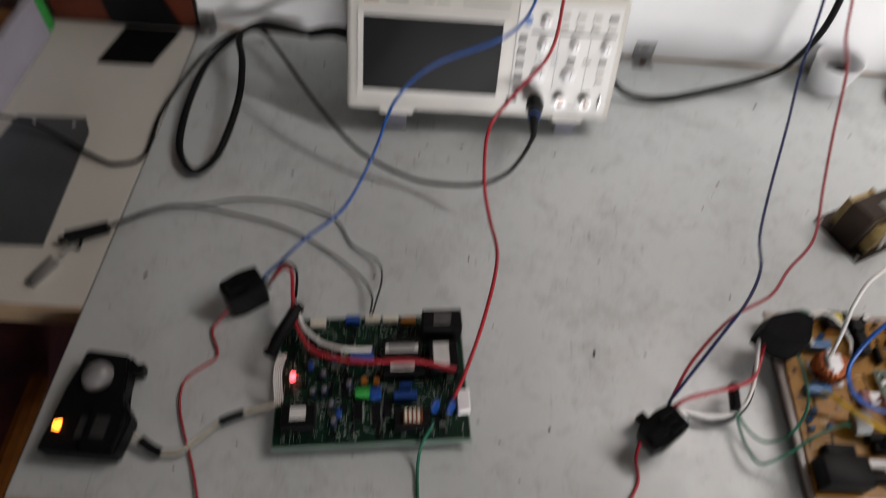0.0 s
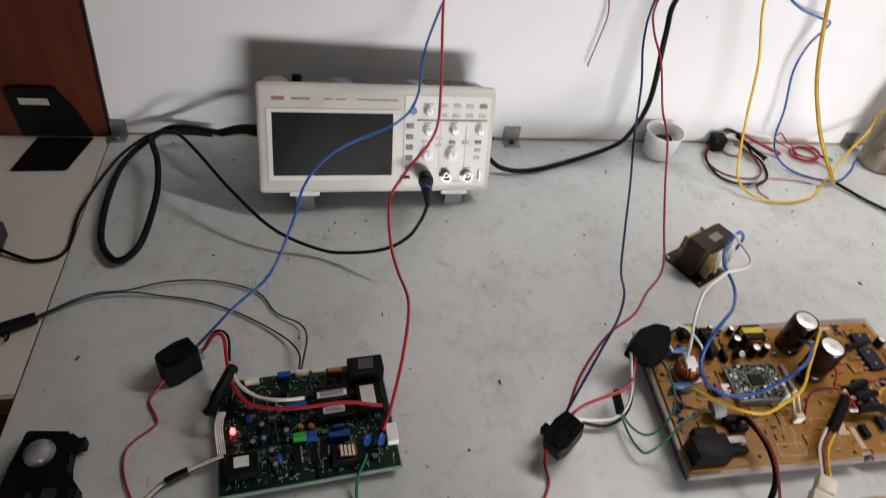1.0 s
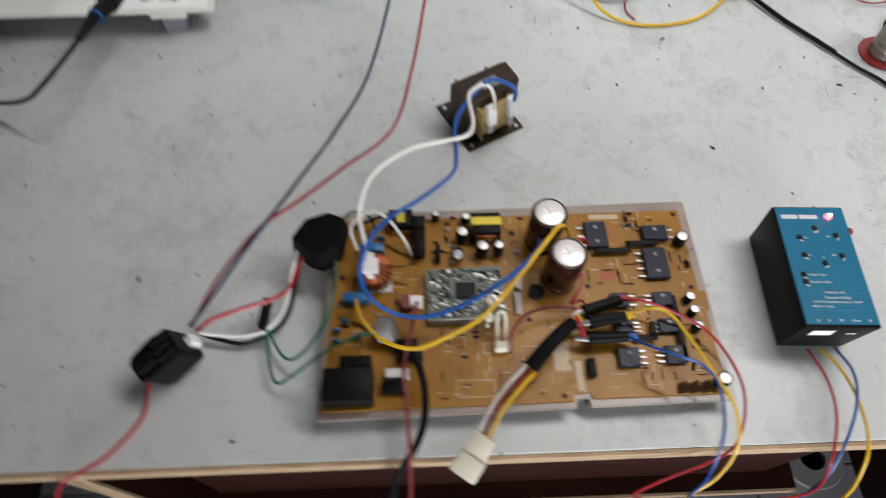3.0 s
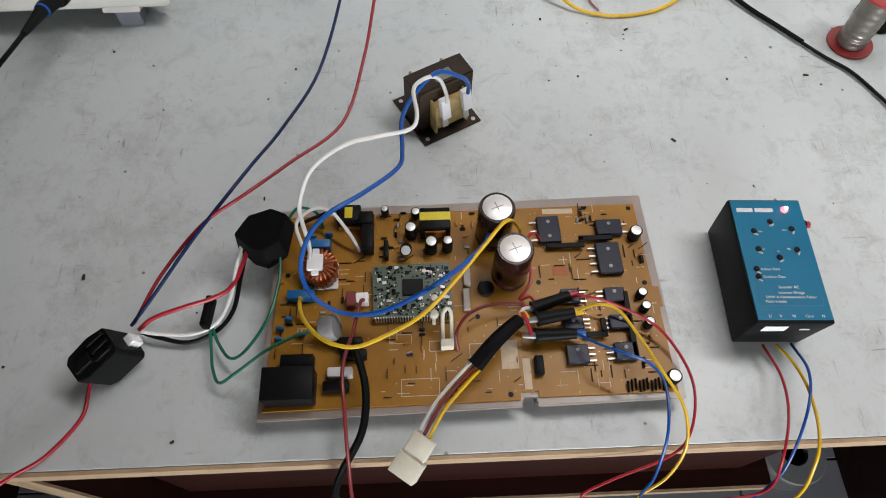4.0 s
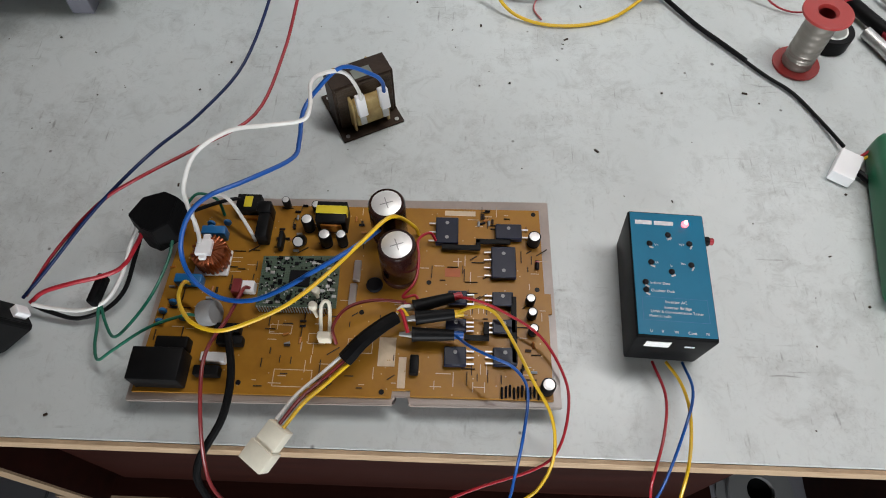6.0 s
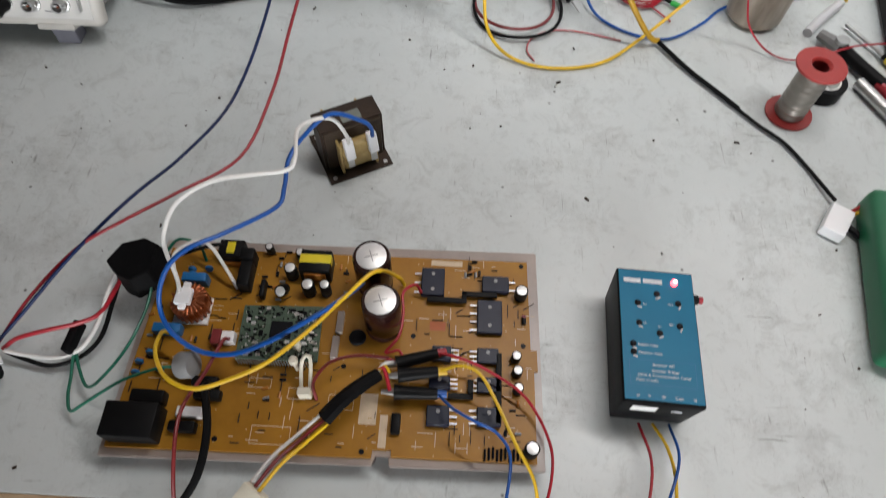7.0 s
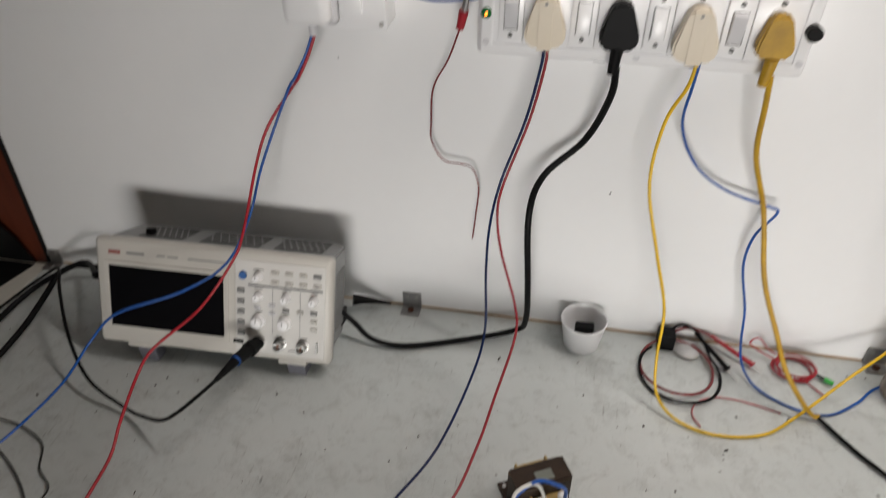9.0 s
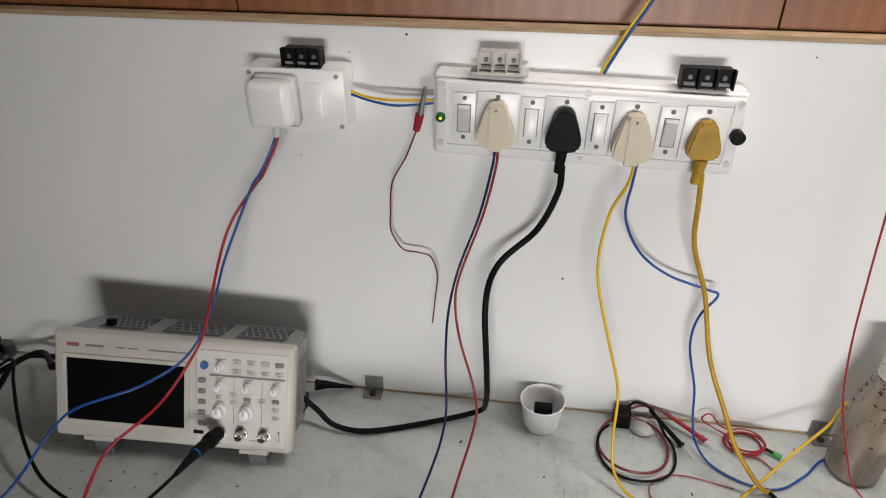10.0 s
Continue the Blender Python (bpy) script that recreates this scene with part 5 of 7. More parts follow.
    wire(ob, [(0.7375, 0.4185, 0.797), (0.752, 0.414, 0.804), (0.775, 0.406, 0.802), (0.806, 0.388, 0.796), (0.825, 0.357, 0.788), (0.826, 0.33, 0.785), (0.818, 0.305, 0.774), (0.80, 0.293, 0.764), (0.76, 0.281, 0.752), (0.738, 0.271, 0.742), (0.775, 0.268, 0.735), (0.814, 0.266, 0.725), (0.87, 0.268, 0.715), (0.893, 0.272, 0.73), (0.886, 0.285, 0.774), (0.896, 0.317, 0.784), (0.904, 0.35, 0.776), (0.898, 0.3795, 0.772)], 0.0015, RED, "red test lead looping over the bench edge")
    wire(ob, [(0.739, 0.4025, 0.80), (0.755, 0.404, 0.812), (0.77, 0.398, 0.814), (0.783, 0.378, 0.811), (0.797, 0.35, 0.808), (0.812, 0.325, 0.797), (0.815, 0.30, 0.778), (0.806, 0.282, 0.748), (0.788, 0.27, 0.72), (0.81, 0.26, 0.66), (0.86, 0.25, 0.58), (0.90, 0.25, 0.64), (0.905, 0.262, 0.74), (0.905, 0.281, 0.784), (0.91, 0.303, 0.794), (0.918, 0.335, 0.784), (0.917, 0.36, 0.777), (0.909, 0.3795, 0.772)], 0.0017, YELLOW, "yellow test lead looping over the bench edge")
    wire(ob, [(0.7395, 0.3865, 0.796), (0.752, 0.37, 0.815), (0.768, 0.359, 0.824), (0.783, 0.352, 0.823), (0.792, 0.336, 0.822), (0.788, 0.303, 0.82), (0.784, 0.278, 0.786), (0.788, 0.27, 0.73), (0.82, 0.262, 0.66), (0.86, 0.256, 0.6), (0.885, 0.26, 0.66), (0.893, 0.272, 0.72), (0.899, 0.286, 0.757), (0.91, 0.32, 0.787), (0.923, 0.352, 0.783), (0.922, 0.3795, 0.772)], 0.0015, BLUE, "blue test lead looping over the bench edge")


def bench_transformer():
    c = Vector((0.626, 0.598))
    r, l = Vector((0.683, 0.628)), Vector((0.592, 0.655))
    a = math.atan2(r.y - c.y, r.x - c.x)
    m = Matrix.Translation((c.x, c.y, T)) @ Matrix.Rotation(a, 4, "Z")
    w, d = (r - c).length, (l - c).length
    ob = thing("transformer", (0.64, 0.64, T), "small brown mains transformer on a drilled foot plate", "transformer")

    def add(name, bm, material, label="", parent=None):
        return part(name, moved(bm, m), material, parent or ob, label)

    foot = add("foot_plate", bx(0, 0, 0.0004, w, d, 0.0022, 0.0004, 1), RUST)
    for x, y in ((0.006, 0.0055), (w - 0.006, 0.0055), (0.006, d - 0.0055), (w - 0.006, d - 0.0055)):
        add("hole", cyl(0.0022, 0.0003, (x, y, 0.0022), 14), TIN, "", foot)
    add("core", bx(0.0045, 0.0165, 0.0023, w - 0.0035, 0.0465, 0.054, 0.0008, 1), LAMS, "brown laminated iron core")
    add("clamp", join(bx(0.002, 0.019, 0.0023, 0.0044, 0.044, 0.0555), bx(w - 0.0034, 0.019, 0.0023, w - 0.001, 0.044, 0.0555), bx(0.002, 0.019, 0.0543, w - 0.001, 0.044, 0.0562, 0.0004, 1)), RUST, "rusty steel clamp band")
    for y0, y1 in ((0.0055, 0.0164), (0.0466, 0.0575)):
        b = add("bobbin", bx(0.017, y0, 0.009, 0.049, y1, 0.041, 0.003, 2), BOBBIN, "yellowed paper bobbin")
        for q in (0.0145, 0.049):
            add("bobbin_cheek", bx(q, y0 - 0.001, 0.006, q + 0.0025, y1, 0.044, 0.0005, 1), BOBBIN, "", b)
    for k, x in enumerate((0.0235, 0.0465)):
        s = add("terminal_sleeve", moved(bx(-0.0045, -0.004, -0.011, 0.0045, 0.003, 0.011, 0.0008, 1), Matrix.Translation((x, 0.0035, 0.041)) @ Matrix.Rotation(radians(-14), 4, "X")), WHITE_PLASTIC, "white spade-terminal sleeve")
        add("spade", moved(bx(-0.003, -0.0006, -0.014, 0.003, 0.0006, 0), Matrix.Translation((x, 0.004, 0.031)) @ Matrix.Rotation(radians(-14), 4, "X")), TIN, "", s)
    add("paint_dab", moved(bx(0.026, 0.022, 0.0562, 0.045, 0.034, 0.0566, 0.0002, 1), Matrix.Identity(4)), mat("grey_green_dab", (0.2, 0.22, 0.19), 0.6), "grey paint dab")
    wire(ob, [m @ Vector((0.0235, 0.0005, 0.052)), m @ Vector((0.022, -0.001, 0.066)), m @ Vector((0.014, -0.002, 0.0905)), m @ Vector((0.0, -0.006, 0.104)), (0.617, 0.571, 0.875), (0.619, 0.545, 0.874), (0.613, 0.536, 0.868), (0.588, 0.529, 0.869), (0.564, 0.511, 0.883), (0.539, 0.496, 0.875), (0.528, 0.479, 0.858), (0.527, 0.47, 0.843), (0.529, 0.46, 0.815), (0.524, 0.444, 0.783)], 0.0023, WHITE_WIRE, "white lead running to the inverter board")
    wire(ob, [m @ Vector((0.0465, 0.0005, 0.052)), m @ Vector((0.045, -0.001, 0.067)), m @ Vector((0.035, -0.003, 0.083)), (0.637, 0.6, 0.862), (0.616, 0.583, 0.852), (0.606, 0.562, 0.847), (0.606, 0.536, 0.843), (0.602, 0.518, 0.841), (0.575, 0.484, 0.857), (0.551, 0.463, 0.864), (0.535, 0.45, 0.853), (0.526, 0.435, 0.83), (0.533, 0.419, 0.814), (0.555, 0.407, 0.806), (0.582, 0.404, 0.81), (0.61, 0.408, 0.826), (0.632, 0.416, 0.838), (0.652, 0.431, 0.838), (0.668, 0.45, 0.83), (0.6755, 0.47, 0.812)], 0.0025, BLUE, "blue lead arching to the inverter board")


def tester():
    m = Matrix.Translation((0.9083, 0.4374, T)) @ Matrix.Rotation(radians(-2.3), 4, "Z") @ Matrix.Diagonal((0.935, 0.945, 1, 1))
    ob = thing("bridge_tester", (0.9095, 0.438, T), "black handheld tester with a blue printed front, one red light lit", "tester")

    def add(name, bm, material, label="", parent=None):
        return part(name, moved(bm, m), material, parent or ob, label)

    w, d, h = 0.064, 0.117, 0.0545
    case = bx(-w / 2 - 0.001, -d / 2 - 0.001, 0.0004, w / 2 + 0.001, d / 2 + 0.001, h, 0.002, 2)
    for v in case.verts:
        if v.co.z < h / 2:
            v.co.x, v.co.y = v.co.x * 0.93 + 0.001, v.co.y * 0.96 + 0.0015
    add("case", case, BLACK)
    face = add("front_foil", bx(-w / 2 + 0.0005, -d / 2 + 0.002, h, w / 2 - 0.0005, d / 2 - 0.001, h + 0.0009, 0.0002, 1), TESTER_BLUE, "blue printed front foil")
    t = h + 0.001
    for x, y in ((0.0, 0.036), (-0.0165, 0.0265), (0.0175, 0.0285), (-0.0165, 0.0085), (0.017, 0.008), (0.0, 0.0005), (-0.0225, -0.0105), (-0.0225, -0.0175)):
        s = add("led_hole", turned([(0, 0), (0.0026, 0), (0.0026, 0.0006), (0.0014, 0.0012), (0, 0.0014)], 14, (x, y, t)), CHIP, "dark led in its hole")
        add("solder_smear", moved(bx(-0.0019, -0.0007, 0, 0.0019, 0.0007, 0.0003), Matrix.Translation((x + 0.0012, y - 0.0035, t)) @ Matrix.Rotation(x * 40 + 0.4, 4, "Z")), CLEAR, "", s)
    led = add("lit_led", turned([(0, 0), (0.003, 0), (0.003, 0.0015), (0.002, 0.0035), (0, 0.0042)], 16, (0.0155, 0.0475, t)), LED_RED, "lit red led")
    add("led_core", turned([(0, 0), (0.0016, 0), (0.0012, 0.0012), (0, 0.0016)], 12, (0.0155, 0.0475, t + 0.0038)), LED_CORE, "", led)
    # maker's name as plain bars
    for k, ww in enumerate((0.0145, 0.0165)):
        add("name_bar", bx(-0.0275 + k * 0.0165, 0.0455, t, -0.0275 + k * 0.0165 + ww, 0.0495, t + 0.0002), WHITE_INK, "", face)

    def txt(s, x, y, size):
        words(s, size, WHITE_INK, ob, m @ Matrix.Translation((x, y, t + 0.0001)), "CENTER")

    for s, x, y, z in (("U+", 0.0005, 0.0315, 0.003), ("V+", -0.0105, 0.0255, 0.003), ("W+", 0.011, 0.027, 0.003), ("U-", -0.0115, 0.0085, 0.003), ("V-", 0.0005, 0.006, 0.003), ("W-", 0.0105, 0.0085, 0.003),
                       ("Indoor Data", -0.0105, -0.0108, 0.0033), ("Outdoor Data", -0.009, -0.0178, 0.0033), ("Inverter AC", 0.001, -0.0275, 0.0036), ("Inverter Bridge", 0.002, -0.0325, 0.0036),
                       ("UVW & Communication Tester", 0.001, -0.0365, 0.0033), ("Made in India", -0.013, -0.0405, 0.0033), ("U", -0.021, -0.0535, 0.0034), ("V", -0.012, -0.0535, 0.0034), ("W", -0.001, -0.0535, 0.0034), ("Com", 0.0115, -0.0535, 0.0034), ("N", 0.0235, -0.0535, 0.0034)):
        txt(s, x, y, z)
    add("frame_line", join(bx(-0.0265, -0.0442, t, 0.0265, -0.0440, t + 0.0001), bx(-0.0265, -0.0238, t, 0.0265, -0.0236, t + 0.0001), bx(-0.0266, -0.0442, t, -0.0264, -0.0236, t + 0.0001), bx(0.0264, -0.0442, t, 0.0266, -0.0236, t + 0.0001)), BLUE_CAP, "", face)
    j = add("side_jack", cyl(0.0042, 0.008, (w / 2 + 0.001, 0.0415, 0.041), 14, 0.0006, Matrix.Rotation(radians(90), 4, "Y")), BLACK, "black side jack")
    add("jack_tip", cyl(0.0032, 0.004, (w / 2 + 0.009, 0.0415, 0.041), 12, 0.0006, Matrix.Rotation(radians(90), 4, "Y")), RED, "red tip", j)
    add("paper_label", bx(-0.0235, -d / 2 - 0.0016, 0.0395, -0.0035, -d / 2 - 0.0011, 0.0495), LABEL, "white paper sticker")
    add("side_print", bx(0.009, -d / 2 - 0.0014, 0.041, 0.017, -d / 2 - 0.0011, 0.0435), WHITE_INK)


def green_board():
    g = 6.2
    M = Matrix.Translation((0.034, 0.353, 0)) @ Matrix.Rotation(radians(g), 4, "Z")
    inv = M.inverted()
    ob = thing("control_board", (0.11, 0.42, T), "dark green control board with relays, labels and a lit red led", "circuit board")
    z = 0.7735

    def add(name, x0, y0, x1, y1, h, material, label="", parent=None, bev=0.0008, lift=0.0):
        """A part over the board, by its corners in the bench's own axes, squared to the board."""
        a, b = inv @ Vector((x0, y0, 0)), inv @ Vector((x1, y1, 0))
        return part(name, moved(bx(a.x, a.y, z + lift, b.x, b.y, z + lift + h, bev, 1), M), material, parent or ob, label)

    part("board", moved(bx(0, 0, z - 0.0018, 0.169, 0.123, z, 0.0003, 1), M), BOARD_GREEN, ob, "dark green board")
    part("edge_rail", moved(join(bx(-0.002, -0.0012, z - 0.0055, 0.171, -0.0004, z + 0.0006), bx(-0.002, 0.1234, z - 0.0045, 0.171, 0.1242, z - 0.001), bx(-0.0012, -0.0003, z - 0.0045, -0.0004, 0.1233, z - 0.001), bx(0.1694, -0.0003, z - 0.0045, 0.1702, 0.1233, z - 0.001)), M), mat("pale_green_rail", (0.16, 0.24, 0.2), 0.4), ob, "pale green board rail")
    for fx, fy in ((0.012, 0.012), (0.157, 0.012), (0.012, 0.111), (0.157, 0.111)):
        part("foot", moved(bx(fx - 0.006, fy - 0.006, T + 0.0003, fx + 0.006, fy + 0.006, z - 0.0019), M), BLACK, ob, "black foot under the board")
    rl = add("relay", 0.1545, 0.462, 0.189, 0.486, 0.026, BLACK, "black relay", bev=0.0012)
    for k in range(5):
        add("relay_print", 0.164, 0.4685 + 0.0026 * k, 0.18, 0.4693 + 0.0026 * k, 0.0002, GREY_KEY, "", rl, 0.0, 0.0261)
    r2 = add("relay", 0.119, 0.439, 0.153, 0.46, 0.015, BLACK, "black relay with a paper label", bev=0.0012)
    add("paper_label", 0.122, 0.4415, 0.151, 0.4515, 0.0003, LABEL, "", r2, 0.0, 0.0151)
    r3 = add("relay", 0.163, 0.427, 0.187, 0.459, 0.015, BLACK, "black relay with a paper label", bev=0.0012)
    add("paper_label", 0.167, 0.4315, 0.179, 0.455, 0.0003, LABEL, "", r3, 0.0, 0.0151)
    r4 = add("relay", 0.122, 0.42, 0.158, 0.4365, 0.013, BLACK, "black relay with a paper label", bev=0.0012)
    add("paper_label", 0.128, 0.4245, 0.149, 0.4335, 0.0003, LABEL, "", r4, 0.0, 0.0131)
    for r_, x0, x1, y0 in ((r2, 0.1245, 0.1485, 0.4445), (r3, 0.1695, 0.1765, 0.44), (r4, 0.1305, 0.1465, 0.4275)):
        for k in range(3):
            add("label_print", x0, y0 + k * 0.0024, x1, y0 + 0.0009 + k * 0.0024, 0.0002, INK, "", r_, 0.0, 0.0156 if r_ is not r4 else 0.0136)
    sq = add("chip_socket", 0.0395, 0.3655, 0.066, 0.391, 0.012, BLACK, "black transformer block")
    add("white_label", 0.046, 0.374, 0.0585, 0.386, 0.0004, LABEL, "", sq, 0.0, 0.0121)
    cw = add("copper_coil", 0.136, 0.373, 0.165, 0.392, 0.012, BLACK, "black coil former")
    add("winding", 0.143, 0.377, 0.159, 0.389, 0.003, COPPER, "copper winding", cw, 0.0006, 0.0121)
    for k in range(4):
        add("winding_band", 0.1445 + 0.0037 * k, 0.3775, 0.1455 + 0.0037 * k, 0.3885, 0.0006, CREAM, "", cw, 0.0, 0.0152)
    add("trimmer", 0.0985, 0.401, 0.112, 0.409, 0.010, GREEN_PART, "bright green trimmer")
    add("blue_block", 0.112, 0.4, 0.121, 0.409, 0.011, BLUE_DEEP, "blue block capacitor")
    add("blue_block", 0.133, 0.399, 0.153, 0.408, 0.011, BLUE_DEEP, "blue block capacitor")
    add("blue_block", 0.137, 0.411, 0.148, 0.416, 0.009, BLUE_DEEP, "blue block capacitor")
    add("blue_terminal", 0.081, 0.474, 0.094, 0.481, 0.01, BLUE_DEEP, "blue terminal")
    add("blue_terminal", 0.09, 0.434, 0.111, 0.443, 0.011, BLUE_DEEP, "blue terminal")
    for x, y in ((0.168, 0.396), (0.182, 0.396)):
        part("blue_disc", moved(turned([(0, 0), (0.0055, 0.0003), (0.0065, 0.0022), (0.0055, 0.004), (0, 0.0045)], 18, (0, 0, 0), Matrix.Rotation(radians(75), 4, "X")), Matrix.Translation((x, y, z + 0.0085)) @ Matrix.Rotation(radians(60), 4, "Z")), BLUE_DEEP, ob, "blue disc capacitor")
    add("white_terminal", 0.1905, 0.392, 0.1995, 0.4135, 0.009, WHITE_PLASTIC, "white terminal")
    for x0 in (0.099, 0.116, 0.133):
        add("edge_connector", x0, 0.4775, x0 + 0.014, 0.484, 0.008, CREAM if x0 < 0.13 else ORANGE_TAPE, "cream edge connector")
    add("edge_connector", 0.048, 0.469, 0.062, 0.476, 0.008, CREAM, "cream edge connector")
    for x, y in ((0.071, 0.405), (0.068, 0.42), (0.083, 0.377), (0.079, 0.392), (0.092, 0.412), (0.075, 0.437), (0.061, 0.402)):
        elcap(ob, x, y, z, 0.0031, 0.009, NAVY, top=ZINC)
    for x, y in ((0.086, 0.385), (0.055, 0.428), (0.105, 0.416), (0.116, 0.416)):
        part("component", cyl(0.003, 0.008, (x, y, z), 12, 0.0008), ORANGE_TAPE if x > 0.1 else BLUE_DEEP, ob)
    led = part("lit_led", turned([(0, 0), (0.0027, 0), (0.0027, 0.004), (0.0018, 0.0062), (0, 0.007)], 14, (0.0405, 0.4165, z + 0.002)), LED_RED, ob, "lit red led")
    rng = random.Random(8)
    bits, pale = [], []
    silk = []
    for k in range(520):
        x, y = rng.uniform(0.004, 0.165), rng.uniform(0.004, 0.119)
        w, d = rng.choice(((0.004, 0.0005), (0.0005, 0.003), (0.0012, 0.0008), (0.002, 0.001), (0.001, 0.001)))
        silk.append(moved(bx(x - w / 2, y - d / 2, z, x + w / 2, y + d / 2, z + 0.0003), M))
    # rows of pins beside the small packages
    for cx, cy, rows in ((0.072, 0.028, 7), (0.088, 0.026, 7), (0.06, 0.05, 5), (0.052, 0.088, 6), (0.03, 0.1, 6), (0.098, 0.03, 6)):
        bits.append(moved(bx(cx - 0.0035, cy - rows * 0.0013, z, cx + 0.0035, cy + rows * 0.0013, z + 0.0035, 0.0003, 1), M))
        for k in range(rows):
            for sx in (-0.0045, 0.0045):
                y = cy + (k - rows / 2 + 0.5) * 0.0025
                silk.append(moved(bx(cx + sx - 0.0009, y - 0.0005, z, cx + sx + 0.0009, y + 0.0005, z + 0.0012), M))
    tagged(part("silk_print", join(*silk), mat("board_silk_print", (0.5, 0.6, 0.55), 0.5, 0, 0.2, 200), ob), kind="stuff")
    for k in range(300):
        x, y = rng.uniform(0.003, 0.166), rng.uniform(0.003, 0.12)
        w, d = rng.choice(((0.0016, 0.003), (0.003, 0.0016), (0.002, 0.002), (0.006, 0.004), (0.002, 0.007)))
        (bits if rng.random() < 0.5 else pale).append(moved(bx(x - w / 2, y - d / 2, z, x + w / 2, y + d / 2, z + rng.uniform(0.001, 0.004)), M))
    tagged(part("chip_component", join(*bits), CHIP, ob), kind="stuff")
    tagged(part("solder_joints", join(*pale), mat("dull_solder", (0.12, 0.15, 0.13), 0.5, 0.3, 0.2, 200), ob), kind="stuff")
    # wires of this board
    wire(ob, [(0.004, 0.513, 0.784), (0.016, 0.519, 0.80), (0.026, 0.512, 0.802), (0.031, 0.485, 0.795), (0.038, 0.462, 0.79), (0.059, 0.437, 0.79), (0.101, 0.427, 0.796), (0.148, 0.431, 0.796), (0.187, 0.427, 0.792)], 0.0025, RED, "thick red lead across the board")
    wire(ob, [(0.002, 0.512, 0.782), (0.016, 0.523, 0.80), (0.03, 0.514, 0.802), (0.033, 0.487, 0.793)], 0.0018, BLACK_SOFT)
    wire(ob, [(0.033, 0.487, 0.793), (0.044, 0.462, 0.791), (0.065, 0.445, 0.791), (0.089, 0.441, 0.79), (0.109, 0.444, 0.787)], 0.0024, WHITE_WIRE, "white lead")
    for k in range(5):
        wire(ob, [(0.026 + 0.0017 * k, 0.434, 0.785), (0.0255 + 0.0017 * k, 0.415, 0.789), (0.029 + 0.0017 * k, 0.393, 0.777)], 0.0009, WHITE_WIRE)
    cl = part("tape_wrap", tube([(0.018, 0.432, 0.783), (0.024, 0.45, 0.79), (0.032, 0.469, 0.792), (0.036, 0.482, 0.79)], 0.0052, 10, 4, 0.0065), BLACK, ob, "black tape wrap")
    part("wrap_tail", tube([(0.012, 0.436, 0.781), (0.02, 0.442, 0.784)], 0.0035, 8, 0), BLACK, cl)
    wire(ob, [(0.168, 0.383, 0.776), (0.168, 0.376, 0.785), (0.16, 0.362, 0.775), (0.158, 0.345, 0.764), (0.16, 0.318, 0.763), (0.162, 0.30, 0.763), (0.163, 0.29, 0.74), (0.165, 0.285, 0.6)], 0.0019, GREEN_WIRE, "green lead hanging over the bench edge")


def connector(x, y, deg, s, label, tilt=0.0):
    """A black mains connector housing with flanges and a latch."""
    m = Matrix.Translation((x, y, T)) @ Matrix.Rotation(radians(deg), 4, "Z") @ Matrix.Translation((0.004, 0, 0.0215 * math.sin(radians(tilt)))) @ Matrix.Rotation(radians(-tilt), 4, "Y") @ Matrix.Diagonal((0.8, 0.85, 1, 1))
    ob = thing("connector", (x, y, T), label, "connector", "black connectors")
    part("housing", moved(prism([(-0.025, -0.012), (-0.014, -0.016), (0.02, -0.0155), (0.023, -0.012), (0.023, 0.013), (0.004, 0.0165), (-0.021, 0.0145), (-0.026, 0.009)], 0.0006, 0.024 * s, 0.0008), m), BLACK, ob)
    part("latch", moved(bx(-0.02, -0.008, 0.0241 * s, 0.0, 0.002, 0.0265 * s, 0.0005, 1), m), BLACK, ob)
    part("flange", moved(bx(-0.013, 0.0165, 0.001, -0.001, 0.026, 0.018, 0.0012, 1), m), BLACK, ob)
    for k in range(3):
        part("rib", moved(bx(0.002, -0.0115 + 0.0085 * k, 0.0241 * s, 0.0215, -0.0085 + 0.0085 * k, 0.0262 * s, 0.0004, 1), m), BLACK, ob)
    part("insert", moved(bx(0.0215, -0.007, 0.006, 0.031, 0.004, 0.018, 0.0008, 1), m), CLEAR if s < 1.5 else WHITE_PLASTIC, ob, "pale terminal insert")
    return ob


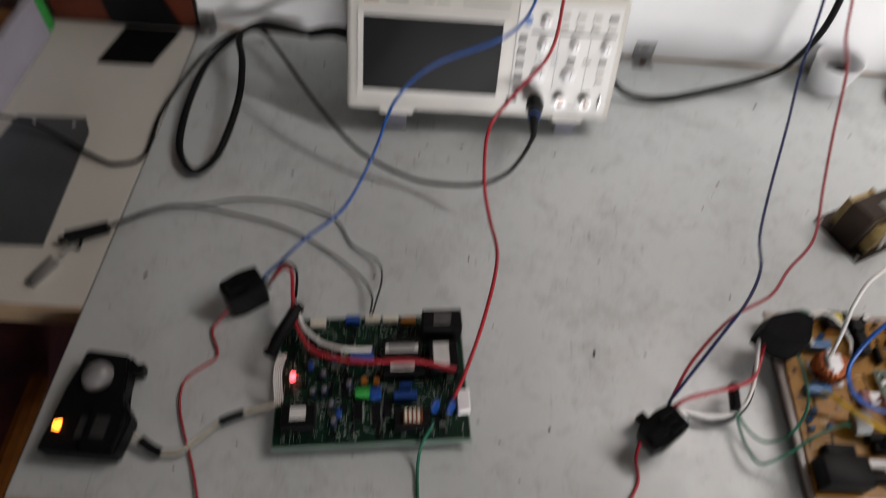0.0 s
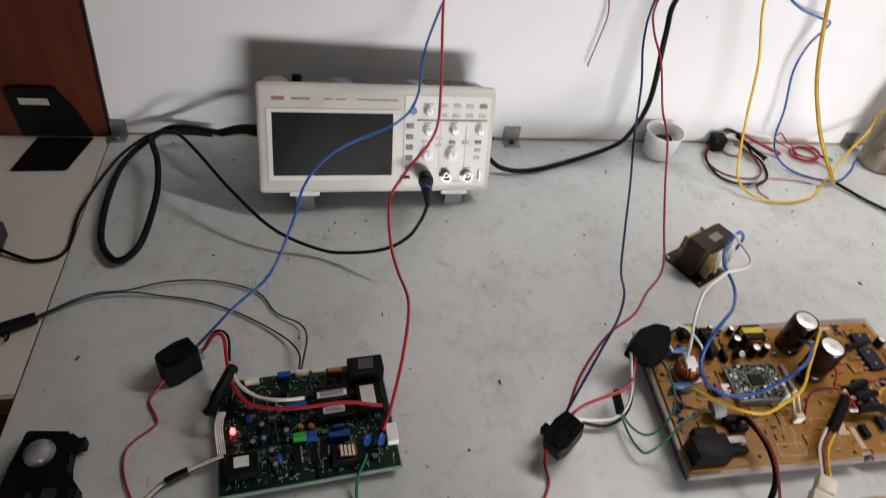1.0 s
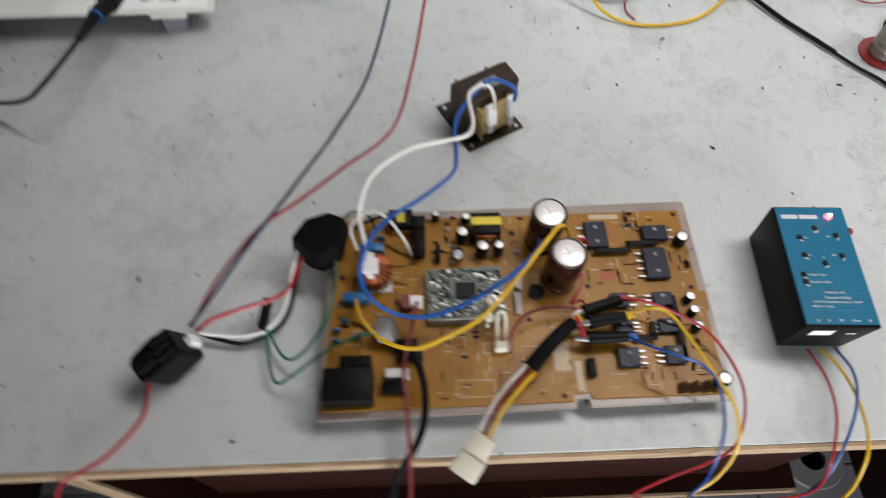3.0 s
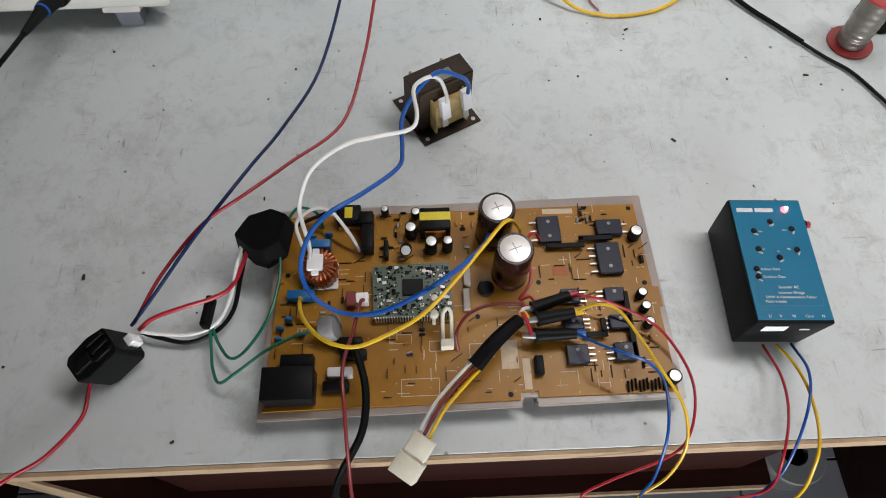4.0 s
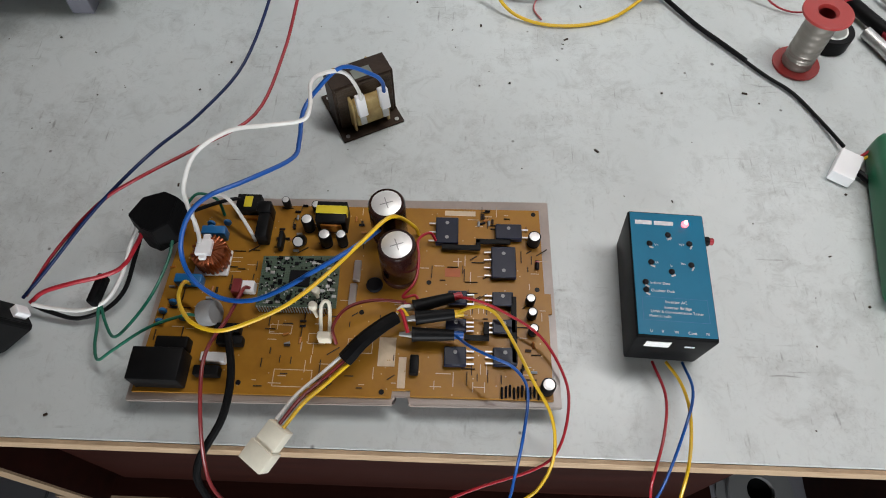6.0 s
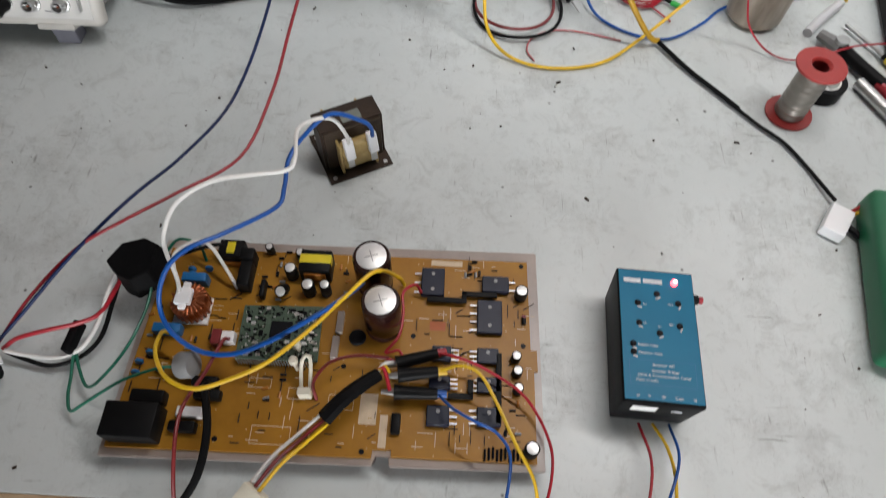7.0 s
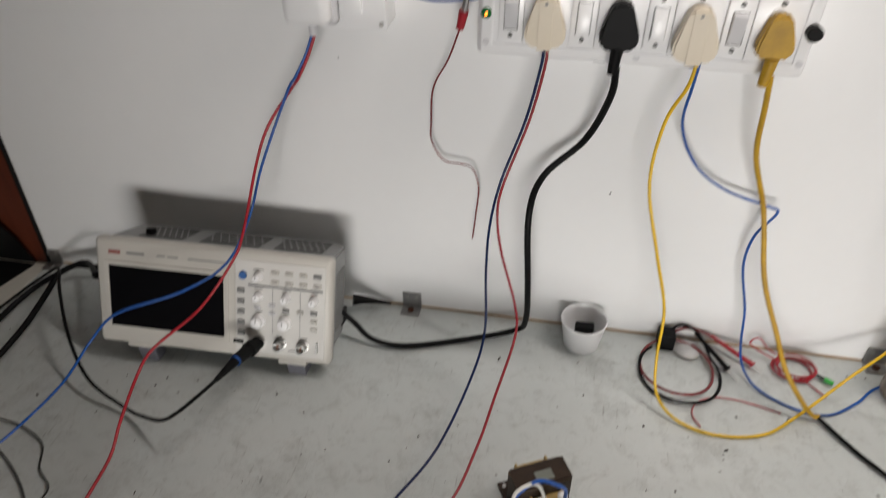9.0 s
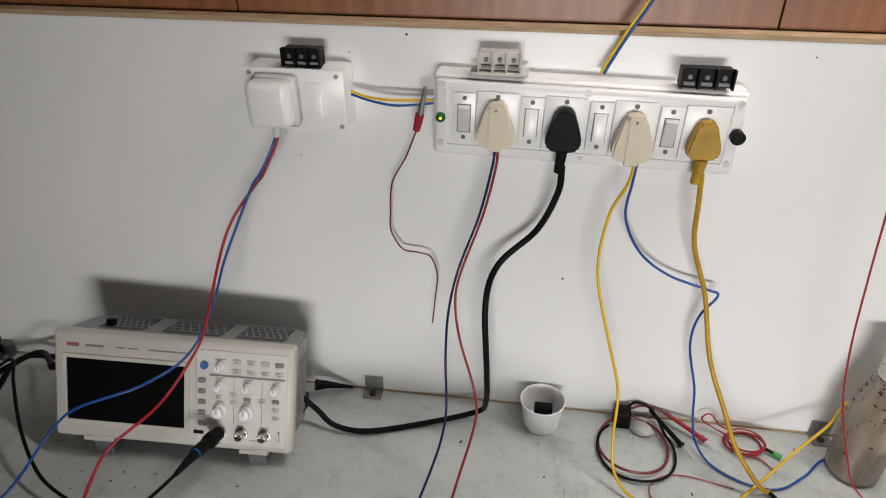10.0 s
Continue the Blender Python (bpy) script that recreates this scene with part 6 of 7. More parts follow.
def left_things():
    connector(-0.0235, 0.4995, 38, 1.45, "black connector housing with pale terminals on the bench")
    cable("thin_lead", [(-0.034, 0.484, 0.772), (-0.044, 0.474, 0.764), (-0.047, 0.464, 0.7625), (-0.038, 0.447, 0.7625), (-0.037, 0.437, 0.7625), (-0.055, 0.42, 0.7625), (-0.06, 0.405, 0.7625), (-0.054, 0.38, 0.7625), (-0.032, 0.336, 0.7625), (-0.02, 0.308, 0.763), (-0.016, 0.294, 0.757), (-0.014, 0.288, 0.70), (-0.01, 0.285, 0.55)], 0.0013, RED, "thin red lead hanging over the bench edge", "wire")
    # grey twin lead with its black test clip
    ob = thing("clip_lead", (-0.2, 0.57, T), "grey twin lead with a black test clip on the side top", "test lead")
    wire(ob, [(-0.184, 0.578, 0.7665), (-0.136, 0.607, 0.768), (-0.094, 0.613, 0.768), (-0.052, 0.627, 0.766), (-0.0, 0.628, 0.7635), (0.051, 0.609, 0.763), (0.073, 0.577, 0.763), (0.102, 0.556, 0.766), (0.110, 0.53, 0.775), (0.1075, 0.497, 0.783), (0.105, 0.483, 0.781)], 0.0014, GREY_WIRE)
    wire(ob, [(-0.184, 0.576, 0.7655), (-0.136, 0.605, 0.7665), (-0.094, 0.611, 0.7665), (-0.061, 0.608, 0.763), (-0.008, 0.596, 0.763), (0.039, 0.573, 0.763), (0.085, 0.538, 0.765), (0.102, 0.508, 0.775), (0.103, 0.484, 0.781)], 0.0014, GREY_WIRE)
    part("clip_body", tube([(-0.182, 0.577, 0.767), (-0.2, 0.5685, 0.767), (-0.219, 0.5595, 0.767)], 0.0062, 12, 3, 0.0072), BLACK, ob, "black clip body")
    part("clip_nose", tube([(-0.219, 0.5595, 0.767), (-0.226, 0.556, 0.766)], 0.0035, 10, 0), BLACK, ob)
    part("clip_hook", tube([(-0.206, 0.565, 0.766), (-0.204, 0.553, 0.764), (-0.2055, 0.548, 0.764)], 0.0014, 8, 4), BLACK, ob)
    part("clip_jaw", join(tube([(-0.213, 0.553, 0.764), (-0.219, 0.54, 0.7635)], 0.0018, 8, 0), moved(bx(-0.0065, -0.02, 0, 0.0065, 0.014, 0.0045, 0.0015, 2), Matrix.Translation((-0.229, 0.522, T + 0.0006)) @ Matrix.Rotation(radians(-24), 4, "Z")),
                          moved(bx(-0.0025, -0.017, 0, 0.0025, 0.012, 0.0062, 0.001, 2), Matrix.Translation((-0.229, 0.522, T + 0.0008)) @ Matrix.Rotation(radians(-24), 4, "Z"))), STEEL, ob, "bare steel jaw")
    # sensor module
    m = Matrix.Translation((-0.121, 0.383, T)) @ Matrix.Rotation(radians(-2), 4, "Z")
    ob = thing("receiver_module", (-0.117, 0.379, T), "black receiver module with a round frosted lens and an amber light", "receiver")

    def add(name, bm, material, label="", parent=None):
        return part(name, moved(bm, m), material, parent or ob, label)

    add("housing", prism([(-0.034, -0.047), (0.03, -0.046), (0.034, -0.012), (0.024, 0.0), (0.018, 0.004), (0.018, 0.022), (0.012, 0.044), (-0.027, 0.046), (-0.03, 0.01)], 0.0005, 0.021, 0.002), BLACK)
    add("raised_block", prism([(0.002, -0.042), (0.03, -0.041), (0.031, -0.014), (0.018, -0.004), (0.002, -0.006)], 0.0212, 0.027, 0.0012), BLACK)
    add("hook", prism([(0.0125, 0.028), (0.027, 0.03), (0.026, 0.04), (0.021, 0.036), (0.013, 0.044)], 0.004, 0.018, 0.001), BLACK)
    add("lens", turned([(0, 0), (0.0135, 0), (0.013, 0.003), (0.009, 0.0085), (0.004, 0.0108), (0, 0.0112)], 24, (-0.0075, 0.021, 0.0212)), LENS, "frosted round lens")
    add("window_plate", bx(-0.007, -0.034, 0.0212, 0.0, -0.016, 0.0222, 0.0003, 1), GREY_WIRE)
    add("relay_gap", bx(0.008, -0.034, 0.0271, 0.02, -0.016, 0.0276, 0.0002, 1), GREY_WIRE)
    add("light", join(bx(-0.0245, -0.029, 0.0212, -0.0205, -0.0215, 0.0235, 0.0006, 1), bx(-0.0275, -0.028, 0.0212, -0.0255, -0.0225, 0.0222)), LED_AMBER, "lit amber led")
    # lead from the module to the green board
    ob = thing("module_lead", (-0.03, 0.37, T), "cream ribbon of thin wires with black heat-shrink sleeves", "wire")
    path = [(-0.085, 0.357, 0.772), (-0.075, 0.352, 0.768), (-0.063, 0.346, 0.766), (-0.045, 0.348, 0.765), (-0.03, 0.362, 0.765), (-0.017, 0.375, 0.766), (0.001, 0.383, 0.768), (0.02, 0.389, 0.772), (0.034, 0.392, 0.776)]
    for k in range(5):
        o = (k - 2) * 0.0009
        part("strand", tube([(x - o * 0.5, y + o, z + 0.0006 * (k % 2)) for x, y, z in path], 0.0009, 7, 5), CREAM if k % 2 else GREY_WIRE, ob)
    part("sleeve", tube([(-0.079, 0.354, 0.770), (-0.07, 0.349, 0.767), (-0.06, 0.345, 0.766)], 0.0042, 10, 3), BLACK, ob, "black heat-shrink sleeve")
    part("sleeve", tube([(-0.017, 0.375, 0.766), (-0.008, 0.3795, 0.767), (0.002, 0.3835, 0.768)], 0.0042, 10, 3), BLACK, ob, "black heat-shrink sleeve")
    # metal plate, stand and bins on the side top
    solo("metal_plate", prism([(-0.345, 0.735), (-0.266, 0.739), (-0.2535, 0.716), (-0.243, 0.552), (-0.37, 0.545)], T + 0.0004, T + 0.002), PLATE, "bent grey galvanised plate lying on the side top", "metal plate")
    pl = bpy.data.objects["metal_plate"]
    for x in (-0.322, -0.275):
        part("hole", cyl(0.0025, 0.0003, (x, 0.7265, T + 0.002), 12), LABEL, pl)
    ob = thing("bent_stand", (-0.25, 0.88, T), "black bent sheet-metal stand with a slot, on the side top", "stand")
    part("foot", prism([(-0.289, 0.841), (-0.218, 0.843), (-0.2, 0.918), (-0.275, 0.918)], T + 0.0004, T + 0.002, 0.0005), BLACK, ob)
    up = Matrix.Translation((-0.25, 0.9215, T + 0.0022)) @ Matrix.Rotation(radians(95), 4, "X")
    part("back", prism([(-0.045, 0), (0.05, 0), (0.036, 0.05), (0.018, 0.082), (-0.036, 0.082), (-0.045, 0.078)], -0.001, 0.001, 0, up), BLACK, ob)
    part("slot", moved(bx(-0.03, 0.056, 0.0012, 0.008, 0.067, 0.0016, 0.0001, 1), up), PLASTER, ob, "pale slot")
    bins = thing("parts_bin", (-0.47, 0.82, T), "lavender-grey plastic parts bin with green corners and brown card inside", "bin")
    x0, y0, x1, y1, h = -0.58, 0.66, -0.366, 0.903, T + 0.055
    for a, b, c, d in ((x1 - 0.004, y0 + 0.02, x1, y1 - 0.0125), (x0, y0 + 0.02, x0 + 0.004, y1 - 0.0125), (x0 + 0.0205, y1 - 0.004, x1 - 0.0205, y1), (x0 + 0.0205, y0, x1 - 0.0205, y0 + 0.004)):
        w = part("bin_wall", bx(a, b, T + 0.0005, c, d, h, 0.0006, 1), BIN_GREY, bins, "lavender-grey bin wall")
        part("rim", bx(a - 0.003, b, h + 0.0002, c + 0.003, d, h + 0.006, 0.0012, 2) if d - b > c - a else bx(a, b - 0.003, h + 0.0002, c, d + 0.003, h + 0.006, 0.0012, 2), BIN_GREY, w)
    for cx in (x0 + 0.01, x1 - 0.01):
        for cy in (y0 + 0.01, y1 - 0.002):
            part("corner_post", bx(cx - 0.0102, cy - 0.0102, T + 0.0005, cx + 0.0102, cy + 0.0102, h + 0.005, 0.005, 3), BIN_GREEN, bins, "bright green corner post")
    part("base", bx(x0 + 0.0045, y0 + 0.0205, T + 0.0005, x1 - 0.0045, y1 - 0.0205, T + 0.003), BIN_GREY, bins)
    part("card", bx(x0 + 0.006, y0 + 0.022, T + 0.0032, x1 - 0.006, y1 - 0.022, T + 0.043, 0.002, 1), mat("brown_card", (0.30, 0.125, 0.03), 0.8, 0, 0.15, 20, 200, 0.1), bins, "brown card packed in the bin")
    # bag under the side top
    bag = bx(-0.62, 0.20, 0.46, -0.20, 0.60, 0.60, 0.05, 4)
    for v in bag.verts:
        v.co += 0.02 * noise.noise_vector(v.co * 9)
    b = solo("cloth_bag", bag, CLOTH, "maroon cloth bag with an orange strap on a stool", "bag")
    part("strap", tube([(-0.285, 0.47, 0.60), (-0.275, 0.42, 0.615), (-0.268, 0.33, 0.617), (-0.262, 0.22, 0.60), (-0.26, 0.18, 0.53)], 0.011, 8, 5), ORANGE, b, "orange webbing strap")
    st = thing("stool", (-0.4, 0.4, 0), "dark wooden stool under the bag", "stool")
    part("seat", bx(-0.6, 0.22, 0.43, -0.2, 0.6, 0.455, 0.004, 1), WOOD_DARK, st)
    for x in (-0.58, -0.24):
        for y in (0.25, 0.57):
            part("leg", bx(x - 0.015, y - 0.015, 0, x + 0.015, y + 0.015, 0.4298), WOOD_DARK, st)


def middle_things():
    connector(0.3705, 0.3865, 38, 1.5, "black connector housing with a white insert on the bench", 18)
    wires = thing("connector_leads", (0.43, 0.42, T), "red, black, white and green leads with a tape tag", "wire")
    wire(wires, [(0.386, 0.411, 0.775), (0.40, 0.417, 0.784), (0.425, 0.423, 0.79), (0.447, 0.43, 0.79), (0.462, 0.44, 0.79), (0.471, 0.46, 0.795), (0.476, 0.474, 0.80)], 0.0025, RED)
    wire(wires, [(0.388, 0.409, 0.774), (0.402, 0.405, 0.77), (0.425, 0.401, 0.768), (0.447, 0.409, 0.77), (0.461, 0.425, 0.775), (0.467, 0.45, 0.785), (0.473, 0.472, 0.797)], 0.0025, BLACK_SOFT)
    wire(wires, [(0.389, 0.4085, 0.777), (0.404, 0.407, 0.774), (0.43, 0.406, 0.774), (0.45, 0.414, 0.778), (0.461, 0.433, 0.786), (0.4655, 0.455, 0.795), (0.47, 0.475, 0.80)], 0.0023, WHITE_WIRE)
    part("tape_tag", moved(bx(-0.0035, -0.013, 0, 0.0035, 0.014, 0.012, 0.002, 2), Matrix.Translation((0.4425, 0.421, 0.775)) @ Matrix.Rotation(radians(-6), 4, "Z")), TAPE, wires, "black tape tag")
    wire(wires, [(0.4435, 0.412, 0.776), (0.446, 0.392, 0.772), (0.449, 0.376, 0.772), (0.456, 0.364, 0.774), (0.472, 0.368, 0.786), (0.50, 0.384, 0.796), (0.527, 0.395, 0.797), (0.537, 0.397, 0.791)], 0.0017, GREEN_WIRE, "green lead")
    wire(wires, [(0.4445, 0.413, 0.776), (0.452, 0.396, 0.772), (0.464, 0.383, 0.776), (0.48, 0.386, 0.79), (0.497, 0.408, 0.80), (0.503, 0.44, 0.80), (0.502, 0.465, 0.80)], 0.0017, GREEN_WIRE, "green lead")
    cable("thin_lead", [(0.353, 0.378, 0.77), (0.3495, 0.365, 0.7635), (0.348, 0.343, 0.763), (0.327, 0.315, 0.763), (0.305, 0.301, 0.763), (0.292, 0.292, 0.757), (0.275, 0.28, 0.71), (0.26, 0.275, 0.6)], 0.0017, RED, "red lead hanging over the bench edge", "wire")


def back_things():
    # paper cup with a black part in it
    cup = thing("paper_cup", (0.68, 0.896, T), "small white cup with a black part inside, by the backboard", "cup")
    part("cup_wall", turned([(0, 0.001), (0.0238, 0.001), (0.030, 0.0435), (0.0314, 0.0455), (0.030, 0.0465), (0.0283, 0.0435), (0.0225, 0.004), (0, 0.004)], 32, (0.68, 0.897, T)), WHITE_PLASTIC, cup)
    part("black_part", moved(bx(-0.0125, -0.006, 0, 0.0125, 0.008, 0.03, 0.0015, 1), Matrix.Translation((0.682, 0.899, T + 0.0045)) @ Matrix.Rotation(radians(6), 4, "X")), BLACK, cup, "black component")
    # meter leads
    ob = thing("meter_leads", (0.83, 0.89, T), "black and red meter leads with probe handles, loosely coiled", "test leads")
    part("black_plug", moved(bx(-0.01, -0.01, 0, 0.012, 0.012, 0.026, 0.002, 2), Matrix.Translation((0.792, 0.912, T + 0.0005))), BLACK, ob, "black square plug")
    # round reflection off a bag, modelled as a pale flat disc
    part("bag_glint", turned([(0, 0), (0.018, 0), (0.019, 0.003), (0.012, 0.008), (0, 0.009)], 16, (0.822, 0.908, T + 0.0005)), CLEAR, ob, "pale disc standing in for the round reflection on a clear bag")

    def ring(cx, cy, rx, ry, a0, a1, z, r, material, name):
        pts = [(cx + rx * math.cos(radians(a0 + (a1 - a0) * k / 14)), cy + ry * math.sin(radians(a0 + (a1 - a0) * k / 14)), z + 0.002 * math.sin(k)) for k in range(15)]
        return part(name, tube(pts, r, 8, 4), material, ob)

    ring(0.808, 0.8615, 0.051, 0.053, 130, 395, T + 0.005, 0.0019, BLACK_SOFT, "black_cord")
    ring(0.804, 0.868, 0.046, 0.049, 60, 420, T + 0.0075, 0.0019, DARK_RED, "red_cord")
    part("black_cord", tube([(0.797, 0.918, 0.785), (0.812, 0.926, 0.79), (0.835, 0.92, 0.782), (0.85, 0.89, 0.768)], 0.0019, 8, 5), BLACK_SOFT, ob)
    part("red_cord", tube([(0.80, 0.92, 0.78), (0.82, 0.926, 0.785), (0.845, 0.926, 0.78), (0.862, 0.915, 0.775)], 0.0019, 8, 5), DARK_RED, ob)
    for a, b, tip, c in (((0.832, 0.925, 0.779), (0.869, 0.878, 0.7665), (0.88, 0.86, 0.763), BLACK), ((0.853, 0.925, 0.777), (0.902, 0.889, 0.768), (0.912, 0.879, 0.764), RED)):
        a, b, tip = Vector(a), Vector(b), Vector(tip)
        h = part("probe_handle", tube([a, a.lerp(b, 0.5), b], 0.0026, 10, 3, 0.0036), c, ob)
        part("guard", tube([b, b.lerp(tip, 0.1)], 0.0054, 12, 0, 0.004), c, h)
        part("needle", tube([b, tip], 0.001, 8, 0, 0.0006), STEEL, h)
    # red wire coil with a green led
    ob = thing("wire_coil", (0.955, 0.895, T), "small coil of thin red wire with a green led", "wire coil")
    rng = random.Random(3)
    for k in range(5):
        cx, cy, rx, ry = 0.955 + rng.uniform(-0.003, 0.003), 0.894 + rng.uniform(-0.002, 0.002), 0.024 + rng.uniform(-0.003, 0.003), 0.019 + rng.uniform(-0.002, 0.002)
        part("turn", tube([(cx + rx * math.cos(2 * math.pi * j / 16), cy + ry * math.sin(2 * math.pi * j / 16), T + 0.003 + 0.0018 * k) for j in range(17)], 0.0011, 7, 3), RED, ob)
    part("tail", tube([(0.935, 0.905, 0.766), (0.915, 0.912, 0.772), (0.90, 0.915, 0.782), (0.91, 0.918, 0.79), (0.925, 0.912, 0.776), (0.94, 0.913, 0.768)], 0.0011, 7, 5), RED, ob)
    part("tail", tube([(0.96, 0.88, 0.764), (0.972, 0.868, 0.763), (0.985, 0.852, 0.763)], 0.0011, 7, 4), RED, ob)
    part("sleeve", tube([(0.978, 0.889, 0.766), (0.989, 0.881, 0.766)], 0.0024, 8, 0), BLACK, ob)
    part("led", tube([(0.989, 0.881, 0.766), (0.998, 0.875, 0.766)], 0.0036, 10, 0, 0.003), GREEN_PART, ob, "green led")
    cable("loose_wire", [(0.826, 0.778, 0.762), (0.818, 0.795, 0.762), (0.825, 0.815, 0.762), (0.848, 0.828, 0.762), (0.88, 0.828, 0.762), (0.925, 0.817, 0.762)], 0.0011, PINK, "loose piece of pink wire on the bench", "wire")
    # bottle
    bt = thing("bottle", (1.084, 0.872, T), "cloudy plastic bottle with rusty flakes round its neck", "bottle")
    prof = [(0, 0.001), (0.027, 0.001), (0.0315, 0.006), (0.032, 0.02), (0.0325, 0.085), (0.0315, 0.105), (0.027, 0.128), (0.0215, 0.148), (0.018, 0.162), (0.017, 0.19), (0.0185, 0.193), (0.0185, 0.198), (0.0165, 0.2), (0.014, 0.198), (0, 0.197)]
    part("body", turned(prof, 32, (1.084, 0.872, T)), DIRTY_GLASS, bt)
    part("label_strip", turned([(0.0181, 0.163), (0.0172, 0.189), (0.0176, 0.189), (0.0185, 0.163)], 32, (1.084, 0.872, T)), LABEL, bt, "white remnant of a label")
    rng = random.Random(5)
    fl = []
    for k in range(300):
        a, h = rng.uniform(0, 2 * math.pi), rng.choice((rng.uniform(0.13, 0.196), rng.uniform(0.14, 0.19), rng.uniform(0.1, 0.19), rng.uniform(0.02, 0.19)))
        r = next((r0 + (r1 - r0) * (h - z0) / (z1 - z0) for (r0, z0), (r1, z1) in zip(prof, prof[1:]) if z0 <= h < z1), 0.02)
        s = rng.uniform(0.0005, 0.0026)
        fl.append(moved(bx(-s, -s * 0.6, -0.0003, s, s * 0.6, 0.0003), Matrix.Translation((1.084 + r * math.cos(a), 0.872 + r * math.sin(a), T + h)) @ Matrix.Rotation(a, 4, "Z") @ Matrix.Rotation(radians(80), 4, "Y") @ Matrix.Rotation(rng.uniform(0, 3), 4, "Z")))
    tagged(part("rust_flakes", join(*fl), RUST_SPOT, bt), kind="stuff")
    cable("thin_lead", [(0.985, 0.86, 1.26), (0.99, 0.85, 1.16), (0.996, 0.845, 1.073), (1.002, 0.835, 0.982), (1.016, 0.83, 0.905), (1.045, 0.822, 0.82), (1.062, 0.822, 0.785), (1.085, 0.808, 0.767), (1.11, 0.798, 0.764), (1.14, 0.796, 0.774), (1.18, 0.806, 0.782), (1.26, 0.83, 0.77)], 0.0012, RED, "thin red lead hanging over the bottle onto the bench", "wire")
    # solder spool
    sp = thing("solder_spool", (1.094, 0.722, T), "red plastic spool of solder wire standing on the bench", "spool")
    part("flange", turned([(0.008, 0.0005), (0.0242, 0.0005), (0.0245, 0.0015), (0.0242, 0.0028), (0.008, 0.0028), (0.008, 0.0005)], 32, (1.094, 0.722, T)), SPOOL_RED, sp, "red lower flange")
    part("flange", turned([(0.0082, 0.0675), (0.0242, 0.0675), (0.0245, 0.069), (0.0242, 0.0703), (0.0105, 0.0703), (0.0082, 0.0675)], 32, (1.094, 0.722, T)), SPOOL_RED, sp, "red upper flange")
    part("core", turned([(0.0085, 0.003), (0.0093, 0.003), (0.0093, 0.0674), (0.0085, 0.0674), (0.0078, 0.06), (0.0078, 0.01), (0.0085, 0.003)], 24, (1.094, 0.722, T)), DARK_RED, sp)
    prof = [(0.0095, 0.003)] + [(0.0152 + 0.0002 * math.sin(k * 1.1) + (0.0004 if k % 2 else 0), 0.0032 + 0.0642 * k / 44) for k in range(45)] + [(0.0095, 0.0674)]
    part("solder_wire", turned(prof, 28, (1.094, 0.722, T)), SOLDER, sp, "wound solder wire")
    tp = thing("tape_roll", (1.134, 0.757, T), "roll of black insulating tape beside the spool", "tape")
    part("tape", turned([(0.0165, 0.0005), (0.0225, 0.0005), (0.023, 0.001), (0.023, 0.0175), (0.0225, 0.018), (0.0165, 0.018), (0.0165, 0.0005)], 30, (1.134, 0.757, T)), BLACK_SOFT, tp)
    part("cardboard_core", turned([(0.0145, 0.0006), (0.0163, 0.0006), (0.0163, 0.0178), (0.0145, 0.0178), (0.0145, 0.0006)], 30, (1.134, 0.757, T)), LABEL, tp, "pale cardboard core")
    # tools
    tl = thing("pliers", (1.2, 0.79, T), "pliers with black and red grips lying on the bench", "pliers")
    part("jaws", tube([(1.150, 0.836, 0.77), (1.168, 0.815, 0.77)], 0.006, 8, 0, 0.009), GREY_KEY, tl)
    part("black_grip", tube([(1.168, 0.815, 0.77), (1.19, 0.775, 0.77), (1.225, 0.72, 0.77)], 0.0075, 10, 4), BLACK, tl)
    part("red_grip", tube([(1.172, 0.81, 0.77), (1.205, 0.745, 0.77), (1.222, 0.70, 0.77)], 0.0065, 10, 4), RED, tl)
    part("pivot", cyl(0.0075, 0.004, (1.167, 0.817, 0.776), 14), STEEL, tl)
    for name, a, b, r, c, lb in (("screwdriver", (1.188, 0.858, 0.766), (1.245, 0.76, 0.768), 0.0022, STEEL, "slim screwdriver with a clear yellow handle"), ("desolder_pen", (1.176, 0.765, 0.768), (1.225, 0.665, 0.768), 0.0065, TIN, "silver pen-shaped tool lying on the bench")):
        a, b = Vector(a), Vector(b)
        t = thing(name, a, lb, name.replace("_", " "))
        part("shaft", tube([a, a.lerp(b, 0.55)], r, 12, 0), c, t)
        part("handle", tube([a.lerp(b, 0.55), a.lerp(b, 0.62), b], r * 1.05 if r > 0.005 else 0.006, 12, 3), YELLOW_TAPE if name == "screwdriver" else NAVY, t)
        part("collar", tube([a.lerp(b, 0.5), a.lerp(b, 0.55)], r * 1.12 if r > 0.005 else 0.004, 12, 0), LABEL if r > 0.005 else BLACK, t)
    solo("pen_cap", tube([(1.14, 0.842, 0.765), (1.165, 0.87, 0.765), (1.19, 0.895, 0.765)], 0.0055, 10, 3), SHADE_WHITE, "pale plastic tube lying on the bench", "tube")
    solo("dark_pouch", prism([(1.22, 0.80), (1.36, 0.74), (1.40, 0.88), (1.24, 0.92)], T + 0.0005, T + 0.03, 0.006), BLACK, "black tool pouch on the bench", "pouch")
    # white plug and the green cased instrument
    wc = thing("wire_plug", (1.107, 0.582, T), "white four-way plug at the end of the taped cord", "connector")
    m = Matrix.Translation((1.1065, 0.5815, T)) @ Matrix.Rotation(radians(-32), 4, "Z")
    part("body", moved(bx(-0.0105, -0.0165, 0.0008, 0.0105, 0.0165, 0.0135, 0.0012, 2), m), WHITE_PLASTIC, wc)
    part("cavity", moved(join(bx(0.0104, -0.012, 0.003, 0.0109, -0.002, 0.011), bx(0.0104, 0.002, 0.003, 0.0109, 0.012, 0.011)), m), BLACK, wc)
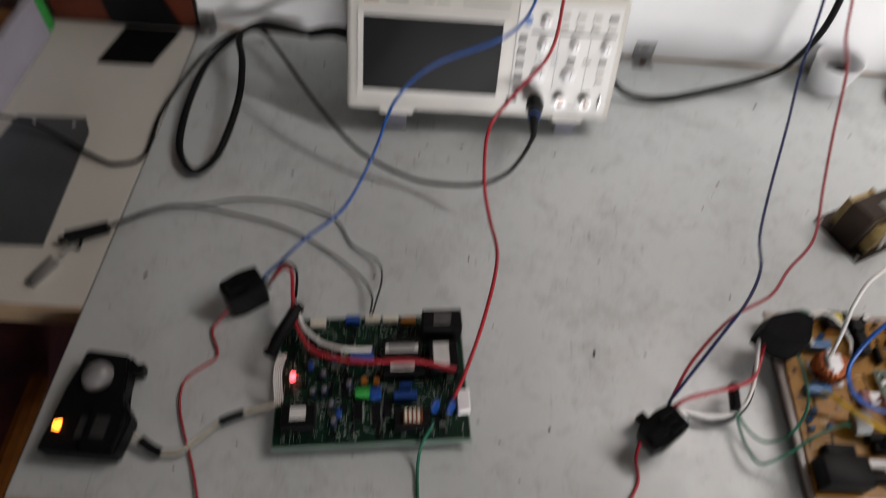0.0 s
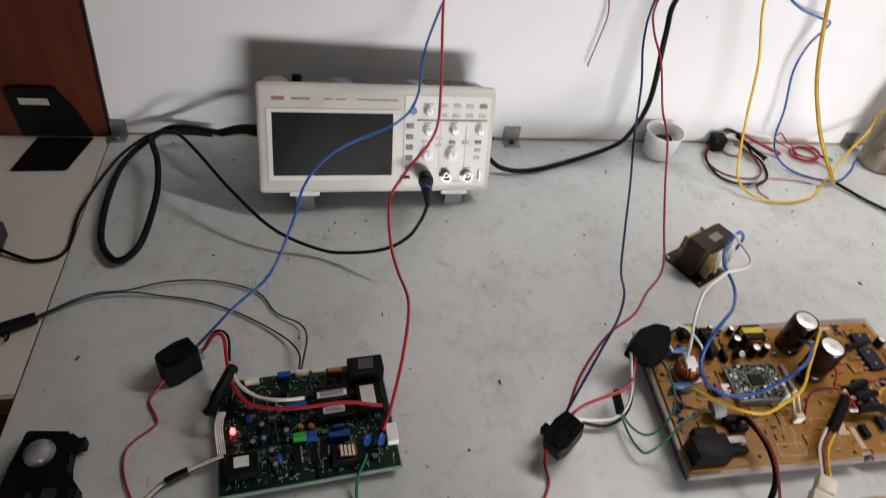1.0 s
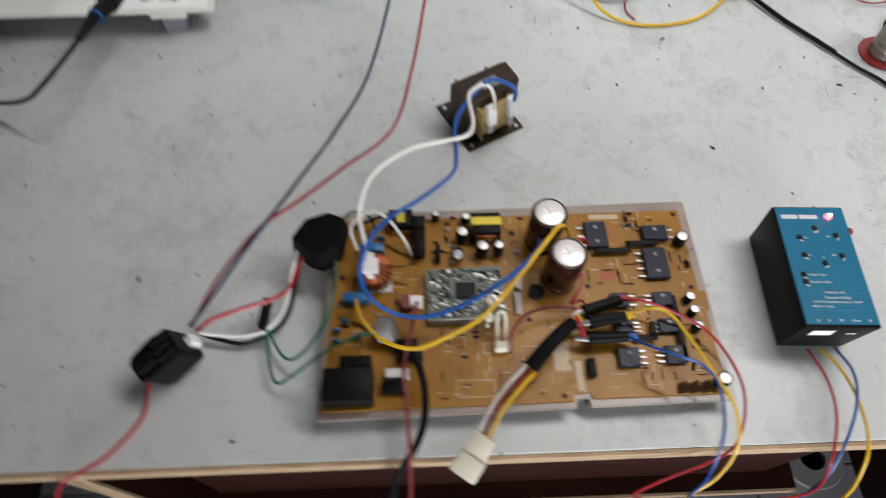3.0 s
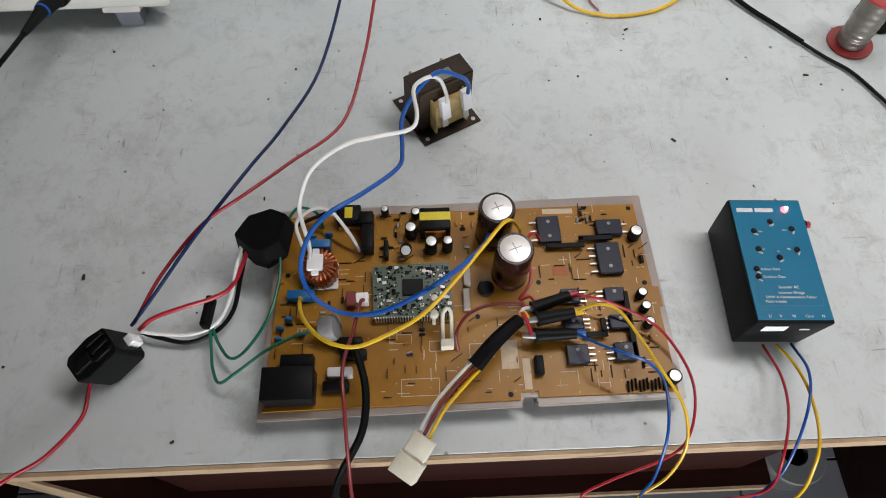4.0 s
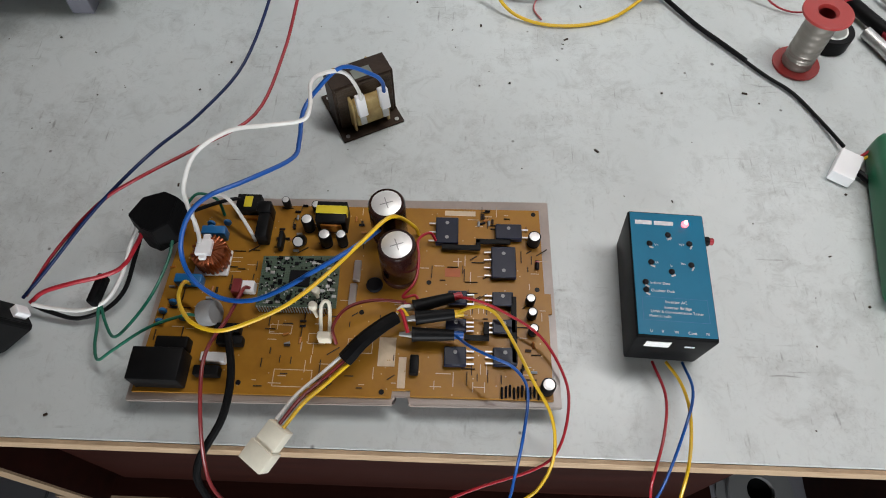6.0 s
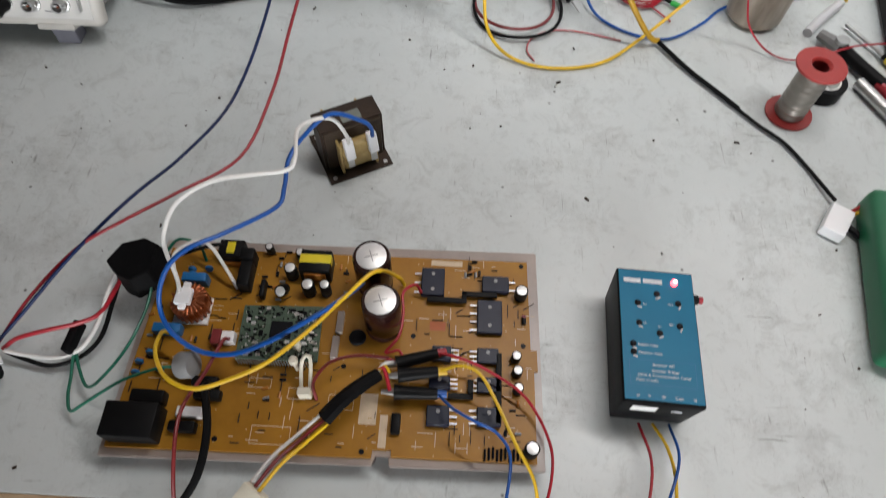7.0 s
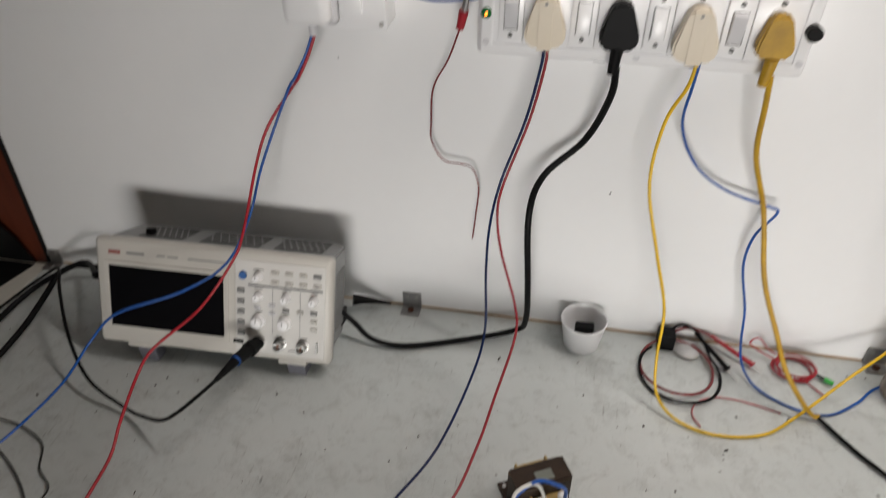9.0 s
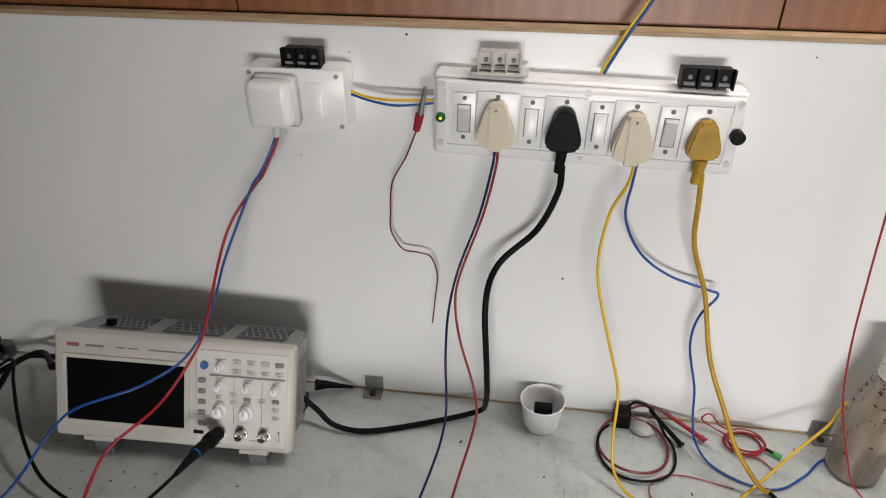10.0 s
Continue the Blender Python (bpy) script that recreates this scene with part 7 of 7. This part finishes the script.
    part("wire", tube([(1.12, 0.592, 0.768), (1.135, 0.598, 0.775), (1.16, 0.598, 0.772)], 0.0016, 8, 4), RED, wc)
    part("wire", tube([(1.12, 0.589, 0.768), (1.132, 0.592, 0.772), (1.15, 0.588, 0.768)], 0.0016, 8, 4), YELLOW, wc)
    part("wire", tube([(1.118, 0.578, 0.766), (1.13, 0.563, 0.766), (1.15, 0.55, 0.768)], 0.0032, 8, 4), BLACK_SOFT, wc)
    ins = thing("green_instrument", (1.17, 0.51, T), "dark instrument in a green rubber holster lying on the bench", "instrument")
    m = Matrix.Translation((1.165, 0.515, T)) @ Matrix.Rotation(radians(-10), 4, "Z")
    part("holster", moved(bx(-0.05, -0.085, 0.0006, 0.05, 0.085, 0.036, 0.009, 3), m), METER_GREEN, ins, "green rubber holster")
    part("face", moved(bx(-0.037, -0.073, 0.0362, 0.037, 0.073, 0.0385, 0.003, 2), m), BLACK, ins, "black front")
    # white reel on the floor under the bench
    rl = thing("wire_reel", (1.29, 0.405, 0), "pale grey plastic reel with a dark hub lying under the bench", "reel")
    part("rim", turned([(0.024, 0.0005), (0.056, 0.0005), (0.058, 0.003), (0.058, 0.006), (0.04, 0.0075), (0.04, 0.055), (0.058, 0.0565), (0.058, 0.06), (0.056, 0.0625), (0.024, 0.0625), (0.024, 0.0005)], 32, (1.29, 0.405, 0)), SCOPE_GREY, rl)
    part("hub", cyl(0.0238, 0.05, (1.29, 0.405, 0.001), 20, 0.001), BLACK, rl, "black hub")
    solo("plastic_tab", bx(0.856, 0.3425, 0.62, 0.868, 0.3455, 0.7412, 0.0008, 1), CLEAR, "clear plastic tab hanging under the bench edge", "tab")


def crumbs():
    """Dirt, solder splashes and wire snips strewn over the bench."""
    rng = random.Random(21)
    bits = []
    for k in range(150):
        x, y = rng.uniform(-0.15, 1.3), rng.uniform(0.32, 0.91)
        if 0.47 < x < 0.84 and 0.32 < y < 0.53 or 0.86 < x < 0.96 and 0.37 < y < 0.51 or 0.03 < x < 0.37 and y > 0.74 or 0.0 < x < 0.22 and y < 0.5:
            continue
        r = rng.choice((0.0004, 0.0005, 0.0006, 0.0008, 0.0011))
        ln = r * rng.choice((1, 1, 1.5, 2.5))
        bits.append(moved(bx(-ln, -r, 0, ln, r, r * 1.2, r * 0.35, 1), Matrix.Translation((x, y, T + 0.0002)) @ Matrix.Rotation(rng.uniform(0, 6.28), 4, "Z")))
    solo("bench_crumbs", join(*bits), RUST, "dark crumbs of solder and dirt strewn on the bench", "dirt", "", "stuff")


inverter_board()
bench_transformer()
tester()
green_board()
left_things()
middle_things()
back_things()
crumbs()
